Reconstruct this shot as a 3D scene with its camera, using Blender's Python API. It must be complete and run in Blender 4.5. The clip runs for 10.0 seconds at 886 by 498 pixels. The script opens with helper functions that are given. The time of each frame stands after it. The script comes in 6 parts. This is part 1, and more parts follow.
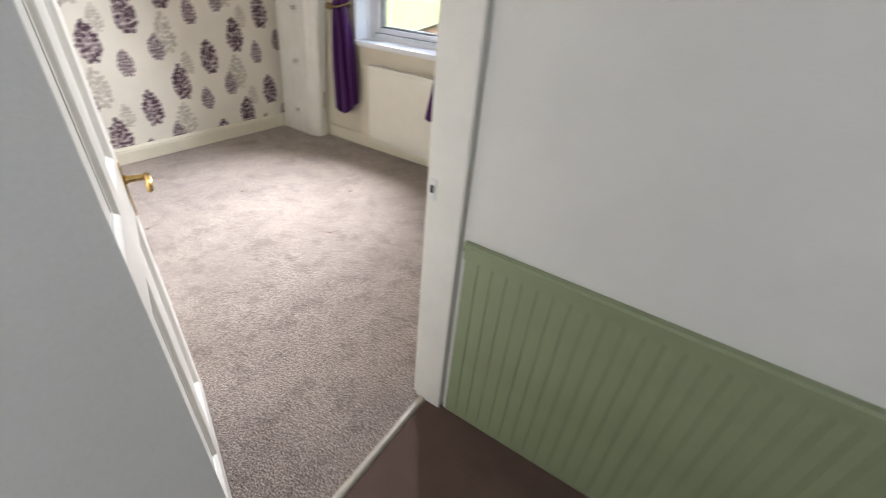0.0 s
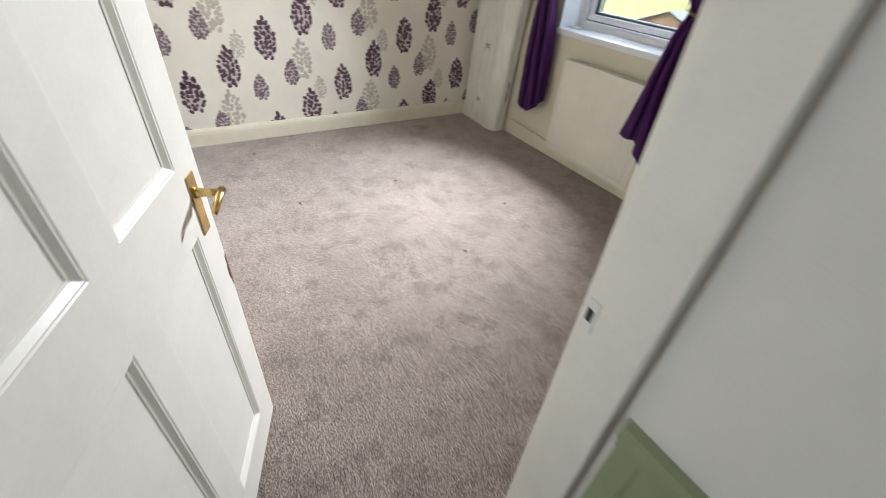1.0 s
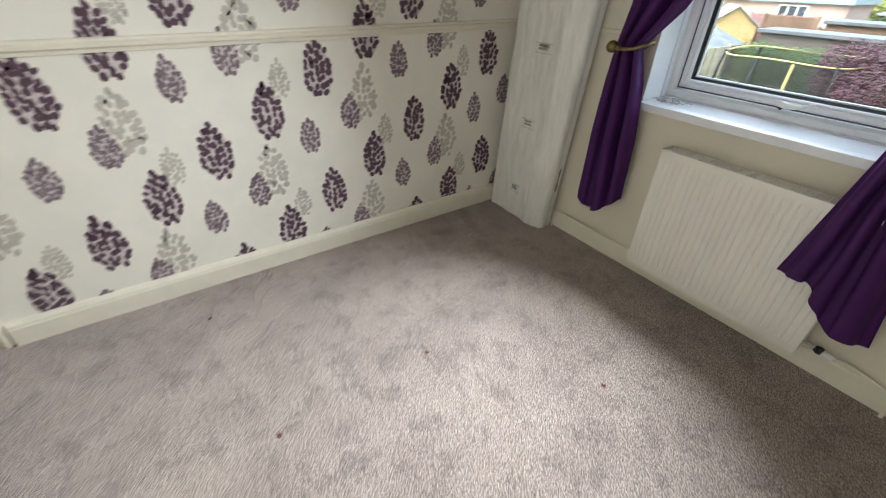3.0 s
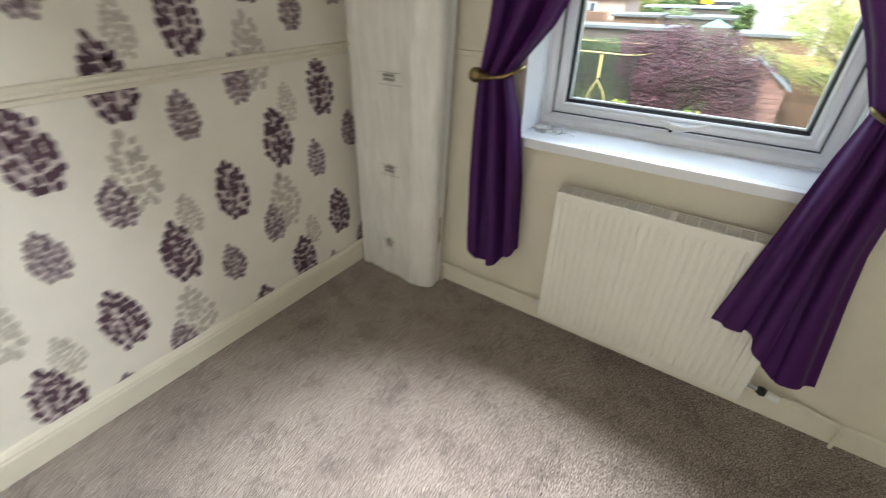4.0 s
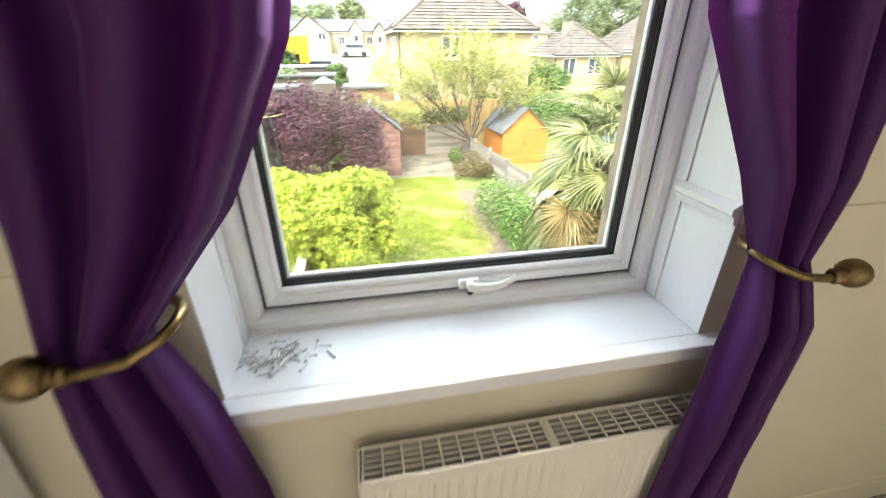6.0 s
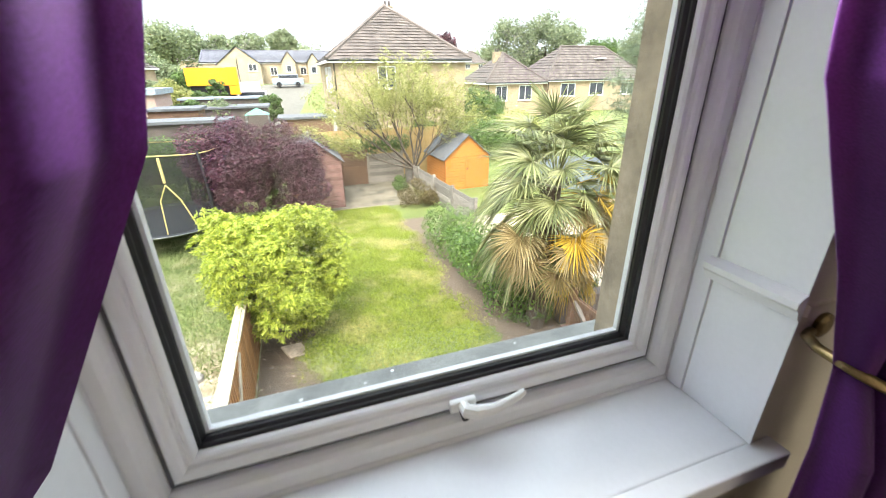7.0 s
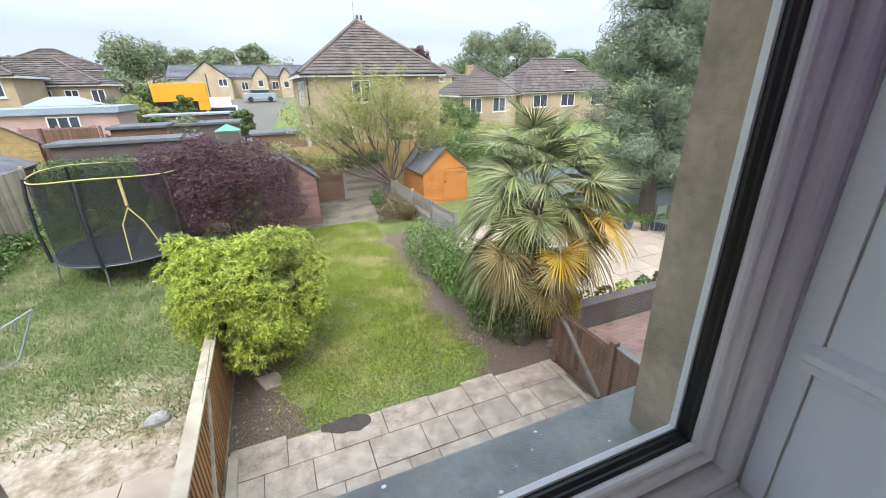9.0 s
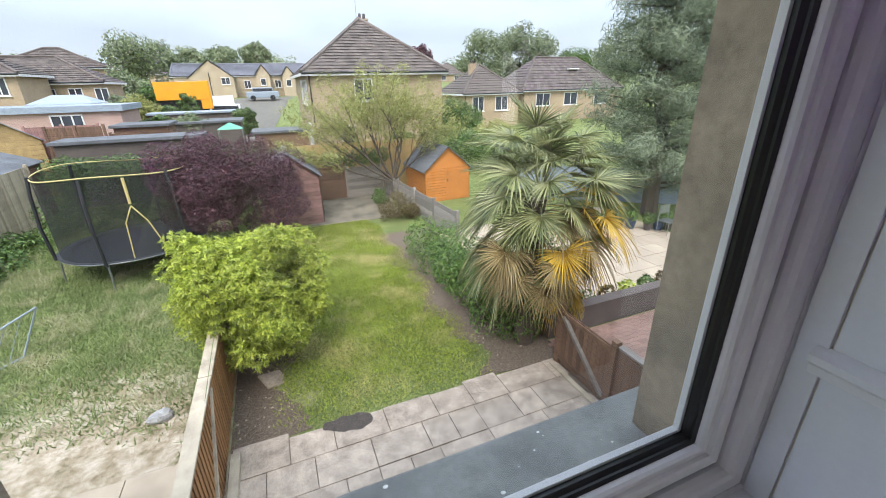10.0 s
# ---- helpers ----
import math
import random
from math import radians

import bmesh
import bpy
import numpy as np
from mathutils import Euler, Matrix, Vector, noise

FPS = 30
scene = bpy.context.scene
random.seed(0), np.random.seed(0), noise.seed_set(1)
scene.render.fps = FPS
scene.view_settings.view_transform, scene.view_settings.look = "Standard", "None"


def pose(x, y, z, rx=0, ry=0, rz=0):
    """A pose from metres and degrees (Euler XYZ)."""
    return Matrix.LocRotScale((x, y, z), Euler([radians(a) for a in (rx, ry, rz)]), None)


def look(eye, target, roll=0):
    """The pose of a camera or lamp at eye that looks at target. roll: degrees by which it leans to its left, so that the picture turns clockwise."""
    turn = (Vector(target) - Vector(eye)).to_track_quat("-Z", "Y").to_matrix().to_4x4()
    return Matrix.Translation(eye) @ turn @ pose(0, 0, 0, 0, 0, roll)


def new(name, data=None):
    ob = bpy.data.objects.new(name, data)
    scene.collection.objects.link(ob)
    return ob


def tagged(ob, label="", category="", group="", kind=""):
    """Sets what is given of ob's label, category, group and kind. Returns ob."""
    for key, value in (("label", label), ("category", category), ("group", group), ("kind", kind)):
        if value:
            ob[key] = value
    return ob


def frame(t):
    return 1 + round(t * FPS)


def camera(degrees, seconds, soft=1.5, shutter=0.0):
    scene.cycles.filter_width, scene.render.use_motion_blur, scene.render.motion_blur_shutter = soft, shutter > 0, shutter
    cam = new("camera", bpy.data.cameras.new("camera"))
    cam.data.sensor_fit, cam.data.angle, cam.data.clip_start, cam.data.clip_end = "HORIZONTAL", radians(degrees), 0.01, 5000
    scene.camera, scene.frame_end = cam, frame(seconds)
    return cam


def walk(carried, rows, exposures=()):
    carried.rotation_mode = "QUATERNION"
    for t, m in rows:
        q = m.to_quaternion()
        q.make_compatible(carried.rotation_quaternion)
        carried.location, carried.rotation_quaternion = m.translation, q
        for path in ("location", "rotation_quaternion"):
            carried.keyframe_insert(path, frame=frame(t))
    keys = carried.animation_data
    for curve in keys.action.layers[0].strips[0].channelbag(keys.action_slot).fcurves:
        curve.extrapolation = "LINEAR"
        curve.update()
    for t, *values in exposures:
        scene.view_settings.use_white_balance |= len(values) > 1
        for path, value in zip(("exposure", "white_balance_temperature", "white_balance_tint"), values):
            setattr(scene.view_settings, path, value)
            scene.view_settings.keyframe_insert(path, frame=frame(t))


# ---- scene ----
cam = camera(95.0, 10.0, soft=0.9, shutter=0.5)
METRES, EYE, TILT, LEAN, TURN = 4.4, 1.5, 0.0, 0.0, 30.0
ROWS = [
    (0.0, 0.0, 0.0, 0.0, 3.05, -33.44, -4.63),
    (0.5, -0.005, 0.0691, -0.0118, 17.86, -35.59, -4.98),
    (1.0, -0.0146, 0.1293, -0.0103, 29.34, -37.31, -4.33),
    (1.5, -0.0591, 0.1833, -0.0092, 34.85, -37.22, -2.6),
    (2.0, -0.1185, 0.2379, -0.0023, 34.73, -36.16, -1.6),
    (3.5, -0.2494, 0.4442, 0.0077, 17.32, -33.2, -0.34),
    (4.0, -0.2609, 0.5264, 0.0102, 5.64, -33.17, 0.28),
    (4.5, -0.2549, 0.6072, 0.0087, -8.12, -33.08, 0.02),
    (5.0, -0.2571, 0.6776, 0.0118, -21.62, -31.81, -0.35),
    (5.5, -0.2559, 0.7306, 0.0232, -32.9, -29.52, -0.33),
    (6.0, -0.2362, 0.7722, 0.028, -40.98, -26.78, 0.09),
    (7.5, -0.1853, 0.8537, 0.0421, -51.17, -22.78, 0.67),
    (8.0, -0.1712, 0.8681, 0.0432, -52.34, -22.43, 0.77),
    (8.5, -0.1633, 0.8748, 0.0451, -52.8, -22.17, 0.97),
    (9.0, -0.1603, 0.8794, 0.0449, -52.74, -22.01, 1.17),
    (9.5, -0.1589, 0.8804, 0.0446, -52.49, -22.02, 1.23),
    (10.0, -0.1596, 0.8802, 0.0449, -52.42, -22.18, 1.15),
]
walk(cam, [(t, pose(0, 0, EYE, TILT, LEAN, TURN) @ pose(METRES * x, METRES * y, METRES * z, 90 + pitch, roll, yaw)) for t, x, y, z, yaw, pitch, roll in ROWS],
     exposures=[(0.0, 2.06, 6350, 15), (0.5, 1.9, 6350, 14), (1.0, 1.75, 6300, 12), (1.5, 1.32, 6150, 10), (2.2, 1.27, 6100, 9), (3.3, 1.75, 6250, 9), (4.5, 1.85, 6500, 9), (5.8, 2.0, 7100, 10), (6.6, 1.7, 7000, 12), (7.4, 1.25, 6850, 14), (8.0, 0.88, 6600, 16), (8.6, 0.6, 6400, 17), (9.4, 0.47, 6350, 17), (10.0, 0.45, 6350, 17)])

# ---- exposure and light ----
world = bpy.data.worlds.new("sky")
scene.world = world
world.use_nodes = True
wn, wl = world.node_tree.nodes, world.node_tree.links
sky = wn.new("ShaderNodeTexSky")
sky.sky_type, sky.sun_disc = "NISHITA", False
sky.sun_elevation, sky.sun_rotation = radians(48), radians(200)
sky.air_density, sky.dust_density, sky.ozone_density = 1.0, 4.0, 1.0
pale = wn.new("ShaderNodeMixRGB")
pale.inputs[0].default_value = 0.62
pale.inputs[2].default_value = (6.2, 7.05, 7.9, 1)
wl.new(sky.outputs[0], pale.inputs[1])
cloud_at = wn.new("ShaderNodeTexCoord")
cloud_map = wn.new("ShaderNodeMapping")
cloud_map.inputs["Scale"].default_value = (1.5, 1.5, 6.0)
cloud = wn.new("ShaderNodeTexNoise")
cloud.inputs["Scale"].default_value, cloud.inputs["Detail"].default_value = 2.2, 5
cloud_ramp = wn.new("ShaderNodeMapRange")
cloud_ramp.inputs[1].default_value, cloud_ramp.inputs[2].default_value = 0.3, 0.7
cloud_ramp.inputs[3].default_value, cloud_ramp.inputs[4].default_value = 0.88, 1.1
cloud_mul = wn.new("ShaderNodeMixRGB")
cloud_mul.blend_type = "MULTIPLY"
cloud_mul.inputs[0].default_value = 1.0
wl.new(cloud_at.outputs["Generated"], cloud_map.inputs[0])
wl.new(cloud_map.outputs[0], cloud.inputs["Vector"])
wl.new(cloud.outputs[0], cloud_ramp.inputs[0])
wl.new(pale.outputs[0], cloud_mul.inputs[1])
wl.new(cloud_ramp.outputs[0], cloud_mul.inputs[2])
height = wn.new("ShaderNodeSeparateXYZ")
wl.new(cloud_at.outputs["Generated"], height.inputs[0])
overhead = wn.new("ShaderNodeMapRange")
overhead.inputs[1].default_value, overhead.inputs[2].default_value = 0.1, 1.0
overhead.inputs[3].default_value, overhead.inputs[4].default_value = 1.0, 3.0
wl.new(height.outputs[2], overhead.inputs[0])
dome = wn.new("ShaderNodeMixRGB")
dome.blend_type = "MULTIPLY"
dome.inputs[0].default_value = 1.0
wl.new(cloud_mul.outputs[0], dome.inputs[1])
wl.new(overhead.outputs[0], dome.inputs[2])
wl.new(dome.outputs[0], wn["Background"].inputs[0])
wn["Background"].inputs[1].default_value = 0.135

sun_data = bpy.data.lights.new("sun", "SUN")
sun_data.energy, sun_data.angle, sun_data.color = 1.5, radians(16), (1.0, 0.95, 0.88)
sun = new("sun", sun_data)
sun.matrix_world = look((0, 0, 30), (10.5, 20, 0))


def area_lamp(name, eye, target, wide, high, watts, colour):
    data = bpy.data.lights.new(name, "AREA")
    data.shape, data.size, data.size_y, data.energy, data.color = "RECTANGLE", wide, high, watts, colour
    ob = new(name, data)
    ob.matrix_world = look(eye, target)
    return ob


# area lamps added at the bedroom window's head, boosting the sky's light indoors
area_lamp("window_skylight", (-2.375, 3.23, 1.96), (-2.375, 2.23, 1.56), 0.36, 0.18, 17.5, (0.95, 0.98, 1.0)).data.spread = radians(100)
# second added lamp, narrowed and aimed so the sill shades the near carpet
area_lamp("high_skylight", (-2.375, 3.46, 1.97), (-2.375, 2.46, 1.0), 0.55, 0.12, 3.2, (0.95, 0.98, 1.0)).data.spread = radians(56)
# fill lamp added out of view, before the closed south landing wall
area_lamp("landing_skylight", (0.7, -2.12, 1.6), (0.5, 0.9, 1.0), 0.8, 1.0, 4.2, (0.96, 0.98, 1.0))

# ---- building blocks ----
PLACE = {}


def thing(name, x, y, z, label, category, group="", kind=""):
    ob = new(name)
    ob.empty_display_size = 0.1
    ob.location = (x, y, z)
    PLACE[ob.name] = Matrix.Translation((x, y, z))
    return tagged(ob, label, category, group, kind)


def attach(ob, parent):
    if parent is not None:
        ob.parent = parent
        ob.matrix_parent_inverse = PLACE.get(parent.name, Matrix.Identity(4)).inverted()
    return ob


def part(name, bm, material, parent=None, label="", smooth=False):
    """Links a bmesh, built in world places, as one mesh under its thing."""
    data = bpy.data.meshes.new(name)
    bmesh.ops.recalc_face_normals(bm, faces=bm.faces)
    bm.to_mesh(data)
    bm.free()
    data.materials.append(material)
    if smooth:
        data.polygons.foreach_set("use_smooth", [True] * len(data.polygons))
    ob = attach(new(name, data), parent)
    return tagged(ob, label)


def raw(name, verts, faces, material, parent=None, label="", smooth=False):
    data = bpy.data.meshes.new(name)
    data.from_pydata([tuple(v) for v in verts], [], [tuple(f) for f in faces])
    data.materials.append(material)
    if smooth:
        data.polygons.foreach_set("use_smooth", [True] * len(data.polygons))
    return tagged(attach(new(name, data), parent), label)


def piece(name, data, parent, m):
    ob = new(name, data)
    ob.matrix_basis = m
    return attach(ob, parent)


def solid(name, bm, material):
    data = bpy.data.meshes.new(name)
    bmesh.ops.recalc_face_normals(bm, faces=bm.faces)
    bm.to_mesh(data)
    bm.free()
    data.materials.append(material)
    return data


def box(bm, x0, x1, y0, y1, z0, z1, bevel=0.0, m=None):
    made = bmesh.ops.create_cube(bm, size=1.0)["verts"]
    bmesh.ops.transform(bm, verts=made, matrix=Matrix.Translation(((x0 + x1) / 2, (y0 + y1) / 2, (z0 + z1) / 2)) @ Matrix.Diagonal((abs(x1 - x0), abs(y1 - y0), abs(z1 - z0), 1)))
    if m is not None:
        bmesh.ops.transform(bm, verts=made, matrix=m)
    if bevel:
        edges = list({e for v in made for e in v.link_edges})
        bmesh.ops.bevel(bm, geom=edges, offset=bevel, segments=2, affect="EDGES", profile=0.6)
    return bm


def boxes(*rows, bevel=0.0):
    bm = bmesh.new()
    for r in rows:
        box(bm, *r, bevel=bevel)
    return bm


def tube(bm, path, radius, sides=8, caps=True):
    """A round bar along a path; radius may be a number or one for each point."""
    pts = [Vector(p) for p in path]
    radii = radius if isinstance(radius, (list, tuple)) else [radius] * len(pts)
    rings, side = [], None
    for i, p in enumerate(pts):
        d = (pts[min(i + 1, len(pts) - 1)] - pts[max(i - 1, 0)]).normalized()
        if side is None:
            side = d.orthogonal().normalized()
        side = (side - d * side.dot(d)).normalized()
        up = d.cross(side)
        rings.append([bm.verts.new(p + (side * math.cos(a) + up * math.sin(a)) * radii[i]) for a in (2 * math.pi * k / sides for k in range(sides))])
    for a, b in zip(rings, rings[1:]):
        for k in range(sides):
            bm.faces.new((a[k], a[(k + 1) % sides], b[(k + 1) % sides], b[k]))
    if caps:
        bm.faces.new(rings[0][::-1])
        bm.faces.new(rings[-1])
    return bm


def ball(bm, place, radius, squash=(1, 1, 1), u=14, v=9):
    made = bmesh.ops.create_uvsphere(bm, u_segments=u, v_segments=v, radius=radius)["verts"]
    bmesh.ops.transform(bm, verts=made, matrix=Matrix.Translation(place) @ Matrix.Diagonal((*squash, 1)))
    return bm


def ring(bm, x0, x1, z0, z1, profile):
    """A mitred frame round an upright opening: profile rows are (inset, y), outermost first, closed round."""
    loops = [[bm.verts.new(c) for c in ((x0 + i, y, z0 + i), (x1 - i, y, z0 + i), (x1 - i, y, z1 - i), (x0 + i, y, z1 - i))] for i, y in profile]
    for a, b in zip(loops, loops[1:] + loops[:1]):
        for k in range(4):
            bm.faces.new((a[k], a[(k + 1) % 4], b[(k + 1) % 4], b[k]))
    return bm


# ---- materials ----
def material(name, build):
    mat = bpy.data.materials.new(name)
    mat.use_nodes = True
    tree = mat.node_tree
    build(tree.nodes, tree.links, tree.nodes["Principled BSDF"])
    return mat


def link_noise(n, l, scale, detail=4, rough=0.55, stretch=None):
    at = n.new("ShaderNodeTexCoord")
    tex = n.new("ShaderNodeTexNoise")
    tex.inputs["Scale"].default_value, tex.inputs["Detail"].default_value, tex.inputs["Roughness"].default_value = scale, detail, rough
    if stretch:
        m = n.new("ShaderNodeMapping")
        m.inputs["Scale"].default_value = stretch
        l.new(at.outputs["Object"], m.inputs[0])
        l.new(m.outputs[0], tex.inputs["Vector"])
    else:
        l.new(at.outputs["Object"], tex.inputs["Vector"])
    return tex.outputs[0]


def ramp(n, l, value, *stops):
    r = n.new("ShaderNodeValToRGB")
    els = r.color_ramp.elements
    while len(els) < len(stops):
        els.new(0.5)
    for e, (p, c) in zip(els, stops):
        e.position, e.color = p, (*c, 1)
    l.new(value, r.inputs[0])
    return r.outputs[0]


def mixed(n, l, factor, a, b, mode="MIX"):
    m = n.new("ShaderNodeMixRGB")
    m.blend_type = mode
    for slot, v in zip(m.inputs, (factor, a, b)):
        if isinstance(v, (int, float)):
            slot.default_value = v
        elif isinstance(v, tuple):
            slot.default_value = (*v, 1)
        else:
            l.new(v, slot)
    return m.outputs[0]


def bump(n, l, bsdf, height, strength, distance):
    b = n.new("ShaderNodeBump")
    b.inputs["Strength"].default_value, b.inputs["Distance"].default_value = strength, distance
    l.new(height, b.inputs["Height"])
    l.new(b.outputs[0], bsdf.inputs["Normal"])


def plain(name, colour, rough=0.5, vary=0.08, scale=6.0, fine=120.0, relief=0.0004, metal=0.0, spec=0.5, stretch=None, islands=0.0):
    """A painted, stained or moulded surface: its colour drifts at two scales, with a fine relief."""
    def build(n, l, p):
        lo, hi = tuple(c * (1 - vary * 1.6) for c in colour), tuple(min(1, c * (1 + vary)) for c in colour)
        col = ramp(n, l, link_noise(n, l, scale, 5, 0.6, stretch), (0.3, lo), (0.7, hi))
        col = mixed(n, l, vary * 1.5, col, ramp(n, l, link_noise(n, l, fine, 3, 0.6, stretch), (0.35, (0.3, 0.3, 0.3)), (0.65, (1, 1, 1))), "MULTIPLY")
        if islands:
            info = n.new("ShaderNodeObjectInfo")
            geo = n.new("ShaderNodeNewGeometry")
            add = n.new("ShaderNodeMath")
            add.operation = "ADD"
            l.new(info.outputs["Random"], add.inputs[0])
            l.new(geo.outputs["Random Per Island"], add.inputs[1])
            frac = n.new("ShaderNodeMath")
            frac.operation = "FRACT"
            l.new(add.outputs[0], frac.inputs[0])
            col = mixed(n, l, 1.0, col, ramp(n, l, frac.outputs[0], (0.0, (1 - islands,) * 3), (1.0, (1 + islands * 0.6,) * 3)), "MULTIPLY")
        l.new(col, p.inputs["Base Color"])
        p.inputs["Roughness"].default_value, p.inputs["Metallic"].default_value = rough, metal
        p.inputs["Specular IOR Level"].default_value = spec
        if relief:
            bump(n, l, p, link_noise(n, l, fine, 4, 0.6, stretch), 0.6, relief)
    return material(name, build)


def build_carpet(n, l, p):
    pile = link_noise(n, l, 170, 4, 0.85)
    tuft = link_noise(n, l, 60, 5, 0.8)
    wear = link_noise(n, l, 2.6, 5, 0.62)
    tread = link_noise(n, l, 7.5, 5, 0.7)
    stain = link_noise(n, l, 4.2, 6, 0.72)
    col = ramp(n, l, pile, (0.41, (0.075, 0.056, 0.05)), (0.5, (0.34, 0.275, 0.24)), (0.59, (0.78, 0.67, 0.6)))
    col = mixed(n, l, 0.6, col, ramp(n, l, tuft, (0.38, (0.38, 0.37, 0.37)), (0.58, (1, 1, 1))), "MULTIPLY")
    col = mixed(n, l, 0.75, col, ramp(n, l, wear, (0.38, (0.74, 0.72, 0.72)), (0.6, (1, 1, 1))), "MULTIPLY")
    col = mixed(n, l, 0.75, col, ramp(n, l, tread, (0.38, (0.66, 0.65, 0.66)), (0.5, (1, 1, 1))), "MULTIPLY")
    col = mixed(n, l, 0.7, col, ramp(n, l, stain, (0.3, (0.5, 0.49, 0.5)), (0.42, (1, 1, 1))), "MULTIPLY")
    l.new(col, p.inputs["Base Color"])
    p.inputs["Roughness"].default_value = 0.95
    p.inputs["Specular IOR Level"].default_value = 0.15
    p.inputs["Sheen Weight"].default_value = 0.35
    p.inputs["Sheen Roughness"].default_value = 0.5
    bump(n, l, p, mixed(n, l, 0.5, pile, tuft), 0.9, 0.006)


def build_hall_carpet(n, l, p):
    pile = link_noise(n, l, 240, 3, 0.7)
    col = ramp(n, l, pile, (0.35, (0.05, 0.03, 0.025)), (0.62, (0.2, 0.125, 0.1)))
    col = mixed(n, l, 0.5, col, ramp(n, l, link_noise(n, l, 5, 4), (0.35, (0.6, 0.6, 0.6)), (0.6, (1, 1, 1))), "MULTIPLY")
    l.new(col, p.inputs["Base Color"])
    p.inputs["Roughness"].default_value = 0.95
    bump(n, l, p, pile, 0.8, 0.004)


CARPET = material("bedroom_carpet", build_carpet)
HALL_CARPET = material("hall_carpet", build_hall_carpet)
CREAM = plain("cream_wall_paint", (0.74, 0.69, 0.57), 0.7, 0.04, 3, 180, 0.0006)
PAPER = plain("cream_wallpaper", (0.83, 0.8, 0.72), 0.75, 0.03, 4, 260, 0.0003)
PLUM = plain("plum_print", (0.115, 0.062, 0.092), 0.7, 0.2, 30, 300, 0.0)
PLUM_PALE = plain("lilac_grey_print", (0.235, 0.175, 0.205), 0.7, 0.2, 30, 300, 0.0)
GREY_PRINT = plain("silver_grey_print", (0.55, 0.52, 0.46), 0.6, 0.06, 30, 300, 0.0)
MAUVE_PRINT = plain("pale_mauve_print", (0.62, 0.55, 0.55), 0.6, 0.06, 30, 300, 0.0)
TRIM = plain("ivory_gloss_paint", (0.8, 0.76, 0.64), 0.35, 0.03, 9, 140, 0.0003)
DOOR_PAINT = plain("white_gloss_paint", (0.82, 0.8, 0.74), 0.32, 0.03, 8, 160, 0.0003)
HALL_WHITE = plain("white_emulsion", (0.78, 0.77, 0.73), 0.75, 0.04, 2.5, 200, 0.0005)
SAGE = plain("sage_green_paint", (0.31, 0.36, 0.215), 0.4, 0.06, 4, 140, 0.0003)
UPVC = plain("white_upvc", (0.78, 0.79, 0.81), 0.28, 0.02, 5, 90, 0.0)
SILL_WHITE = plain("white_sill_gloss", (0.8, 0.82, 0.86), 0.22, 0.02, 5, 90, 0.0)
RAD_WHITE = plain("radiator_enamel", (0.8, 0.78, 0.71), 0.3, 0.02, 8, 120, 0.0)
BLACK = plain("black_rubber", (0.012, 0.013, 0.015), 0.45, 0.1, 20, 200, 0.0)
BRASS = plain("antique_brass", (0.3, 0.22, 0.11), 0.38, 0.25, 40, 300, 0.0003, 1.0)
POLISHED = plain("polished_brass", (0.72, 0.5, 0.2), 0.2, 0.12, 40, 300, 0.0, 1.0)
STEEL = plain("zinc_steel", (0.55, 0.55, 0.55), 0.35, 0.15, 60, 300, 0.0, 1.0)
PLASTIC = plain("white_plastic", (0.8, 0.8, 0.78), 0.35, 0.02, 20, 200, 0.0)
EDGE_BROWN = plain("brown_card", (0.3, 0.22, 0.15), 0.85, 0.15, 20, 200, 0.0005)
PRINT = plain("grey_label_print", (0.3, 0.29, 0.27), 0.6, 0.05, 30, 200, 0.0)
STRIP = plain("pale_metal_strip", (0.62, 0.58, 0.52), 0.35, 0.1, 20, 200, 0.0, 0.7)
DARK_WOOD = plain("chipped_dark_wood", (0.14, 0.045, 0.02), 0.7, 0.3, 40, 200, 0.0005)


def build_curtain(n, l, p):
    weave = link_noise(n, l, 700, 2, 0.6, (1, 1, 0.35))
    col = ramp(n, l, weave, (0.35, (0.03, 0.004, 0.054)), (0.65, (0.075, 0.013, 0.13)))
    l.new(col, p.inputs["Base Color"])
    p.inputs["Roughness"].default_value = 0.55
    p.inputs["Specular IOR Level"].default_value = 0.3
    p.inputs["Sheen Weight"].default_value = 0.1
    p.inputs["Sheen Roughness"].default_value = 0.35
    p.inputs["Sheen Tint"].default_value = (0.75, 0.3, 0.85, 1)
    bump(n, l, p, weave, 0.4, 0.0006)
    out = n["Material Output"]
    thin = n.new("ShaderNodeBsdfTranslucent")
    thin.inputs[0].default_value = (0.62, 0.12, 0.6, 1)
    mix = n.new("ShaderNodeMixShader")
    mix.inputs[0].default_value = 0.1
    l.new(p.outputs[0], mix.inputs[1])
    l.new(thin.outputs[0], mix.inputs[2])
    l.new(mix.outputs[0], out.inputs[0])


CURTAIN = material("purple_curtain_cloth", build_curtain)


def build_wrap(n, l, p):
    fold = link_noise(n, l, 9, 5, 0.7, (3, 3, 0.5))
    col = ramp(n, l, fold, (0.3, (0.7, 0.69, 0.65)), (0.7, (0.85, 0.85, 0.81)))
    l.new(col, p.inputs["Base Color"])
    p.inputs["Roughness"].default_value = 0.32
    p.inputs["Coat Weight"].default_value = 0.5
    p.inputs["Coat Roughness"].default_value = 0.2
    bump(n, l, p, fold, 0.7, 0.006)


WRAP = material("cloudy_plastic_wrap", build_wrap)


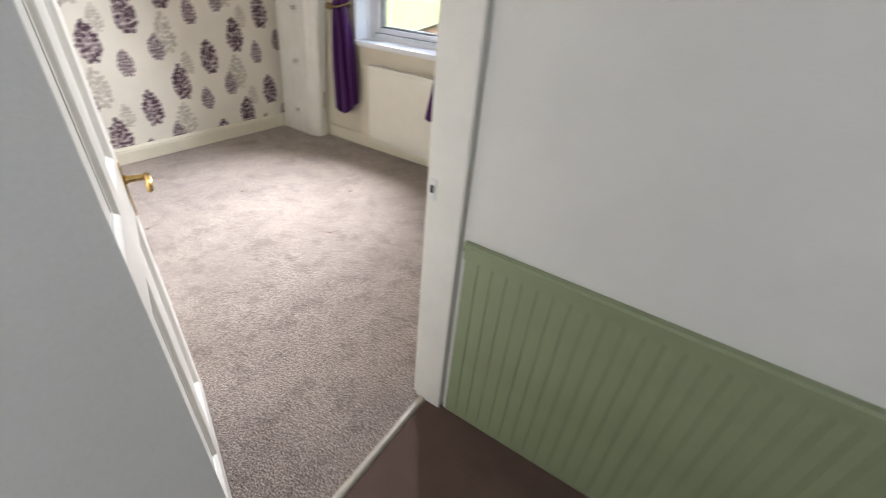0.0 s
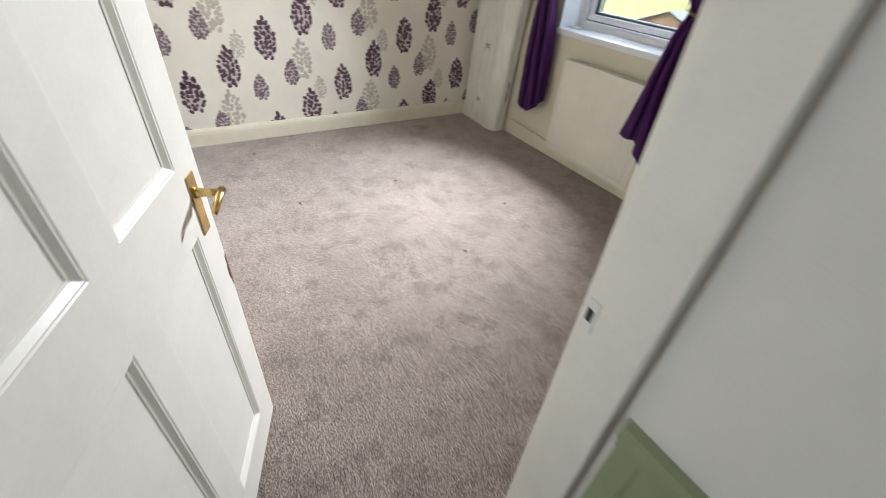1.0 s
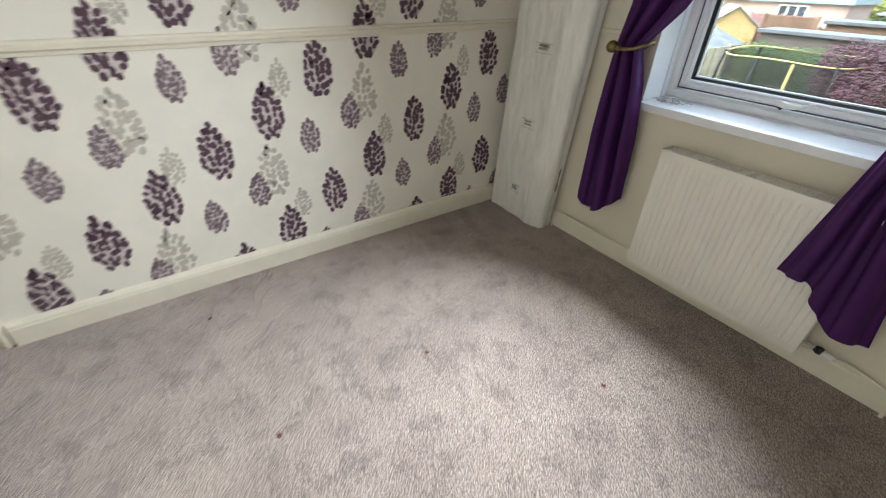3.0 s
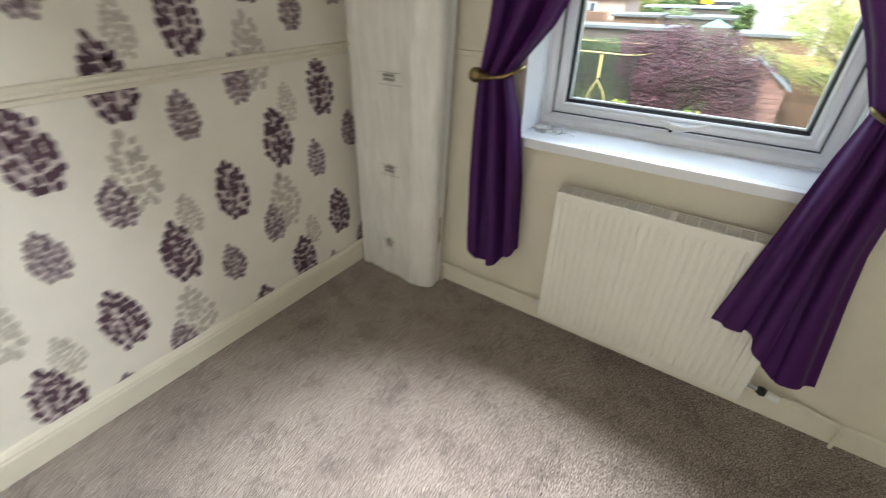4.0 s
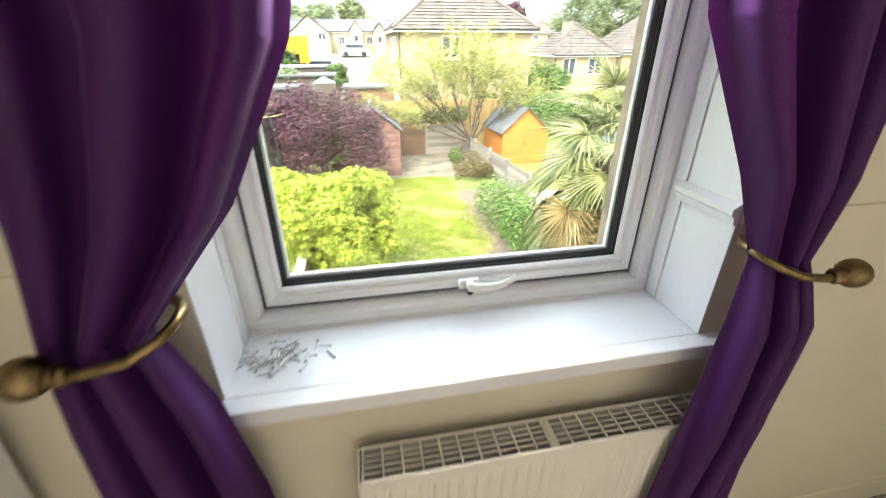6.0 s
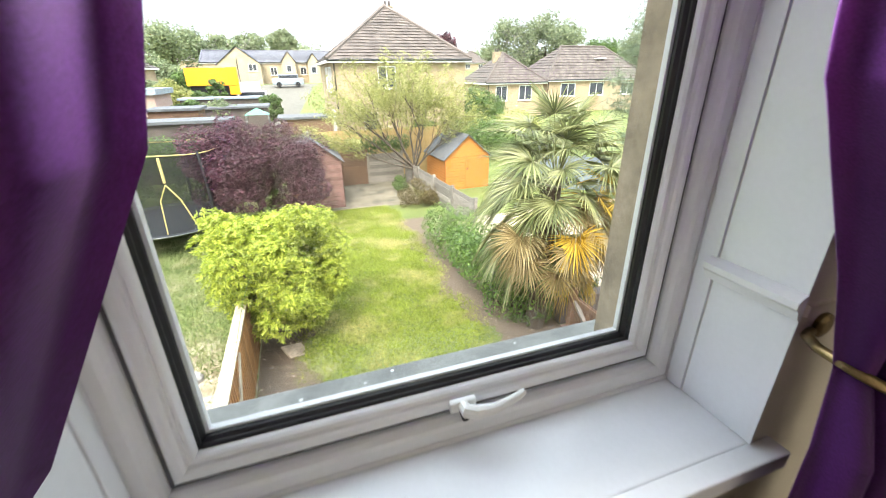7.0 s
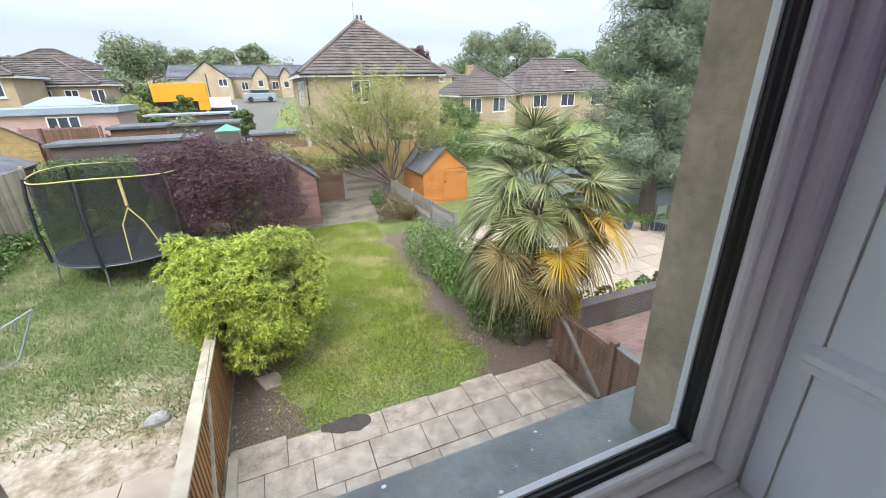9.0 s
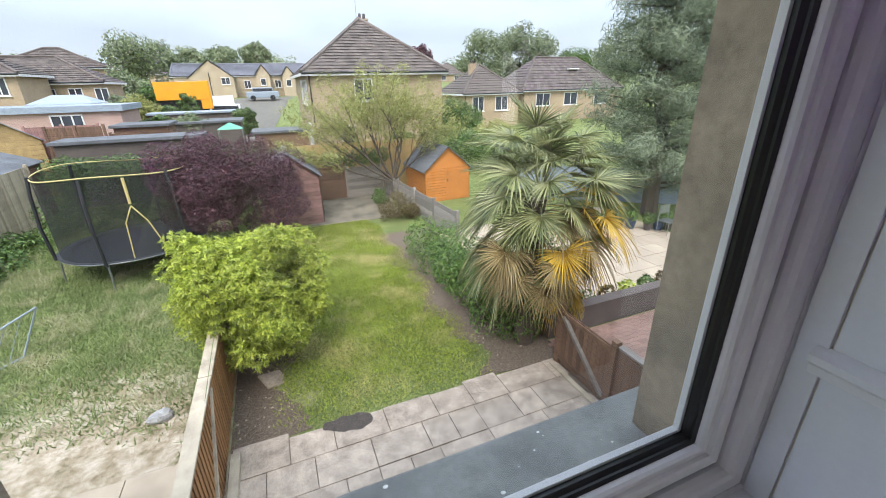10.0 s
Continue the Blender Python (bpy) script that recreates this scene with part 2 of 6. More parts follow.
def build_glass(n, l, p):
    out = n["Material Output"]
    clear = n.new("ShaderNodeBsdfTransparent")
    clear.inputs[0].default_value = (0.96, 0.98, 0.97, 1)
    gloss = n.new("ShaderNodeBsdfGlossy")
    gloss.inputs["Roughness"].default_value = 0.01
    edge_on = n.new("ShaderNodeLayerWeight")
    edge_on.inputs[0].default_value = 0.5
    power = n.new("ShaderNodeMath")
    power.operation = "POWER"
    power.inputs[1].default_value = 4.0
    l.new(edge_on.outputs["Facing"], power.inputs[0])
    fres = n.new("ShaderNodeMapRange")
    fres.inputs[3].default_value, fres.inputs[4].default_value = 0.025, 0.6
    l.new(power.outputs[0], fres.inputs[0])
    mix = n.new("ShaderNodeMixShader")
    l.new(fres.outputs[0], mix.inputs[0])
    l.new(clear.outputs[0], mix.inputs[1])
    l.new(gloss.outputs[0], mix.inputs[2])
    l.new(mix.outputs[0], out.inputs[0])
    n.remove(p)


GLASS = material("clear_glass", build_glass)


# ---- the bedroom and landing shell ----
WEST, EAST, NORTH, SOUTH, CEIL = -3.94, -0.60, 3.09, 0.085, 2.40
OUT = 3.52
HALL_N, HALL_X = 0.965, -0.485


def setting(name, bm, mat, label, category):
    return tagged(part(name, bm, mat), label, category, kind="structure")


setting("floor", boxes((WEST - 0.1, EAST + 0.012, -0.9, NORTH + 0.02, -0.12, 0.0)), CARPET, "worn mauve-brown bedroom carpet with flattened patches", "carpet")
setting("floor_landing", boxes((EAST + 0.03, 2.0, -2.2, 1.05, -0.12, -0.004)), HALL_CARPET, "dark brown landing carpet", "carpet")
setting("ceiling", boxes((WEST - 0.1, 2.1, -2.3, OUT, CEIL, CEIL + 0.1)), HALL_WHITE, "plain white painted ceiling", "ceiling")
wall_west = setting("wall_west", boxes((WEST - 0.12, WEST, -0.9, NORTH + 0.1, -0.1, CEIL)), PAPER, "cream papered wall with plum seedhead print", "wall")
wall_north = setting("wall_north", boxes(
    (WEST, -2.92, NORTH, 3.40, -0.1, CEIL), (-1.83, EAST + 0.2, NORTH, 3.40, -0.1, CEIL),
    (-2.92, -1.83, NORTH, 3.40, -0.1, 0.945), (-2.92, -1.83, NORTH, 3.40, 2.06, CEIL)), CREAM, "cream painted wall round the window", "wall")
setting("wall_south", boxes((-2.84, EAST, -0.02, SOUTH, -0.1, CEIL), (-2.84, -2.74, -0.9, -0.02, -0.1, CEIL)), CREAM, "cream painted boxed-out wall beside the door", "wall")
setting("wall_alcove", boxes((WEST, -2.84, -1.0, -0.9, -0.1, CEIL)), CREAM, "cream painted back wall of the alcove", "wall")
setting("wall_east", boxes(
    (EAST, HALL_X, 0.985, NORTH, -0.1, CEIL), (EAST, HALL_X, -2.2, 0.085, -0.1, CEIL), (EAST, HALL_X, 0.085, 0.985, 2.04, CEIL)), CREAM, "painted partition wall with the doorway", "wall")
setting("wall_landing_north", boxes((HALL_X, 2.0, HALL_N, HALL_N + 0.1, -0.1, CEIL)), HALL_WHITE, "white painted landing wall above green panelling", "wall")
setting("wall_landing_south", boxes((HALL_X, 2.0, -2.3, -2.2, -0.1, CEIL)), HALL_WHITE, "white painted landing wall", "wall")
# unseen wall; its opening is assumed, to let sky light onto the landing
setting("wall_landing_east", boxes(
    (2.0, 2.1, -2.3, 1.07, -0.1, 1.2), (2.0, 2.1, -2.3, 1.07, 2.2, CEIL), (2.0, 2.1, -2.3, -0.95, 1.2, 2.2), (2.0, 2.1, 0.15, 1.07, 1.2, 2.2)), HALL_WHITE, "white painted landing wall with an unseen opening added for sky light", "wall")

setting("wall_landing_west", boxes((HALL_X - 0.011, HALL_X + 0.012, -2.2, 0.127, -0.004, CEIL)), HALL_WHITE, "white painted landing wall beside the doorway", "wall")

# door lining, stops, threshold strip
LIN_N, LIN_S = 0.945, 0.125
lining = thing("door_lining", EAST + 0.05, 0.535, 0.0, "white gloss door lining with stops", "door frame", kind="structure")
for name, row in (("jamb", (EAST - 0.012, HALL_X - 0.01, LIN_N, 0.985, -0.004, 2.04)), ("jamb", (EAST - 0.012, HALL_X - 0.012, 0.085, LIN_S, -0.004, 2.04)),
                  ("head", (EAST - 0.012, HALL_X + 0.012, LIN_S, LIN_N, 2.005, 2.04)), ("stop", (EAST + 0.04, EAST + 0.075, LIN_S, LIN_S + 0.012, 0, 2.0))):
    part(name, boxes(row, bevel=0.003), DOOR_PAINT, lining)
setting("architrave", boxes((EAST - 0.03, EAST - 0.001, LIN_N + 0.01, LIN_N + 0.075, 0.002, 2.09), (EAST - 0.03, EAST - 0.001, LIN_S - 0.04, LIN_S - 0.006, 0.002, 2.09), (EAST - 0.03, EAST - 0.001, LIN_S - 0.006, LIN_N + 0.01, 2.03, 2.09), bevel=0.006), DOOR_PAINT, "white gloss door surround", "door frame")
strip = bmesh.new()
for k in range(2):
    tube(strip, [(EAST + 0.021, LIN_S, -0.008 + 0.0), (EAST + 0.021, LIN_N, -0.008)], 0.018 - 0.006 * k, 12)
setting("threshold_strip", strip, STRIP, "worn pale metal carpet joining strip", "threshold")
keep = thing("strike_plate", EAST + 0.03, LIN_N - 0.001, 0.96, "small brass door keep on the lining", "door hardware")
part("plate", boxes((EAST - 0.0125, EAST + 0.01, LIN_N - 0.003, LIN_N + 0.001, 0.94, 1.01), bevel=0.001), PLASTIC, keep)
part("latch_hole", boxes((EAST - 0.008, EAST + 0.004, LIN_N - 0.0045, LIN_N - 0.002, 0.965, 0.99)), BLACK, keep, "dark latch hole")


def moulding(bm, a, b, profile):
    """A moulded length from a to b; profile rows are (out, up) with the wall at the back."""
    a, b = Vector(a), Vector(b)
    d = (b - a).normalized()
    out = Vector((d.y, -d.x, 0))
    rows = [[bm.verts.new(p + out * o + Vector((0, 0, u))) for o, u in profile] for p in (a, b)]
    k = len(profile)
    for i in range(k):
        bm.faces.new((rows[0][i], rows[0][(i + 1) % k], rows[1][(i + 1) % k], rows[1][i]))
    bm.faces.new(rows[0][::-1])
    bm.faces.new(rows[1])
    return bm


SKIRT = [(0, 0), (0.03, 0), (0.03, 0.095), (0.026, 0.105), (0.026, 0.112), (0.014, 0.128), (0, 0.132)]
DADO = [(0, -0.03), (0.01, -0.028), (0.014, -0.014), (0.026, -0.006), (0.028, 0.006), (0.016, 0.014), (0.014, 0.024), (0, 0.028)]
setting("baseboard", moulding(bmesh.new(), (WEST, 0.0, 0), (WEST, NORTH, 0), SKIRT), TRIM, "ivory gloss skirting board under the papered wall", "skirting board")
skn = moulding(bmesh.new(), (WEST + 0.03, NORTH, 0), (EAST, NORTH, 0), [(0, 0), (0.007, 0), (0.007, 0.1), (0.004, 0.112), (0, 0.114)])
setting("baseboard_north", skn, TRIM, "ivory painted skirting board below the window", "skirting board")
setting("baseboard_south", moulding(bmesh.new(), (EAST - 0.04, SOUTH, 0), (-2.84, SOUTH, 0), SKIRT), TRIM, "ivory gloss skirting board", "skirting board")
setting("dado_rail", moulding(bmesh.new(), (WEST, -0.02, 1.27), (WEST, NORTH, 1.27), DADO), TRIM, "ivory painted dado rail across the papered wall", "dado rail")
dn = moulding(bmesh.new(), (WEST + 0.028, NORTH, 1.29), (-2.93, NORTH, 1.29), [(0, -0.012), (0.007, -0.01), (0.007, 0.01), (0, 0.012)])
moulding(dn, (-1.82, NORTH, 1.29), (EAST, NORTH, 1.29), [(0, -0.012), (0.007, -0.01), (0.007, 0.01), (0, 0.012)])
setting("dado_rail_north", dn, CREAM, "painted-over dado rail on the cream wall", "dado rail")
dr = moulding(bmesh.new(), (-1.834, 3.262, 1.305), (-1.834, 3.085, 1.305), [(0, -0.03), (0.008, -0.028), (0.012, -0.012), (0.02, -0.004), (0.02, 0.008), (0.008, 0.016), (0, 0.02)])
setting("dado_rail_reveal", dr, UPVC, "chipped white rail inside the window reveal", "dado rail")

# painted-over wallpaper edge strip, wavy, up the wall beside the alcove
edge = bmesh.new()
tube(edge, [(WEST + 0.004, -0.035 + 0.012 * math.sin(z * 5.0) + 0.006 * math.sin(z * 17), z) for z in [0.0 + 0.05 * k for k in range(48)]], [0.02 + 0.004 * math.sin(k * 1.7) for k in range(48)], 8)
setting("trim", edge, TRIM, "lumpy painted edging at the end of the wallpaper", "trim", )
raw_patch = boxes((WEST, WEST + 0.003, -0.9, -0.045, 0, CEIL))
setting("wall_alcove_side", raw_patch, CREAM, "cream painted wall in the alcove", "wall")


# ---- wallpaper print: seedheads made of small petals ----
def seedhead(rng, y, z, high, wide, tilt, verts, faces, x):
    rows = 9
    for r in range(rows):
        v = (r + 0.5) / rows
        half = wide / 2 * math.sin(math.pi * min(1, v ** 0.8 * 0.93 + 0.06)) ** 0.75
        step = high / rows * 0.95
        count = max(1, int(round(2 * half / step)))
        for c in range(count):
            u = ((c + 0.5) / count * 2 - 1) * half * 0.94
            size = step * rng.uniform(0.48, 0.66)
            cy, cz = y + u + rng.uniform(-0.25, 0.25) * step, z + (v - 0.5) * high + (0.3 * (c % 2) - 0.15 + rng.uniform(-0.22, 0.22)) * step
            lean = -u / wide * 1.9 + tilt + rng.uniform(-0.5, 0.5)
            base = len(verts)
            slim = rng.uniform(0.62, 0.95)
            for k in range(7):
                a = 2 * math.pi * k / 7
                py, pz = math.cos(a) * size * slim, math.sin(a) * size * (1.2 if 0 < k < 4 else 0.85)
                verts.append((x, cy + py * math.cos(lean) - pz * math.sin(lean), cz + py * math.sin(lean) + pz * math.cos(lean)))
            faces.append(tuple(range(base, base + 7)))


def teardrop(y, z, high, wide, verts, faces, x):
    base = len(verts)
    n = 18
    for k in range(n):
        a = 2 * math.pi * k / n
        s = math.sin(a)
        verts.append((x, y + wide / 2 * math.cos(a) * (1 - 0.28 * s), z + high / 2 * s))
    faces.append(tuple(range(base, base + n)))


rng = random.Random(4)
prints = {k: ([], []) for k in ("plum", "pale", "grey", "lilac")}
for i in range(-4, 8):
    for j in range(-5, 6):
        dy, dz = 0.585 * (i + j), 0.008 + 0.352 * (i - j)
        for kind, y0, z0, high, wide, layer in (("plum", 0.204, 0.922, 0.30, 0.165, 0.0014), ("plum", 0.499, 1.106, 0.30, 0.165, 0.0014), ("pale", 0.403, 0.757, 0.205, 0.12, 0.0014),
                                               ("pale", 0.073, 0.503, 0.205, 0.12, 0.0014), ("grey", 0.165, 0.60, 0.31, 0.17, 0.0007), ("grey", 0.292, 0.365, 0.19, 0.105, 0.0007)):
            y, z = y0 + dy, z0 + dz
            if not (-0.02 < y - wide / 2 and y + wide / 2 < 3.08 and 0.05 < z + high / 2 and z - high / 2 < CEIL):
                continue
            if kind in ("plum", "pale"):
                teardrop(y, z - high * 0.02, high * 0.9, wide * 0.92, *prints["lilac"], WEST + layer - 0.0004)
            seedhead(rng, y, z, high, wide, 0.0, *prints[kind], WEST + layer)
for kind, mat, words in (("plum", PLUM, "dark plum seedhead print"), ("pale", PLUM_PALE, "mid plum seedhead print"), ("grey", GREY_PRINT, "silver-grey seedhead print"), ("lilac", MAUVE_PRINT, "pale mauve print ground")):
    raw("wallpaper_print", *prints[kind], mat, wall_west, words)["kind"] = "stuff"

# ---- green panelling on the landing ----
panelling = thing("panelling", 0.75, HALL_N, 0.0, "sage green tongue-and-groove panelling with a capping rail", "panelling", kind="structure")
cap = moulding(bmesh.new(), (HALL_X + 0.014, HALL_N, 0.805), (2.0, HALL_N, 0.805), [(0, -0.03), (0.016, -0.03), (0.016, 0.0), (0.03, 0.008), (0.03, 0.026), (0.022, 0.032), (0, 0.032)])
part("capping_rail", cap, SAGE, panelling)
bm = bmesh.new()
box(bm, -0.0245, 0.0245, -0.007, 0.0, 0.0, 0.78, bevel=0.003)
board = solid("board", bm, SAGE)
for k in range(48):
    piece("board", board, panelling, Matrix.Translation((HALL_X + 0.04 + 0.05 * k, HALL_N, 0.0)))
part("backing", boxes((HALL_X + 0.014, 2.0, HALL_N - 0.003, HALL_N, 0.0, 0.8)), SAGE, panelling)

# near-black colour for the sash gap: its shade is painted, no seal there
GAP_DARK = plain("grey_gap_seal", (0.1, 0.1, 0.11), 0.6, 0.1, 20, 200, 0.0)
# ---- window ----
window = thing("window_1", -2.375, 3.33, 0.985, "white plastic casement window with a dark rubber seal", "window", kind="structure")
SX0, SX1, SZ0, SZ1 = -2.872, -1.882, 1.042, 2.008
part("window_frame", ring(bmesh.new(), -2.92, -1.834, 0.99, 2.06, [(0, 3.296), (0.008, 3.294), (0.026, 3.296), (0.034, 3.300), (0.04, 3.308), (0.0435, 3.316), (0.0435, 3.35), (0.046, 3.372), (0, 3.372)]), UPVC, window)
sash = part("sash", ring(bmesh.new(), SX0, SX1, SZ0, SZ1, [(0.003, 3.35), (0.003, 3.320), (0.006, 3.3165), (0.012, 3.315), (0.021, 3.3165), (0.026, 3.320), (0.0285, 3.3265), (0.031, 3.3275), (0.0335, 3.3255), (0.038, 3.327), (0.042, 3.332), (0.0445, 3.339), (0.0445, 3.35)]), UPVC, window)
part("gasket_gap", ring(bmesh.new(), SX0, SX1, SZ0, SZ1, [(-0.005, 3.3225), (0.004, 3.3225), (0.004, 3.34), (-0.005, 3.34)]), GAP_DARK, window, "dark ring painted as the shaded gap round the sash")
part("gasket", ring(bmesh.new(), SX0, SX1, SZ0, SZ1, [(0.04, 3.3395), (0.0465, 3.3397), (0.050, 3.344), (0.0485, 3.349), (0.0545, 3.3555), (0.0545, 3.3635), (0.04, 3.3635)]), BLACK, sash, "black rubber glazing seal")
part("spacer", ring(bmesh.new(), SX0, SX1, SZ0, SZ1, [(0.04, 3.364), (0.0605, 3.364), (0.0625, 3.374), (0.04, 3.376)]), UPVC, sash, "white outer glazing edge")
pane = part("pane", boxes((SX0 + 0.045, SX1 - 0.045, 3.3565, 3.3605, SZ0 + 0.045, SZ1 - 0.045)), GLASS, sash, "clear glass")
pane.visible_shadow = False
handle = part("handle", boxes((-2.386, -2.33, 3.303, 3.3175, 1.046, 1.072), bevel=0.005), PLASTIC, window, "white plastic window handle")
lever = bmesh.new()
tube(lever, [(-2.358, 3.306, 1.06), (-2.358, 3.288, 1.061), (-2.338, 3.278, 1.061), (-2.305, 3.274, 1.063), (-2.275, 3.274, 1.07), (-2.25, 3.275, 1.08), (-2.238, 3.276, 1.086)], [0.013, 0.014, 0.014, 0.011, 0.009, 0.008, 0.006], 10)
part("lever", lever, PLASTIC, handle)
bm = bmesh.new()
tube(bm, [(-2.36, 3.304, 1.05), (-2.36, 3.284, 1.045)], 0.008, 12)
part("lock_barrel", bm, BLACK, handle, "dark key barrel")
sill = setting("window_sill", boxes((-2.975, -1.775, 3.045, 3.09, 0.945, 0.985), (-2.92, -1.83, 3.09, 3.298, 0.946, 0.985), bevel=0.004), SILL_WHITE, "white gloss window board with scuffed front edge", "window sill")
part("sealant", ring(bmesh.new(), -2.9205, -1.8295, 0.9855, 2.0605, [(0, 3.289), (0.006, 3.294), (0.006, 3.297), (0, 3.297)]), UPVC, window, "line of sealant")
for x0, x1 in ((-2.92, -2.916), (-1.834, -1.83)):
    setting("reveal_lining", boxes((x0, x1, 3.086, 3.2455, 0.986, 2.06)), SILL_WHITE, "white painted window reveal", "reveal")
    setting("reveal_trim", boxes((x0 - 0.003, x1 + 0.003, 3.249, 3.2886, 0.986, 2.06), bevel=0.0015), SILL_WHITE, "narrow white trim beside the window frame", "trim")
# bags of screws tipped out at the back of the sill
rng = random.Random(11)
bm = bmesh.new()
tube(bm, [(0, 0, 0), (0.024, 0, 0), (0.027, 0, 0)], [0.0015, 0.0015, 0.0045], 6)
screw = solid("screw", bm, STEEL)
bm = bmesh.new()
tube(bm, [(0, 0, 0), (0.004, 0, 0), (0.03, 0, 0)], [0.0045, 0.0035, 0.003], 6)
plug = solid("wall_plug", bm, PLASTIC)
for k in range(70):
    x, y = -2.84 + rng.gauss(0, 0.036), 3.195 + rng.gauss(0, 0.022)
    fixing, words, what = (plug, "pale plastic wall plug lying on the window board", "wall plug") if k % 3 == 0 else (screw, "small zinc screw lying on the window board", "screw")
    ob = new(fixing.name, fixing)
    ob.matrix_basis = pose(max(x, -2.905), min(max(y, 3.06), 3.275), 0.9895 + 0.004 * (k % 4 == 1), 0, 0, rng.uniform(0, 360))
    tagged(ob, words, what, "loose fixings on the sill")


# ---- curtains ----
def curtain(name, rows, folds, depth, seed, label, sloped=False):
    """rows: z, left x, right x, y, fold depth; the cloth is gathered where the rows come close."""
    rng = random.Random(seed)
    widths = [rng.uniform(0.65, 1.4) for _ in range(folds)]
    edges = [0.0]
    for w in widths:
        edges.append(edges[-1] + w / sum(widths))
    amps = [rng.uniform(0.65, 1.25) for _ in range(folds)]
    drift = [rng.uniform(-1, 1) for _ in range(folds)]
    verts, faces, nu, nv = [], [], folds * 14, 96
    for j in range(nv + 1):
        s = j / nv * (len(rows) - 1)
        i = min(int(s), len(rows) - 2)
        f = s - i
        g = f * f * (3 - 2 * f)
        z, xa, xb, y, d, dip = [rows[i][k] * (1 - g) + rows[i + 1][k] * g for k in range(6)]
        for k in range(nu + 1):
            u = k / nu
            n = max(q for q in range(folds) if edges[q] <= u + 1e-9)
            t = (u - edges[n]) / (edges[n + 1] - edges[n])
            t += 0.12 * drift[n] * math.sin(math.pi * t) * math.sin(z * 2.6 + n)
            wave = math.cos(2 * math.pi * t)
            wave = math.copysign(abs(wave) ** 0.75, wave)
            here = amps[n] * (1 - abs(2 * t - 1)) + 0.5 * (amps[n] + amps[(n + 1) % folds]) * abs(2 * t - 1)
            x = xa + (xb - xa) * (u + 0.02 * math.sin(4 * math.pi * t) * depth)
            ripple = 0.004 * noise.noise((x * 9, z * 5, seed))
            verts.append((x, y + (0.075 * u * min(1, max(0, (1.2 - z) / 0.45)) if sloped else 0) + d * wave * here + ripple - 0.02 * math.sin(math.pi * u) * depth, z - dip * (min(1, max(0, u * 3 - 0.9)) if sloped else math.sin(math.pi * u ** 0.8))))
    for j in range(nv):
        for k in range(nu):
            a = j * (nu + 1) + k
            faces.append((a, a + 1, a + nu + 2, a + nu + 1))
    ob = thing(name, (rows[0][1] + rows[0][2]) / 2, rows[0][3], rows[-1][0], label, "curtain", "pair of purple curtains")
    cloth = raw("cloth", verts, faces, CURTAIN, ob, smooth=True)
    cloth.modifiers.new("thick", "SOLIDIFY").thickness = 0.003
    return ob


curtain("curtain", [(2.2, -3.12, -2.55, 2.995, 0.042, 0), (1.63, -3.045, -2.68, 2.985, 0.044, 0), (1.42, -3.06, -2.79, 2.98, 0.038, 0), (1.25, -3.075, -2.93, 2.97, 0.02, 0),
                    (1.08, -3.10, -2.885, 2.975, 0.032, 0), (0.8, -3.12, -2.855, 2.98, 0.042, 0.01), (0.45, -3.13, -2.835, 2.985, 0.026, 0.13)], 3, 1, 2, "purple curtain gathered into a brass holdback, tail hanging")
curtain("curtain", [(2.2, -2.21, -1.66, 2.985, 0.042, 0), (1.66, -2.085, -1.735, 2.985, 0.046, 0), (1.42, -1.95, -1.755, 2.98, 0.04, 0), (1.245, -1.868, -1.742, 2.995, 0.016, 0),
                    (1.12, -1.897, -1.715, 2.955, 0.034, 0), (0.86, -1.94, -1.70, 2.925, 0.04, 0.02), (0.49, -2.0, -1.615, 2.92, 0.02, 0.19)], 3, 1, 7, "purple curtain tied back, its tail spread over the radiator", True)


def holdback(x, way, y=2.905, z=1.243):
    """Ball at x; the arm runs in the direction way across the cloth, then to the wall."""
    ob = thing("curtain_holdback", x, 3.09, 1.245, "antique brass curtain holdback with a ball end", "curtain holdback", "curtain holdbacks")
    arm = bmesh.new()
    tube(arm, [(x + way * dx, min(3.089, py + y - 2.905), pz + z - 1.243) for dx, py, pz in ((0.02, 2.905, 1.24), (0.06, 2.905, 1.238), (0.115, 2.908, 1.246), (0.15, 2.925, 1.26), (0.166, 2.95, 1.27), (0.168, 2.975, 1.274), (0.155, 3.01, 1.27), (0.12, 3.045, 1.262), (0.08, 3.07, 1.255), (0.06, 3.089, 1.25))], 0.0085, 10)
    part("arm", arm, BRASS, ob, smooth=True)
    knob = ball(bmesh.new(), (x, y, z), 0.029, (1.05, 1, 1))
    part("ball", knob, BRASS, ob, smooth=True)
    collar = bmesh.new()
    tube(collar, [(x + way * d, y, z - 0.002) for d in (0.026, 0.032, 0.036, 0.044, 0.05)], [0.013, 0.017, 0.012, 0.016, 0.011], 12)
    part("collar", collar, BRASS, ob)
    plate = bmesh.new()
    tube(plate, [(x + way * 0.06, 3.09, 1.25), (x + way * 0.06, 3.082, 1.25), (x + way * 0.06, 3.078, 1.25)], [0.024, 0.024, 0.014], 14)
    part("wall_plate", plate, BRASS, ob)


holdback(-3.05, 1)
holdback(-1.70, -1, 2.935, 1.23)

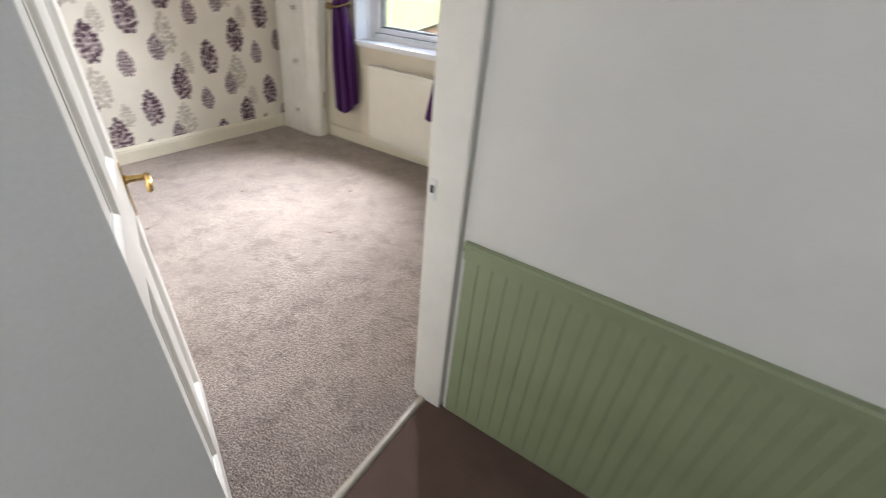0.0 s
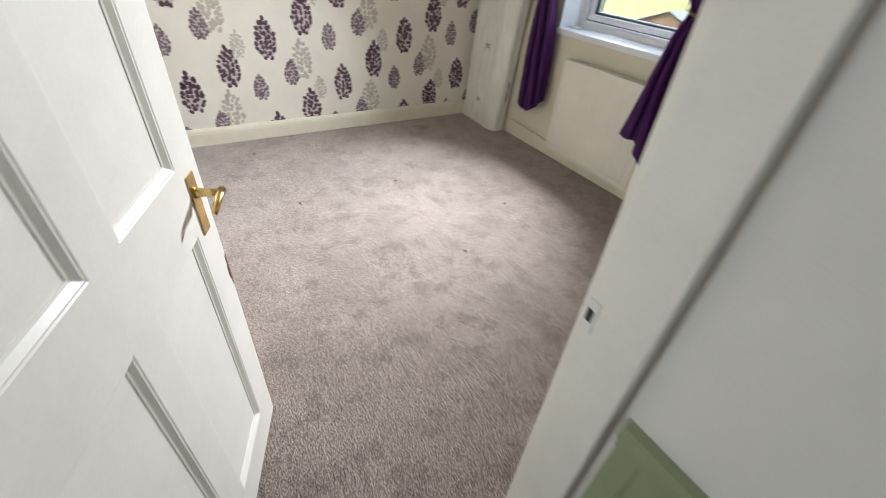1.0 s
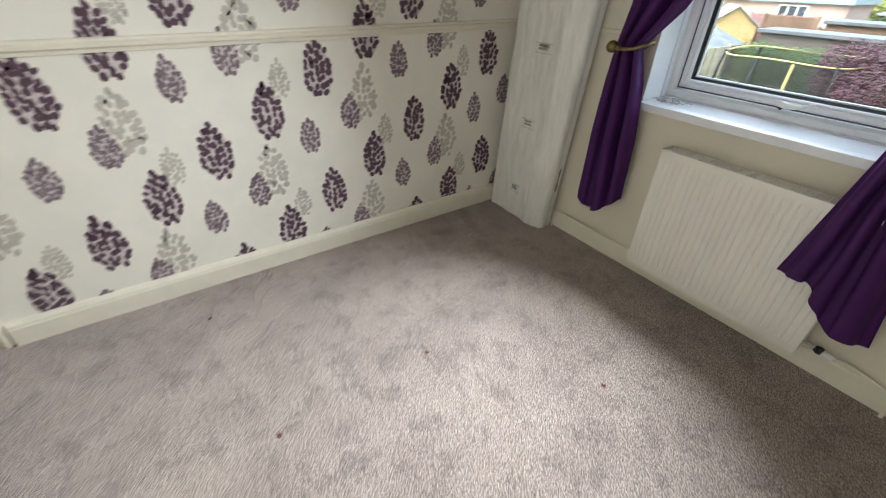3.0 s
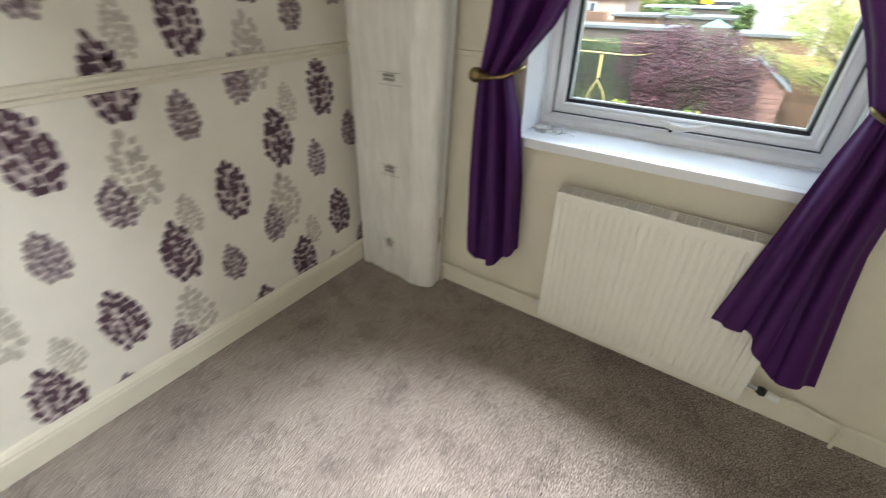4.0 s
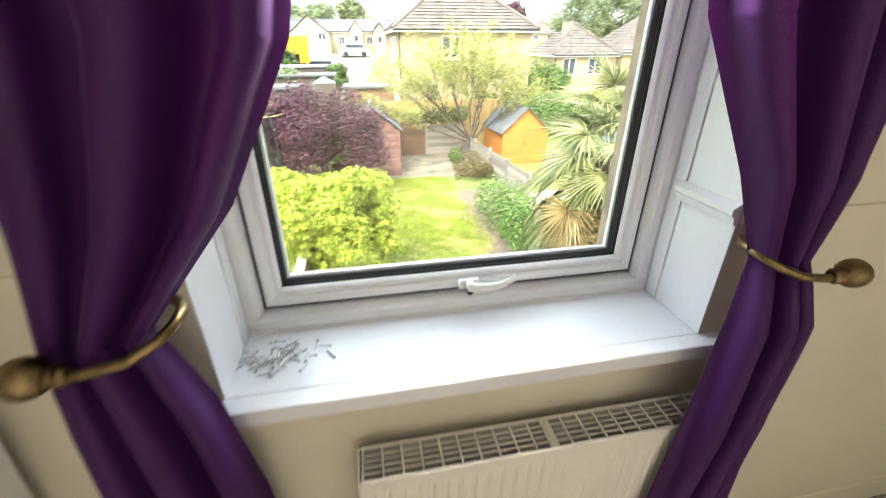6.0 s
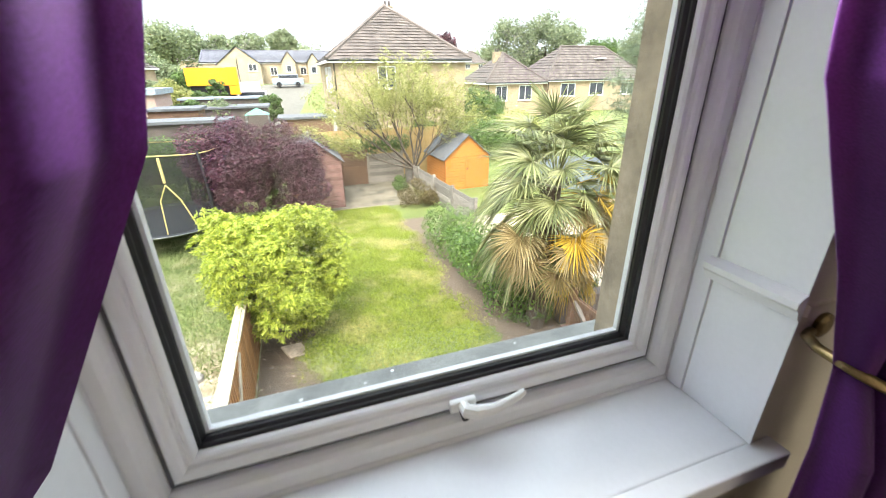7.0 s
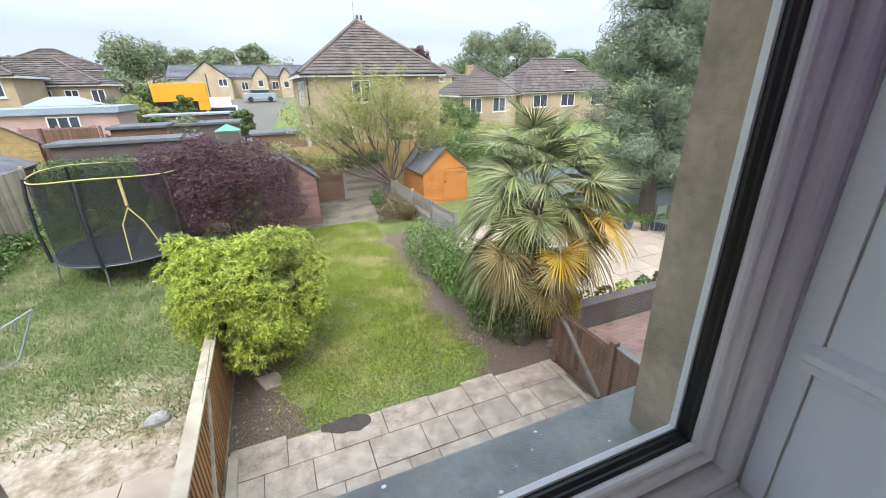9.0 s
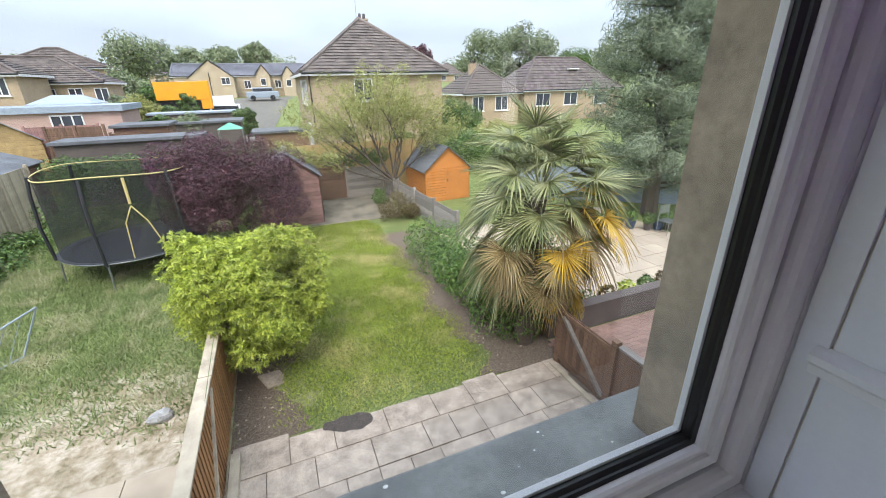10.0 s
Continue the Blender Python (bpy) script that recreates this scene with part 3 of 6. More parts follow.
# ---- radiator ----
RX0, RX1, RY, RZ0, RZ1 = -2.673, -1.793, 2.968, 0.118, 0.815
radiator = thing("radiator", (RX0 + RX1) / 2, 3.09, RZ0, "white ribbed steel panel radiator with a top grille", "radiator")
bm = bmesh.new()
n = 26
prof = [(RX0 + 0.006, RY + 0.006)]
pitch = (RX1 - RX0 - 0.06) / n
for k in range(n):
    x = RX0 + 0.03 + pitch * k
    prof += [(x, RY + 0.006), (x + pitch * 0.22, RY + 0.0016), (x + pitch * 0.72, RY + 0.0016), (x + pitch * 0.94, RY + 0.006)]
prof.append((RX1 - 0.006, RY + 0.006))
levels = [(RZ0, 0.006), (RZ0 + 0.03, 0.0), (RZ0 + 0.055, 1.0), (RZ1 - 0.06, 1.0), (RZ1 - 0.035, 0.0), (RZ1 - 0.012, 0.006)]
rows = [[bm.verts.new((x, RY + 0.006 + (y - RY - 0.006) * min(1, g) if g in (0.0, 1.0) else y * 0 + RY + 0.006, z)) for x, y in prof] for z, g in levels]
for a, b in zip(rows, rows[1:]):
    for k in range(len(prof) - 1):
        bm.faces.new((a[k], a[k + 1], b[k + 1], b[k]))
front = part("front_panel", bm, RAD_WHITE, radiator)
part("shell", boxes((RX0 + 0.004, RX1 - 0.004, RY + 0.008, RY + 0.02, RZ0, RZ1 - 0.012), (RX0 + 0.004, RX1 - 0.004, 3.045, 3.058, RZ0, RZ1 - 0.02)), RAD_WHITE, radiator)
for x in (RX0, RX1 - 0.006):
    part("side_panel", boxes((x, x + 0.006, RY + 0.004, 3.06, RZ0 + 0.012, RZ1), bevel=0.002), RAD_WHITE, radiator)
fins = bmesh.new()
for k in range(30):
    x = RX0 + 0.02 + k * (RX1 - RX0 - 0.04) / 29
    box(fins, x - 0.0006, x + 0.0006, RY + 0.024, 3.04, RZ0 + 0.05, RZ1 - 0.3)
part("convector_fins", fins, RAD_WHITE, radiator)
part("grille_rim", boxes((RX0 + 0.007, RX1 - 0.007, RY + 0.003, RY + 0.012, RZ1 - 0.02, RZ1), (RX0 + 0.007, RX1 - 0.007, 3.052, 3.061, RZ1 - 0.02, RZ1), bevel=0.002), RAD_WHITE, radiator)
bars = bmesh.new()
for k in range(21):
    x = RX0 + 0.012 + k * (RX1 - RX0 - 0.024) / 20
    wide = 0.011 if k == 10 else 0.0021
    box(bars, x - wide, x + wide, RY + 0.012, 3.052, RZ1 - 0.006, RZ1 - 0.001)
for k in range(1, 5):
    y = RY + 0.012 + k * (3.052 - RY - 0.012) / 5
    box(bars, RX0 + 0.008, RX1 - 0.008, y - 0.0017, y + 0.0017, RZ1 - 0.0065, RZ1 - 0.0015)
part("grille", bars, RAD_WHITE, radiator)
for x in (RX0 + 0.12, RX1 - 0.12):
    part("bracket", boxes((x, x + 0.03, 3.058, 3.09, RZ0 + 0.05, RZ1 - 0.08)), STEEL, radiator)
valve = bmesh.new()
tube(valve, [(RX1 - 0.005, 3.03, 0.175), (RX1 + 0.03, 3.03, 0.172), (RX1 + 0.045, 3.03, 0.17)], [0.009, 0.009, 0.012], 10)
part("valve_tail", valve, STEEL, radiator, "plated valve tail")
body = bmesh.new()
tube(body, [(RX1 + 0.045, 3.03, 0.17), (RX1 + 0.062, 3.028, 0.168), (RX1 + 0.075, 3.027, 0.167)], [0.014, 0.02, 0.016], 12)
part("valve_body", body, BLACK, radiator, "black valve body")
capm = bmesh.new()
tube(capm, [(RX1 + 0.075, 3.027, 0.167), (RX1 + 0.08, 3.026, 0.166), (RX1 + 0.118, 3.024, 0.16), (RX1 + 0.122, 3.024, 0.159)], [0.012, 0.016, 0.015, 0.01], 12)
part("valve_cap", capm, PLASTIC, radiator, "white plastic valve cap")
bleed = bmesh.new()
tube(bleed, [(RX0 + 0.004, 3.03, 0.168), (RX0 - 0.02, 3.03, 0.166), (RX0 - 0.03, 3.03, 0.16), (RX0 - 0.032, 3.03, 0.13)], [0.008, 0.01, 0.01, 0.008], 10)
part("lockshield", bleed, PLASTIC, radiator, "painted lockshield valve")
pipe = thing("heating_pipe", -2.98, 3.06, 0.1, "cream painted heating pipe along the skirting", "pipe", "heating pipes")
bm = bmesh.new()
tube(bm, [(-3.34, 3.062, 0.0), (-3.34, 3.06, 0.1), (-3.325, 3.06, 0.125), (-3.29, 3.06, 0.13), (-2.9, 3.06, 0.128), (-2.72, 3.055, 0.128), (-2.705, 3.035, 0.13)], 0.0075, 8)
part("pipe", bm, TRIM, pipe)
pipe2 = thing("heating_pipe", -1.5, 3.06, 0.1, "cream painted heating pipe along the skirting", "pipe", "heating pipes")
bm = bmesh.new()
tube(bm, [(RX1 + 0.12, 3.024, 0.159), (RX1 + 0.14, 3.045, 0.155), (RX1 + 0.18, 3.06, 0.15), (-1.50, 3.06, 0.125), (-1.47, 3.06, 0.12), (-1.455, 3.06, 0.105), (-1.45, 3.062, 0.0)], 0.0075, 8)
part("pipe", bm, TRIM, pipe2)

# ---- wrapped flat-pack panels in the corner ----
pack = thing("wrapped_panels", -3.63, 2.98, 0.0, "tall pack of white boards in cloudy plastic wrap", "flat pack")
rng = random.Random(3)
verts, faces = [], []
nx, nz, top = 40, 110, 2.2
outline = [(-3.905, 3.05), (-3.905, 2.945), (-3.55, 2.93), (-3.47, 2.915), (-3.36, 2.945), (-3.34, 2.975), (-3.36, 3.05)]
lens = [0.0]
for a, b in zip(outline, outline[1:]):
    lens.append(lens[-1] + math.dist(a, b))
for j in range(nz + 1):
    z = 0.004 + top * j / nz
    for k in range(nx + 1):
        s = lens[-1] * k / nx
        i = max(q for q in range(len(lens) - 1) if lens[q] <= s + 1e-9)
        f = (s - lens[i]) / (lens[i + 1] - lens[i])
        x, y = (outline[i][q] * (1 - f) + outline[i + 1][q] * f for q in (0, 1))
        w = 0.011 * noise.noise((x * 11, z * 1.6, 1)) + 0.006 * noise.noise((x * 34 + z * 5, z * 6, 5)) + 0.004 * noise.noise((x * 60, z * 30, 9))
        inside = min(1, k / 3, (nx - k) / 3)
        lean = 0.03 * z * inside * 0
        verts.append((x + 0.075 * z, y - abs(w) * inside * 1.6 + lean, z))
for j in range(nz):
    for k in range(nx):
        a = j * (nx + 1) + k
        faces.append((a, a + 1, a + nx + 2, a + nx + 1))
raw("plastic_wrap", verts, faces, WRAP, pack, smooth=True)
bm = boxes((-3.895, -3.35, 2.985, 3.05, 0.002, top - 0.02))
for v in bm.verts:
    v.co.x += 0.075 * v.co.z
part("inner_board", bm, PLASTIC, pack, "stack of white boards")
# uneven brown strip down the right edge of the pack
edge_strip = bmesh.new()
tube(edge_strip, [(-3.36 + 0.068 * z + 0.012 * noise.noise((z * 4, 1, 7)) + 0.005 * noise.noise((z * 17, 2, 7)), 3.02, z) for z in [0.004 + 0.04 * k for k in range(54)]], [0.013 + 0.007 * noise.noise((0.3, k * 0.45, 2)) for k in range(54)], 7)
part("card_edge", edge_strip, EDGE_BROWN, pack, "uneven brown strip down the pack's edge")
for z, wide in ((0.235, 0.1), (0.72, 0.125), (1.18, 0.14), (1.65, 0.14)):
    lab = bmesh.new()
    x, y = -3.64 + 0.1 * z, 2.914
    for r in range(4):
        box(lab, x - wide * (0.5 if r in (0, 3) else 0.28), x + wide * (0.5 if r in (0, 3) else 0.22), y - 0.0008, y, z - 0.03 + r * 0.018, z - 0.03 + r * 0.018 + (0.002 if r in (0, 3) else 0.013))
    part("printed_label", lab, PRINT, pack, "faint printed label")

# ---- the bedroom door ----
door = thing("door_1", -0.612, 0.128, 0.008, "white painted six-panel door standing half open", "door", kind="structure")
DW, DH, DT = 0.80, 1.98, 0.036
swing = Matrix.Translation((-0.612, 0.128, 0.008)) @ Matrix.Rotation(math.atan2(0.369, -0.93), 4, "Z")
PANELS = [(0.115, 0.36, 0.14, 0.87), (0.45, 0.695, 0.14, 0.87), (0.115, 0.36, 1.03, 1.86), (0.45, 0.695, 1.03, 1.86)]


def door_part(name, bm, mat, parent, label="", smooth=False):
    bmesh.ops.transform(bm, verts=bm.verts, matrix=swing)
    return part(name, bm, mat, parent, label, smooth)


bm = boxes((0, 0.115, -DT / 2, DT / 2, 0, DH), (0.695, DW, -DT / 2, DT / 2, 0, DH), (0.36, 0.45, -DT / 2, DT / 2, 0.14, 1.86),
           (0.115, 0.695, -DT / 2, DT / 2, 0, 0.14), (0.115, 0.695, -DT / 2, DT / 2, 1.86, DH), (0.115, 0.36, -DT / 2, DT / 2, 0.87, 1.03), (0.45, 0.695, -DT / 2, DT / 2, 0.87, 1.03))
bmesh.ops.remove_doubles(bm, verts=bm.verts, dist=0.0001)
door_part("door_frame", bm, DOOR_PAINT, door)
for a, b, c, d in PANELS:
    bm = bmesh.new()
    for side in (-1, 1):
        steps = [(0, 0.5), (0.003, 0.45), (0.006, 0.45), (0.016, 0.24), (0.02, 0.2), (0.021, 0.14)]
        loops = [[bm.verts.new(v) for v in ((a + i, side * DT * e, c + i), (b - i, side * DT * e, c + i), (b - i, side * DT * e, d - i), (a + i, side * DT * e, d - i))] for i, e in steps]
        for p, q in zip(loops, loops[1:]):
            for k in range(4):
                bm.faces.new((p[k], p[(k + 1) % 4], q[(k + 1) % 4], q[k]))
        bm.faces.new(loops[-1])
    door_part("panel", bm, DOOR_PAINT, door)
for side in (-1, 1):
    plate = door_part("handle_plate", box(bmesh.new(), 0.722, 0.762, side * DT / 2, side * (DT / 2 + 0.004), 0.85, 1.0, bevel=0.0015), POLISHED, door, "polished brass handle plate")
    lev = bmesh.new()
    tube(lev, [(0.742, side * (DT / 2 + d), 0.955) for d in (0.003, 0.012, 0.035, 0.056)], [0.014, 0.011, 0.0085, 0.0095], 12)
    tube(lev, [(0.752, side * (DT / 2 + 0.056), 0.955), (0.732, side * (DT / 2 + 0.058), 0.955), (0.708, side * (DT / 2 + 0.058), 0.951), (0.69, side * (DT / 2 + 0.056), 0.942), (0.682, side * (DT / 2 + 0.054), 0.934)], [0.0105, 0.009, 0.0075, 0.008, 0.006], 10)
    door_part("lever", lev, POLISHED, plate, smooth=True)
door_part("latch", boxes((DW - 0.002, DW + 0.001, -0.011, 0.011, 0.88, 1.02), (DW, DW + 0.009, -0.006, 0.006, 0.945, 0.965)), POLISHED, door, "brass latch")
door_part("chip", boxes((DW - 0.012, DW + 0.0008, -0.0188, -0.012, 0.66, 0.70), (DW - 0.007, DW + 0.0008, -0.0188, -0.012, 0.70, 0.735), (DW - 0.006, DW + 0.0008, -0.0188, -0.012, 0.635, 0.66)), DARK_WOOD, door, "chipped patch of bare dark wood")
for z in (0.2, 1.75):
    bm = bmesh.new()
    tube(bm, [(-0.004, 0.02, z), (-0.004, 0.02, z + 0.1)], 0.007, 10)
    door_part("hinge", bm, POLISHED, door, "brass hinge")

# ---- socket on the boxed wall, and bits on the floor ----
socket = thing("wall_socket", -2.13, SOUTH, 0.55, "white plastic single wall socket", "socket")
part("face_plate", boxes((-2.174, -2.087, SOUTH, SOUTH + 0.009, 0.555, 0.642), bevel=0.003), PLASTIC, socket)
for x, z, w, h in ((-2.1305, 0.617, 0.004, 0.01), (-2.146, 0.591, 0.008, 0.004), (-2.115, 0.591, 0.008, 0.004)):
    part("pin_hole", boxes((x - w / 2, x + w / 2, SOUTH + 0.0085, SOUTH + 0.0096, z - h / 2, z + h / 2)), BLACK, socket)
rng = random.Random(8)
for x, y in ((-2.80, 1.635), (-2.755, 0.922), (-1.855, 1.64), (-3.62, 0.8), (-2.2, 2.2)):
    bm = ball(bmesh.new(), (0, 0, 0.004), 0.012, (1, 0.7, 0.35), 8, 5)
    data = solid("debris", bm, DARK_WOOD)
    ob = new("carpet_fluff", data)
    ob.matrix_basis = pose(x, y, 0.0, 0, 0, rng.uniform(0, 180))
    tagged(ob, "small dark speck of fluff on the carpet", "debris", "specks on the carpet")


# ---- outside: materials ----
G = -2.9


def build_ground(n, l, p):
    fine = link_noise(n, l, 22, 6, 0.8)
    broad = link_noise(n, l, 1.1, 4, 0.6)
    col = ramp(n, l, fine, (0.34, (0.035, 0.055, 0.012)), (0.5, (0.16, 0.21, 0.05)), (0.66, (0.4, 0.38, 0.16)))
    col = mixed(n, l, 0.7, col, ramp(n, l, broad, (0.38, (0.55, 0.6, 0.5)), (0.62, (1, 1, 0.95))), "MULTIPLY")
    at = n.new("ShaderNodeTexCoord")
    far = n.new("ShaderNodeVectorMath")
    far.operation = "DISTANCE"
    far.inputs[1].default_value = (-6.0, 7.6, G)
    l.new(at.outputs["Object"], far.inputs[0])
    edge = n.new("ShaderNodeMath")
    edge.operation = "MULTIPLY_ADD"
    edge.inputs[1].default_value = 4.2
    l.new(link_noise(n, l, 1.3, 6, 0.75), edge.inputs[0])
    l.new(far.outputs["Value"], edge.inputs[2])
    sand = ramp(n, l, link_noise(n, l, 3.2, 8, 0.8), (0.36, (0.2, 0.17, 0.09)), (0.48, (0.42, 0.34, 0.23)), (0.62, (0.64, 0.56, 0.45)))
    worn = n.new("ShaderNodeMapRange")
    worn.inputs[1].default_value, worn.inputs[2].default_value = 5.6, 4.2
    l.new(edge.outputs[0], worn.inputs[0])
    l.new(mixed(n, l, worn.outputs[0], col, sand), p.inputs["Base Color"])
    p.inputs["Roughness"].default_value = 0.95
    bump(n, l, p, fine, 1.0, 0.03)


def build_soil(n, l, p):
    f = link_noise(n, l, 35, 6, 0.75)
    l.new(ramp(n, l, f, (0.3, (0.05, 0.036, 0.025)), (0.52, (0.16, 0.12, 0.085)), (0.72, (0.34, 0.28, 0.21))), p.inputs["Base Color"])
    p.inputs["Roughness"].default_value = 0.95
    bump(n, l, p, f, 1.0, 0.03)


def leafy(name, dark, light, gloss=0.5, translucent=0.3, straw=None):
    def build(n, l, p):
        geo = n.new("ShaderNodeNewGeometry")
        info = n.new("ShaderNodeObjectInfo")
        a = ramp(n, l, geo.outputs["Random Per Island"], (0.0, dark), (1.0, light))
        b = mixed(n, l, 0.6, a, ramp(n, l, link_noise(n, l, 1.6, 3), (0.35, (0.6, 0.6, 0.55)), (0.65, (1, 1, 1))), "MULTIPLY")
        c = mixed(n, l, 0.35, b, ramp(n, l, info.outputs["Random"], (0, (0.6, 0.6, 0.6)), (1, (1, 1, 1))), "MULTIPLY")
        if straw:
            c = mixed(n, l, ramp(n, l, link_noise(n, l, 0.75, 5, 0.7), (0.49, (0, 0, 0)), (0.66, (0.9, 0.9, 0.9))), c, straw)
        l.new(c, p.inputs["Base Color"])
        p.inputs["Roughness"].default_value = gloss
        thin = n.new("ShaderNodeBsdfTranslucent")
        l.new(c, thin.inputs[0])
        mix = n.new("ShaderNodeMixShader")
        mix.inputs[0].default_value = translucent
        l.new(p.outputs[0], mix.inputs[1])
        l.new(thin.outputs[0], mix.inputs[2])
        l.new(mix.outputs[0], n["Material Output"].inputs[0])
    return material(name, build)


def brickwork(name, one, two, mortar, scale):
    def build(n, l, p):
        at = n.new("ShaderNodeTexCoord")
        geo = n.new("ShaderNodeNewGeometry")
        sep = n.new("ShaderNodeSeparateXYZ")
        l.new(at.outputs["Object"], sep.inputs[0])
        add = n.new("ShaderNodeMath")
        add.operation = "ADD"
        l.new(sep.outputs[0], add.inputs[0])
        l.new(sep.outputs[1], add.inputs[1])
        com = n.new("ShaderNodeCombineXYZ")
        l.new(add.outputs[0], com.inputs[0])
        l.new(sep.outputs[2], com.inputs[1])
        tex = n.new("ShaderNodeTexBrick")
        tex.inputs["Scale"].default_value = scale
        tex.inputs["Color1"].default_value, tex.inputs["Color2"].default_value, tex.inputs["Mortar"].default_value = (*one, 1), (*two, 1), (*mortar, 1)
        tex.inputs["Mortar Size"].default_value, tex.inputs["Brick Width"].default_value, tex.inputs["Row Height"].default_value = 0.012, 0.45, 0.15
        l.new(com.outputs[0], tex.inputs["Vector"])
        col = mixed(n, l, 0.5, tex.outputs[0], ramp(n, l, link_noise(n, l, 0.8, 5), (0.35, (0.65, 0.62, 0.6)), (0.65, (1, 1, 1))), "MULTIPLY")
        l.new(col, p.inputs["Base Color"])
        p.inputs["Roughness"].default_value = 0.9
    return material(name, build)


GROUND = material("grass_and_bare_earth", build_ground)
SOIL = material("border_soil", build_soil)
BLADE = leafy("grass_blades", (0.15, 0.22, 0.02), (0.48, 0.56, 0.08), 0.7, 0.3, (0.54, 0.47, 0.2))
BLADE_PALE = leafy("long_grass_blades", (0.14, 0.21, 0.055), (0.37, 0.44, 0.18), 0.7, 0.3, (0.5, 0.46, 0.29))
LIME = leafy("lime_leaves", (0.17, 0.25, 0.02), (0.66, 0.74, 0.12), 0.4, 0.3)
MAROON = leafy("maroon_maple_leaves", (0.03, 0.011, 0.019), (0.21, 0.075, 0.105), 0.42, 0.25)
HEDGE = leafy("hedge_leaves", (0.04, 0.085, 0.018), (0.19, 0.31, 0.075), 0.4, 0.25)
LAUREL = leafy("laurel_leaves", (0.045, 0.115, 0.02), (0.24, 0.39, 0.075), 0.35, 0.25)
SPRING = leafy("spring_leaves", (0.26, 0.29, 0.07), (0.6, 0.6, 0.24), 0.6, 0.4)
# leaf green lightened so that distance haze is part of the colour
WOODLAND = leafy("woodland_leaves", (0.13, 0.175, 0.09), (0.36, 0.42, 0.23), 0.7, 0.25)
PINE = leafy("pine_needles", (0.13, 0.18, 0.11), (0.42, 0.49, 0.32), 0.7, 0.25)
RUSSET = leafy("russet_shrub_leaves", (0.1, 0.06, 0.02), (0.24, 0.2, 0.07), 0.7, 0.25)
FROND_GREEN = leafy("palm_green", (0.11, 0.145, 0.05), (0.46, 0.48, 0.23), 0.35, 0.15)
FROND_GOLD = leafy("palm_gold", (0.5, 0.3, 0.02), (0.82, 0.58, 0.1), 0.45, 0.2)
FROND_STRAW = leafy("palm_straw", (0.2, 0.15, 0.06), (0.42, 0.33, 0.16), 0.6, 0.15)
BARK = plain("rough_bark", (0.13, 0.105, 0.08), 0.9, 0.3, 12, 80, 0.006)
FENCE = plain("new_softwood", (0.4, 0.2, 0.075), 0.8, 0.2, 6, 90, 0.001, stretch=(4, 4, 0.5), islands=0.25)
CAPPING = plain("weathered_capping", (0.5, 0.43, 0.32), 0.85, 0.18, 5, 90, 0.001)
OLD_WOOD = plain("weathered_brown_timber", (0.2, 0.12, 0.075), 0.85, 0.25, 6, 80, 0.002, stretch=(1, 1, 4), islands=0.3)
GREY_WOOD = plain("silvered_timber", (0.34, 0.31, 0.27), 0.85, 0.2, 6, 80, 0.002, stretch=(1, 1, 4), islands=0.3)
ORANGE_WOOD = plain("orange_stained_timber", (0.62, 0.235, 0.05), 0.7, 0.12, 5, 70, 0.001, islands=0.12)
YELLOW_WOOD = plain("yellow_stained_timber", (0.56, 0.39, 0.17), 0.75, 0.12, 5, 70, 0.001, islands=0.12)
RED_WOOD = plain("faded_red_timber", (0.4, 0.22, 0.19), 0.8, 0.2, 5, 70, 0.001, islands=0.3)
REED = plain("split_cane", (0.5, 0.42, 0.3), 0.85, 0.2, 6, 60, 0.001, islands=0.35)
FELT = plain("roofing_felt", (0.14, 0.15, 0.16), 0.9, 0.2, 2, 60, 0.002)
SLAB = plain("stone_paving", (0.49, 0.4, 0.315), 0.8, 0.26, 5, 38, 0.006, islands=0.12)
PATIO = plain("buff_paving", (0.47, 0.39, 0.29), 0.85, 0.12, 2.3, 45, 0.002, islands=0.15)
BLOCK = plain("red_block_paving", (0.38, 0.24, 0.19), 0.85, 0.2, 4, 45, 0.002, islands=0.25)
STONE = plain("brown_dressed_stone", (0.38, 0.3, 0.215), 0.85, 0.24, 7, 60, 0.004)
SILL_STONE = plain("painted_grey_stone", (0.255, 0.26, 0.24), 0.75, 0.22, 9, 70, 0.002)
RENDER_GREY = plain("grey_render", (0.12, 0.1, 0.09), 0.9, 0.12, 3, 60, 0.002)
BUFF_BRICK = brickwork("buff_brick", (0.47, 0.36, 0.235), (0.39, 0.29, 0.185), (0.42, 0.36, 0.28), 2.0)
STONE_BRICK = brickwork("cream_stone_blocks", (0.54, 0.44, 0.3), (0.47, 0.38, 0.26), (0.5, 0.44, 0.35), 1.2)
PINK_BRICK = brickwork("pink_painted_brick", (0.52, 0.36, 0.3), (0.48, 0.33, 0.28), (0.5, 0.4, 0.35), 2.0)
TILE = plain("brown_roof_tile", (0.165, 0.138, 0.122), 0.85, 0.25, 1.5, 30, 0.004, islands=0.18)
SLATE = plain("grey_slate", (0.16, 0.165, 0.19), 0.7, 0.15, 1.5, 30, 0.003, islands=0.15)
PAINTED = plain("white_painted_joinery", (0.75, 0.75, 0.74), 0.5, 0.05, 5, 60, 0.0)
DARK_PANE = plain("dark_window_glass", (0.06, 0.07, 0.085), 0.08, 0.2, 1.0, 30, 0.0)
DARK_METAL = plain("galvanised_steel", (0.4, 0.42, 0.43), 0.4, 0.15, 12, 80, 0.0, 0.9)
MAT_BLACK = plain("black_jumping_mat", (0.022, 0.023, 0.026), 0.6, 0.2, 8, 90, 0.0)
YELLOW = plain("yellow_padding", (0.62, 0.5, 0.2), 0.6, 0.1, 10, 60, 0.0)
ORANGE = plain("orange_painted_steel", (0.9, 0.36, 0.01), 0.5, 0.05, 1.5, 30, 0.0)
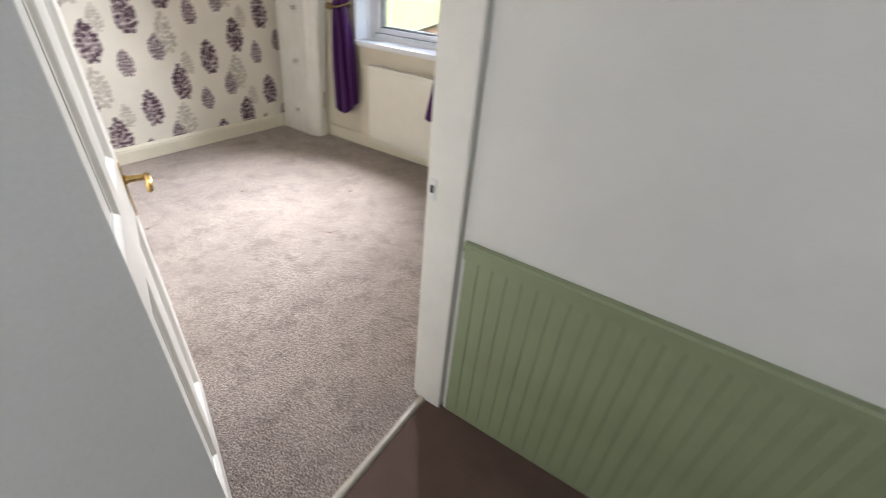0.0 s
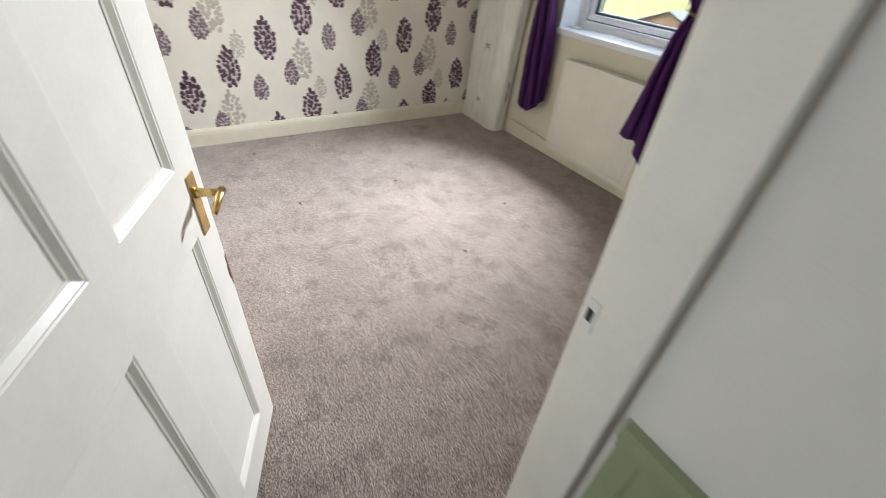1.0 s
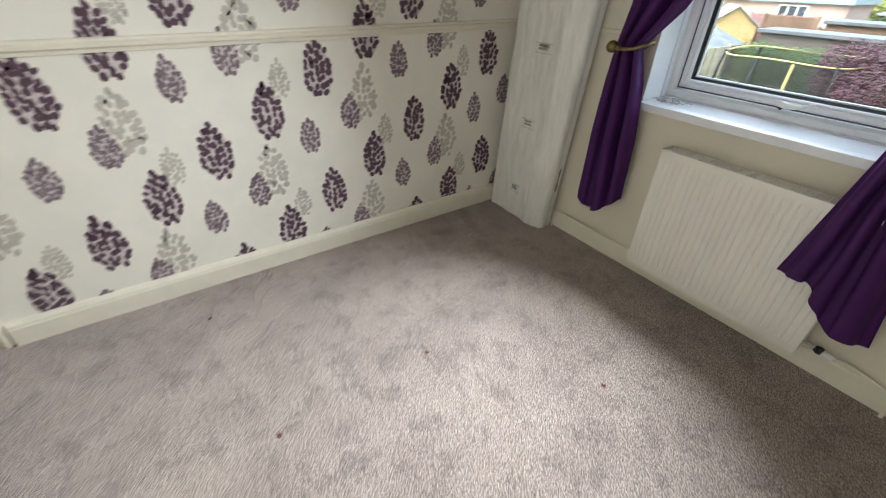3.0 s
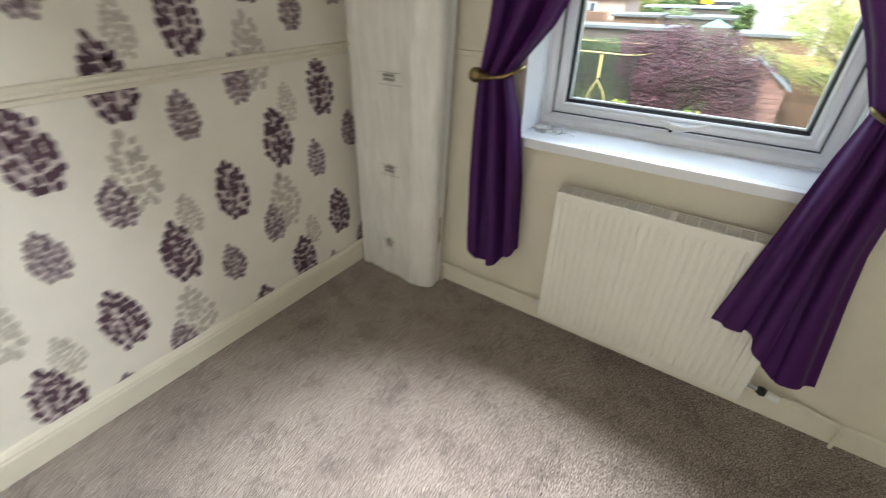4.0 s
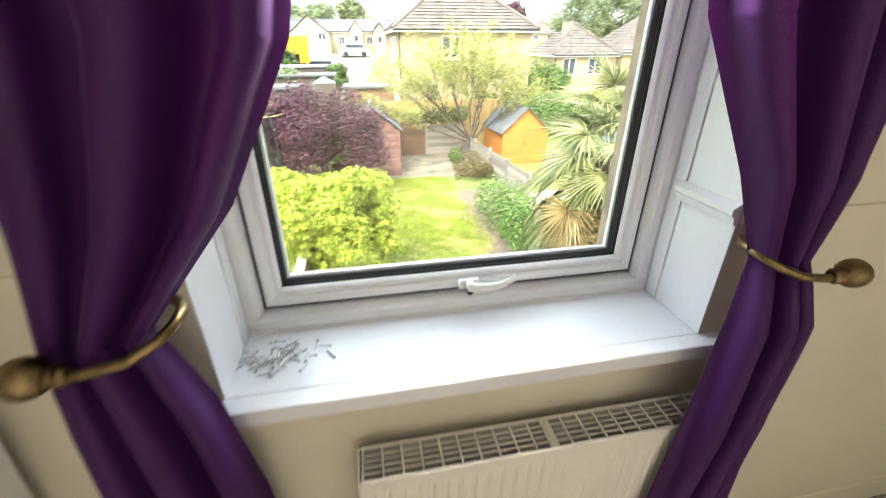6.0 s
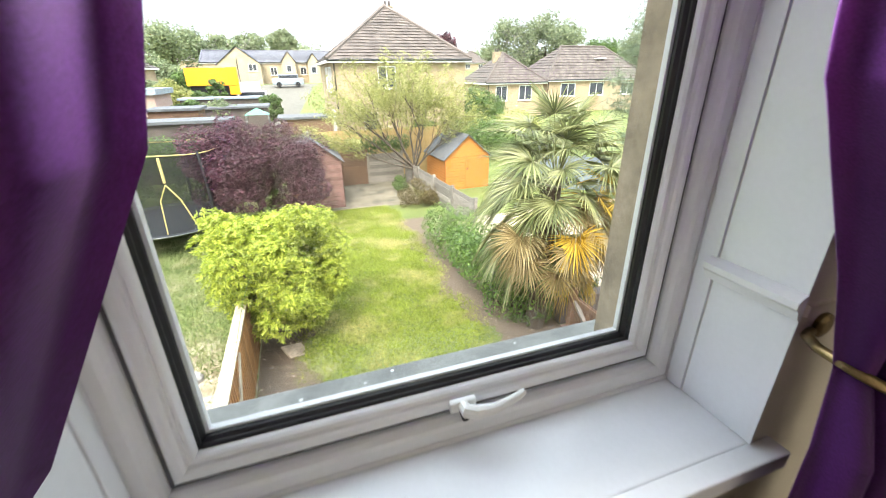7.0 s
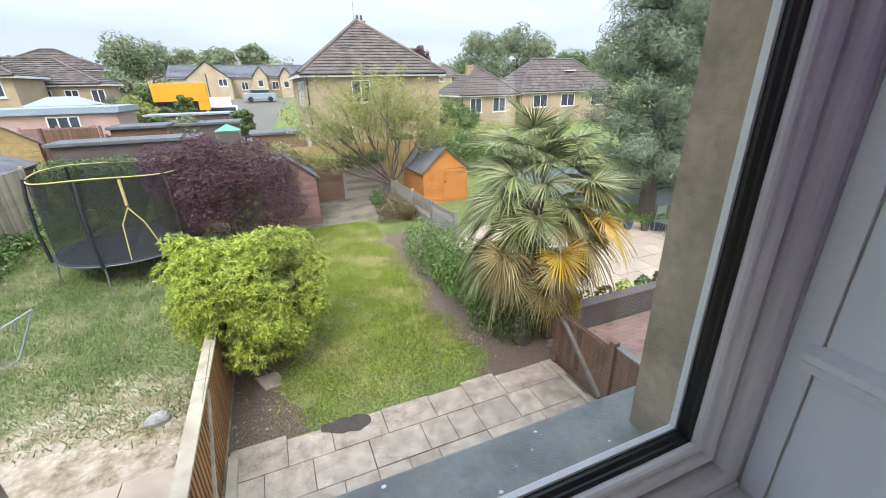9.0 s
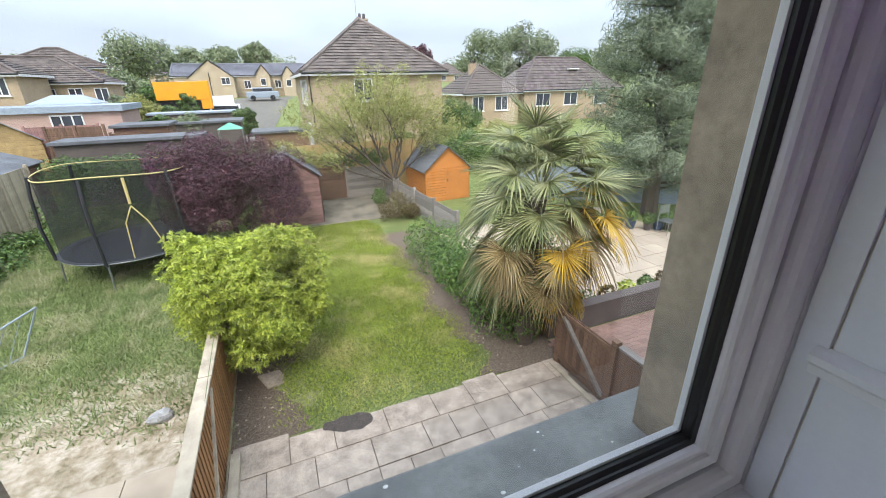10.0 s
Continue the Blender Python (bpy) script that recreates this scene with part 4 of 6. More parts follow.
BLUE_GREY = plain("blue_grey_paint", (0.3, 0.36, 0.42), 0.4, 0.1, 6, 40, 0.0)
TARMAC = plain("pale_tarmac", (0.18, 0.17, 0.14), 0.9, 0.3, 2.6, 30, 0.004)
POT = plain("glazed_blue_pot", (0.06, 0.09, 0.16), 0.3, 0.2, 10, 60, 0.0)
TERRACOTTA = plain("dark_plastic_pot", (0.1, 0.085, 0.08), 0.6, 0.2, 10, 60, 0.0)


def build_net(n, l, p):
    at = n.new("ShaderNodeTexCoord")
    p.inputs["Base Color"].default_value = (0.012, 0.014, 0.014, 1)
    p.inputs["Roughness"].default_value = 0.8
    clear = n.new("ShaderNodeBsdfTransparent")
    mix = n.new("ShaderNodeMixShader")
    mix.inputs[0].default_value = 0.5
    l.new(clear.outputs[0], mix.inputs[1])
    l.new(p.outputs[0], mix.inputs[2])
    l.new(mix.outputs[0], n["Material Output"].inputs[0])
    n.remove(at)


NET = material("black_safety_net", build_net)

# ---- this house outside ----
setting("house_wall_outside", boxes((-9, -2.90, 3.374, OUT - 0.008, G, 2.6), (-1.872, 6, 3.374, OUT - 0.008, G, 2.6), (-2.92, -1.872, 3.40, OUT, G, 0.93), (-2.92, -1.872, 3.40, OUT, 2.06, 2.6)), STONE, "brown dressed stone outside wall and window jambs", "wall")
setting("outer_sill", boxes((-3.05, -1.72, 3.405, 3.60, 0.86, 0.955), bevel=0.008), SILL_STONE, "grey painted stone outer window sill with specks", "window sill")
setting("roof_slab", boxes((-9, 6, -3, 3.8, 2.52, 2.62)), FELT, "flat dark underside closing the house", "roof")

# ---- ground ----
verts, faces = [], []
xs = [-500, -200, -90, -45, -20, -10, -4, 0, 4, 10, 20, 45, 90, 200, 500]
ys = [3.4, 8, 14, 20, 27, 35, 45, 52, 59, 66, 78, 90, 105, 130, 160, 220, 320, 500, 900]
for y in ys:
    for x in xs:
        verts.append((x, y, G + float(np.interp(y, (45, 66, 90, 160, 900), (0, 3.0, 3.4, 7.0, 21.8)))))
for j in range(len(ys) - 1):
    for i in range(len(xs) - 1):
        a = j * len(xs) + i
        faces.append((a, a + 1, a + len(xs) + 1, a + len(xs)))
tagged(raw("ground", verts, faces, GROUND, smooth=True), "grassy ground with worn sandy patches", "ground", kind="structure")


def sheet(name, pts, z, mat, label, category):
    bm = bmesh.new()
    low = [bm.verts.new((x, y, z - 0.02)) for x, y in pts]
    top = [bm.verts.new((x, y, z)) for x, y in pts]
    bm.faces.new(top)
    for k in range(len(pts)):
        bm.faces.new((low[k], low[(k + 1) % len(pts)], top[(k + 1) % len(pts)], top[k]))
    return setting(name, bm, mat, label, category)


def wavy(x, y0, y1, amp, seed, n=14):
    ys = [y0 + (y1 - y0) * k / (4 * n) for k in range(4 * n + 1)]
    return [(x + amp * (2 * noise.noise((y, seed, 0.3)) + 0.7 * noise.noise((y * 4.5, seed, 0.8))), y) for y in ys]


sheet("border_soil", wavy(-2.8, 7.9, 12.5, 0.3, 3) + [(-3.75, 12.5), (-3.75, 7.85)], G + 0.008, SOIL, "bare brown soil under the shrub", "flower bed")
sheet("border_soil_bed", [(1.7, 7.75), (2.05, 15.5)] + wavy(0.15, 7.9, 15.5, 0.35, 8)[::-1], G + 0.008, SOIL, "bare soil strip beside the hedge", "flower bed")
sheet("back_paving", [(-1.75, 17.3), (1.5, 17.2), (2.0, 20.85), (-1.2, 20.85)], G + 0.01, plain("mossy_concrete", (0.25, 0.22, 0.16), 0.9, 0.4, 2.2, 26, 0.008), "mossy old concrete yard by the back gate", "paving")
tagged(raw("road", [(x, y, G + 0.03 + float(np.interp(y, (45, 66, 90), (0, 3.0, 3.4)))) for y in (44, 45, 52, 59, 66, 75) for x in (-9 + 0.1 * (y - 44), -3 + 0.16 * (y - 44))], [(2 * k, 2 * k + 1, 2 * k + 3, 2 * k + 2) for k in range(5)], TARMAC), "pale road rising beside the new houses", "road", kind="structure")
sheet("terrace_bed", [(-3.75, 3.5), (1.5, 3.5), (1.5, 7.8), (-3.75, 7.8)], G + 0.02, SOIL, "dark joints under the terrace slabs", "paving")


# ---- foliage makers ----
def leaf_cloud(name, clumps, count, size, mat, parent, seed, flat=0.0, slim=0.5, shell=0.72):
    """Many small leaves spread over the outer part of the clumps (x, y, z, rx, rz)."""
    r = np.random.default_rng(seed)
    c = np.array(clumps, float)
    weight = c[:, 3] * c[:, 3]
    pick = r.choice(len(c), count, p=weight / weight.sum())
    d = r.normal(size=(count, 3))
    d /= np.linalg.norm(d, axis=1)[:, None]
    rad = shell + (1.06 - shell) * r.random(count) ** 0.7
    at = c[pick, :3] + d * rad[:, None] * np.stack([c[pick, 3], c[pick, 3], c[pick, 4]], 1)
    n = d * (1 - flat) + r.normal(size=(count, 3)) * 0.55 + np.array([0, 0, 0.35 + flat])
    n /= np.linalg.norm(n, axis=1)[:, None]
    t = np.cross(n, r.normal(size=(count, 3)))
    t /= np.linalg.norm(t, axis=1)[:, None]
    b = np.cross(n, t)
    s = (size * r.uniform(0.6, 1.3, count))[:, None]
    v = np.stack([at - t * s * 0.5, at + b * s * slim * 0.5 + n * s * 0.08, at + t * s * 0.5, at - b * s * slim * 0.5 + n * s * 0.08], 1).reshape(-1, 3)
    keep = v[:, 2].reshape(-1, 4).min(1) > G + 0.01
    v = v.reshape(-1, 4, 3)[keep].reshape(-1, 3)
    f = np.arange(len(v)).reshape(-1, 4)
    return raw(name, v.tolist(), f.tolist(), mat, parent)


def rosette_cloud(name, clumps, count, size, mat, parent, seed, leaves=7, slim=0.34):
    """Whorls of long leaves that open outwards at the shoot ends of the clumps (x, y, z, rx, rz)."""
    r = np.random.default_rng(seed)
    c = np.array(clumps, float)
    weight = c[:, 3] ** 2
    pick = r.choice(len(c), count, p=weight / weight.sum())
    d = r.normal(size=(count, 3))
    d[:, 2] += 0.25
    d /= np.linalg.norm(d, axis=1)[:, None]
    at = c[pick, :3] + d * (0.6 + 0.45 * r.random(count) ** 0.6)[:, None] * np.stack([c[pick, 3], c[pick, 3], c[pick, 4]], 1)
    axis = d + r.normal(size=(count, 3)) * 0.3 + np.array([0, 0, 0.55])
    axis /= np.linalg.norm(axis, axis=1)[:, None]
    t0 = np.cross(axis, r.normal(size=(count, 3)))
    t0 /= np.linalg.norm(t0, axis=1)[:, None]
    b0 = np.cross(axis, t0)
    rows = []
    for k in range(leaves):
        a = 2 * np.pi * k / leaves + r.uniform(-0.25, 0.25, count)
        out = t0 * np.cos(a)[:, None] + b0 * np.sin(a)[:, None]
        side = -t0 * np.sin(a)[:, None] + b0 * np.cos(a)[:, None]
        lift = r.uniform(0.15, 0.75, count)[:, None]
        s = (size * r.uniform(0.7, 1.25, count))[:, None]
        tip = at + (out + axis * lift) * s - np.array([0, 0, 0.12]) * s
        mid = at + (out * 0.55 + axis * (lift * 0.6 + 0.05)) * s
        rows.append(np.stack([at + out * s * 0.06, mid + side * s * slim * 0.5, tip, mid - side * s * slim * 0.5], 1))
    v = np.concatenate(rows, 0)
    v = v[v[:, :, 2].min(1) > G + 0.01].reshape(-1, 3)
    return raw(name, v.tolist(), np.arange(len(v)).reshape(-1, 4).tolist(), mat, parent)


def crown_clumps(cx, cy, cz, rx, ry, rz, count, small, seed, bottom=-1.0):
    r = random.Random(seed)
    out = []
    while len(out) < count:
        d = Vector((r.gauss(0, 1), r.gauss(0, 1), r.gauss(0, 1))).normalized()
        if d.z < bottom:
            continue
        k = r.uniform(0.55, 0.95)
        s = small * r.uniform(0.7, 1.3)
        out.append((cx + d.x * rx * k, cy + d.y * ry * k, cz + d.z * rz * k, s, s * 0.8))
    return out


def limb(bm, a, b, r0, r1, seed, bend=0.15, steps=6):
    r = random.Random(seed)
    a, b = Vector(a), Vector(b)
    side = Vector((r.uniform(-1, 1), r.uniform(-1, 1), r.uniform(-0.3, 0.6))) * (b - a).length * bend
    path = [a.lerp(b, t) + side * math.sin(math.pi * t) + Vector((r.uniform(-1, 1), r.uniform(-1, 1), 0)) * 0.02 * (b - a).length * (0 < t < 1) for t in (k / steps for k in range(steps + 1))]
    tube(bm, path, [r0 + (r1 - r0) * k / steps for k in range(steps + 1)], 7)
    return path


def tree(name, x, y, base, clumps, leaves, size, mat, label, category, trunk, seed, slim=0.5, flat=0.0, bark=None, shell=0.72, group=""):
    ob = thing(name, x, y, base, label, category, group)
    r = random.Random(seed)
    bm = bmesh.new()
    fork = Vector((x, y, base + trunk[0]))
    limb(bm, (x, y, base - 0.05), fork, trunk[1], trunk[1] * 0.75, seed, 0.05)
    picks = r.sample(clumps, min(len(clumps), trunk[2]))
    for k, c in enumerate(picks):
        path = limb(bm, fork, c[:3], trunk[1] * 0.5, trunk[1] * 0.1, seed + k, 0.12)
        near = min(clumps, key=lambda q: (Vector(q[:3]) - path[4]).length)
        limb(bm, path[3], near[:3], trunk[1] * 0.22, trunk[1] * 0.05, seed + 50 + k, 0.15)
    part("trunk", bm, bark or BARK, ob)
    leaf_cloud("crown", clumps, leaves, size, mat, ob, seed, flat, slim, shell)
    return ob


# lime shrub, maroon maple, hedge and small shrubs
lime_clumps = crown_clumps(-3.22, 9.85, -1.5, 1.12, 1.1, 1.28, 62, 0.3, 5) + crown_clumps(-3.85, 10.3, -0.95, 0.75, 0.7, 0.45, 14, 0.26, 6)
lime = thing("lime_shrub", -3.35, 9.95, G, "bright lime-green leafy shrub beside the slatted fence", "shrub")
bm = bmesh.new()
for k, c in enumerate(lime_clumps[::5]):
    limb(bm, (-3.3 + 0.05 * math.sin(k), 9.9 + 0.05 * math.cos(k), G - 0.05), c[:3], 0.035, 0.008, 600 + k, 0.12)
part("stems", bm, BARK, lime, "thin brown stems")
rosette_cloud("crown", lime_clumps, 7800, 0.076, LIME, lime, 5)
tree("maple", -4.0, 16.3, G, crown_clumps(-3.95, 16.3, -1.0, 2.15, 1.7, 1.5, 90, 0.46, 9, -0.75) + crown_clumps(-2.75, 16.2, -1.75, 0.8, 0.8, 0.7, 12, 0.34, 10), 52000, 0.088, MAROON, "dark maroon Japanese maple with a dense rounded crown", "tree", (0.9, 0.09, 14), 9, 0.4, 0.55)
hedge_clumps = [(1.25 + 0.42 * math.sin(k * 1.9), 8.7 + 0.21 * k + 0.1 * math.sin(k * 3.1), G + 0.45 + 0.2 * math.sin(k * 2.3), 0.48, 0.5) for k in range(24)]
tree("hedge", 1.3, 10.5, G, hedge_clumps, 16000, 0.075, LAUREL, "low green rounded hedge along the border", "hedge", (0.2, 0.04, 10), 13, 0.5)
tree("shrub", 1.35, 17.0, G, crown_clumps(1.35, 17.0, -2.5, 0.7, 0.6, 0.5, 20, 0.25, 15), 3500, 0.07, RUSSET, "twiggy russet shrub by the old paving", "shrub", (0.2, 0.03, 6), 15)
tree("shrub", 1.35, 19.0, G, crown_clumps(1.25, 19.1, -2.6, 0.35, 0.3, 0.3, 10, 0.16, 16), 900, 0.09, HEDGE, "small green clump by the gate", "shrub", (0.15, 0.02, 4), 16)
screen = [(-9.6 + 0.32 * k, 20.2 + 0.5 * math.sin(k * 1.3), -2.1 + 0.45 * math.sin(k * 2.1) + 0.75 * (k % 3), 0.7, 0.65) for k in range(22)]
tree("hedge", -6.3, 20.2, G, screen, 22000, 0.1, HEDGE, "tall dark green hedge behind the trampoline", "hedge", (0.4, 0.05, 10), 18)
weeds = [(-10.4 + 0.4 * math.sin(k * 2.2), 13.5 + 0.42 * k, G + 0.15, 0.6, 0.35) for k in range(16)]
tree("undergrowth", -10.4, 16, G, weeds, 6000, 0.13, HEDGE, "rough green weeds along the cane fence", "undergrowth", (0.05, 0.02, 4), 19)
ivy = [(-0.6 + 0.2 * k, 21.15, -1.25 + 0.15 * math.sin(k * 2.0), 0.3, 0.28) for k in range(14)]
tree("climber", 0.8, 21.1, G, ivy, 3000, 0.1, HEDGE, "green climber spilling over the back fence", "climber", (1.0, 0.04, 8), 21)

# spring tree with open crown
spring = thing("fruit_tree", 2.0, 19.6, G, "thin young tree with pale spring leaves and open branches", "tree")
bm = bmesh.new()
r = random.Random(31)
fork = (2.0, 19.6, G + 0.75)
limb(bm, (2.0, 19.6, G - 0.05), fork, 0.14, 0.1, 1, 0.04)
tips = []
for k in range(12):
    u = k / 11
    mid = (-1.0 + 4.9 * u, 19.6 + r.uniform(-1.0, 1.0), -0.55 + 1.35 * math.sin(math.pi * u) + r.uniform(-0.35, 0.35))
    path = limb(bm, fork, mid, 0.046, 0.016, 40 + k, 0.12)
    for q in range(9):
        end = (mid[0] + r.uniform(-1.1, 1.1) + (u - 0.5) * 1.0, mid[1] + r.uniform(-0.9, 0.9), mid[2] + r.uniform(-0.1, 1.9) * (0.55 + 0.5 * math.sin(math.pi * u)))
        twig = limb(bm, path[3 + q % 4], end, 0.014, 0.004, 90 + 7 * k + q, 0.15)
        tips += [(p.x, p.y, p.z, 0.34, 0.26) for p in twig[2:]]
part("trunk", bm, BARK, spring)
leaf_cloud("crown", tips, 27000, 0.09, SPRING, spring, 33, 0.0, 0.5, 0.1)

# conifer over the next garden
pine = thing("pine_tree", 9.8, 13.4, G, "tall grey-green pine with layered drooping boughs", "tree")
bm = bmesh.new()
limb(bm, (9.8, 13.4, G - 0.1), (9.6, 13.4, 6.0), 0.3, 0.06, 3, 0.02)
boughs = []
for k in range(60):
    z = -2.0 + 7.8 * k / 59
    a = k * 2.4
    reach = 2.8 * (1 - 0.45 * k / 59) * r.uniform(0.7, 1.05)
    end = (9.8 + math.cos(a) * reach, 13.4 + math.sin(a) * reach, z + r.uniform(-0.1, 0.6))
    p = limb(bm, (9.75, 13.4, z), end, 0.06, 0.012, 200 + k, 0.08)
    boughs += [(q.x, q.y, q.z + 0.1, 0.6, 0.46) for q in p[2:]]
part("trunk", bm, BARK, pine)
leaf_cloud("crown", boughs, 80000, 0.22, PINE, pine, 41, 0.0, 0.12, 0.1)

# ---- palm ----
palm = thing("fan_palm", 1.3, 8.5, G, "shaggy fan palm with green, golden and dead straw fronds", "palm tree")
bm = bmesh.new()
tube(bm, [(1.28 + 0.02 * k, 8.5 + 0.02 * k, G - 0.03 + 0.25 * k) for k in range(12)], [0.17 + 0.03 * (k % 2) for k in range(12)], 12)
part("trunk", bm, BARK, palm, "fibrous brown trunk")


def frond(turn, rise, stalk, blade, bend, droop, mat, z, seed):
    """One palm leaf: a stalk from the crown's heart and a fan of narrow segments, its blade bent down from the stalk."""
    r = random.Random(seed)
    h, up = Vector((math.cos(turn), math.sin(turn), 0)), Vector((0, 0, 1))
    across = Vector((-math.sin(turn), math.cos(turn), 0))
    at = Vector((1.6, 8.72, z)) + h * 0.08
    pts = [at + (h * math.cos(rise) * t + up * (math.sin(rise) * t - 0.16 * t * t)) * stalk for t in (0, 0.33, 0.66, 1)]
    verts, faces = [], []
    for i, p in enumerate(pts):
        w = 0.02 - 0.004 * i
        verts += [p + across * w, p - up * 0.012, p - across * w, p + up * 0.008]
    for i in range(3):
        for q in range(4):
            faces.append((4 * i + q, 4 * i + (q + 1) % 4, 4 * i + 4 + (q + 1) % 4, 4 * i + 4 + q))
    lean = rise - 0.25 - bend
    u = h * math.cos(lean) + up * math.sin(lean)
    roll = r.uniform(-0.5, 0.5)
    n0 = up * math.cos(lean) - h * math.sin(lean)
    v = across * math.cos(roll) + n0 * math.sin(roll)
    n = n0 * math.cos(roll) - across * math.sin(roll)
    count, hub = 32, pts[-1]
    for k in range(count):
        f = k / (count - 1) - 0.5
        a = f * math.radians(225) + r.uniform(-0.03, 0.03)
        d, s = u * math.cos(a) + v * math.sin(a) + n * 0.22 * abs(math.sin(a)), v * math.cos(a) - u * math.sin(a)
        long = blade * (1 - 0.5 * abs(f)) * r.uniform(0.88, 1.08)
        sag = droop * r.uniform(0.6, 1.4)
        base = len(verts)
        for q in range(6):
            t = q / 5
            w = blade * (0.006 + 0.036 * t if t < 0.45 else 0.022 * (1 - t) / 0.55 + 0.0015)
            p = hub + d * long * (t - 0.2 * sag * t ** 3) - up * sag * long * t ** 2.6
            verts += [p + s * w + n * 0.006, p - n * 0.008 * (1 - t), p - s * w + n * 0.006]
        for q in range(5):
            e = base + 3 * q
            faces += [(e, e + 1, e + 4, e + 3), (e + 1, e + 2, e + 5, e + 4)]
    raw("frond", verts, faces, mat, palm)


r = random.Random(77)
for k in range(96):
    u = (k + 0.5) / 96
    turn = (k * 137.5 + r.uniform(-18, 18)) % 360
    rise = 80 - 128 * u ** 0.9 + r.uniform(-13, 13)
    south = 238 < turn or turn < 20
    dice = r.random()
    if u < 0.4:
        mat = FROND_GREEN
    elif u < 0.72:
        mat = FROND_GOLD if south and dice < 0.42 else (FROND_STRAW if dice > 0.88 else FROND_GREEN)
    else:
        mat = FROND_STRAW if dice < (0.5 if south else 0.28) else (FROND_GOLD if south and dice < 0.9 else FROND_GREEN)
    frond(math.radians(turn), math.radians(rise), r.uniform(0.6, 1.1), r.uniform(0.58, 0.84), r.uniform(0.0, 0.35) + 0.5 * math.sin(math.pi * min(1, u * 1.25)), r.uniform(0.05, 0.4), mat, 0.2 - 1.1 * u + r.uniform(-0.1, 0.1), 700 + k)
under = [(1.7 + 0.4 * math.sin(k * 1.7), 8.9 + 0.35 * math.cos(k * 2.3), G + 0.4 + 0.12 * k, 0.42, 0.4) for k in range(9)]
tree("shrub", 1.8, 9.0, G, under, 4500, 0.09, HEDGE, "dark glossy shrub crowding the palm trunk", "shrub", (0.2, 0.03, 6), 22)

# ---- fences, gate ----
fence = thing("slatted_fence", -3.82, 7.0, G, "new softwood slatted fence with a broad weathered capping", "fence")
slat = solid("slat", box(bmesh.new(), -0.014, 0.022, -0.033, 0.033, 0, 1.12, bevel=0.002), FENCE)
for k in range(58):
    piece("slat", slat, fence, Matrix.Translation((-3.80, 3.7 + 0.108 * k, G)))
part("capping", boxes((-3.92, -3.76, 3.6, 6.1, G + 1.12, G + 1.16), (-3.925, -3.765, 6.11, 8.1, G + 1.12, G + 1.155), (-3.92, -3.76, 8.11, 10.0, G + 1.12, G + 1.16), bevel=0.004), CAPPING, fence, "weathered capping boards")
part("backing", boxes((-3.87, -3.85, 3.6, 10.0, G, G + 1.12)), DARK_WOOD, fence)
for y in (3.8, 6.1, 8.1, 9.95):
    part("post", boxes((-3.92, -3.872, y - 0.045, y + 0.045, G, G + 1.12)), CAPPING, fence)
brace = bmesh.new()
tube(brace, [(-3.775, 7.95, G + 1.08), (-3.765, 6.7, G + 0.1)], 0.03, 4)
part("brace", brace, CAPPING, fence)
line = bmesh.new()
tube(line, [(-3.78, 7.6, G + 1.17), (-3.7, 8.6, G + 1.5), (-3.45, 9.4, G + 2.0)], 0.004, 5)
tagged(part("washing_line", line, HEDGE), "thin green washing line looped over the fence", "rope")

gate = thing("garden_gate", 1.48, 7.1, G, "low weathered timber side gate with a diagonal brace", "gate")
gb = solid("board", box(bmesh.new(), -0.01, 0.01, -0.045, 0.045, 0.05, 1.08, bevel=0.002), OLD_WOOD)
for k in range(11):
    piece("board", gb, gate, Matrix.Translation((1.48, 6.62 + 0.097 * k, G)))
for y in (6.52, 7.72):
    part("post", boxes((1.43, 1.53, y - 0.05, y + 0.05, G, G + 1.2), bevel=0.005), OLD_WOOD, gate)
for z in (0.12, 0.98):
    part("rail", boxes((1.45, 1.469, 6.57, 7.67, G + z, G + z + 0.08)), OLD_WOOD, gate)
bm = bmesh.new()
tube(bm, [(1.45, 6.62, G + 0.15), (1.45, 7.62, G + 1.0)], 0.045, 4)
part("brace", bm, GREY_WOOD, gate, "paler diagonal brace")
setting("gate_kerb", boxes((1.30, 1.38, 6.5, 7.7, G, G + 0.07), bevel=0.008), CAPPING, "pale stone kerb at the foot of the side gate", "kerb")
side = thing("side_fence", 1.5, 5.2, G, "silvered close-boarded side fence", "fence")
sb = solid("board", box(bmesh.new(), -0.01, 0.01, -0.062, 0.062, 0.0, 1.12, bevel=0.002), OLD_WOOD)
for k in range(22):
    piece("board", sb, side, Matrix.Translation((1.5, 3.68 + 0.13 * k, G)))
part("capping", boxes((1.45, 1.56, 3.6, 6.46, G + 1.12, G + 1.15)), GREY_WOOD, side)


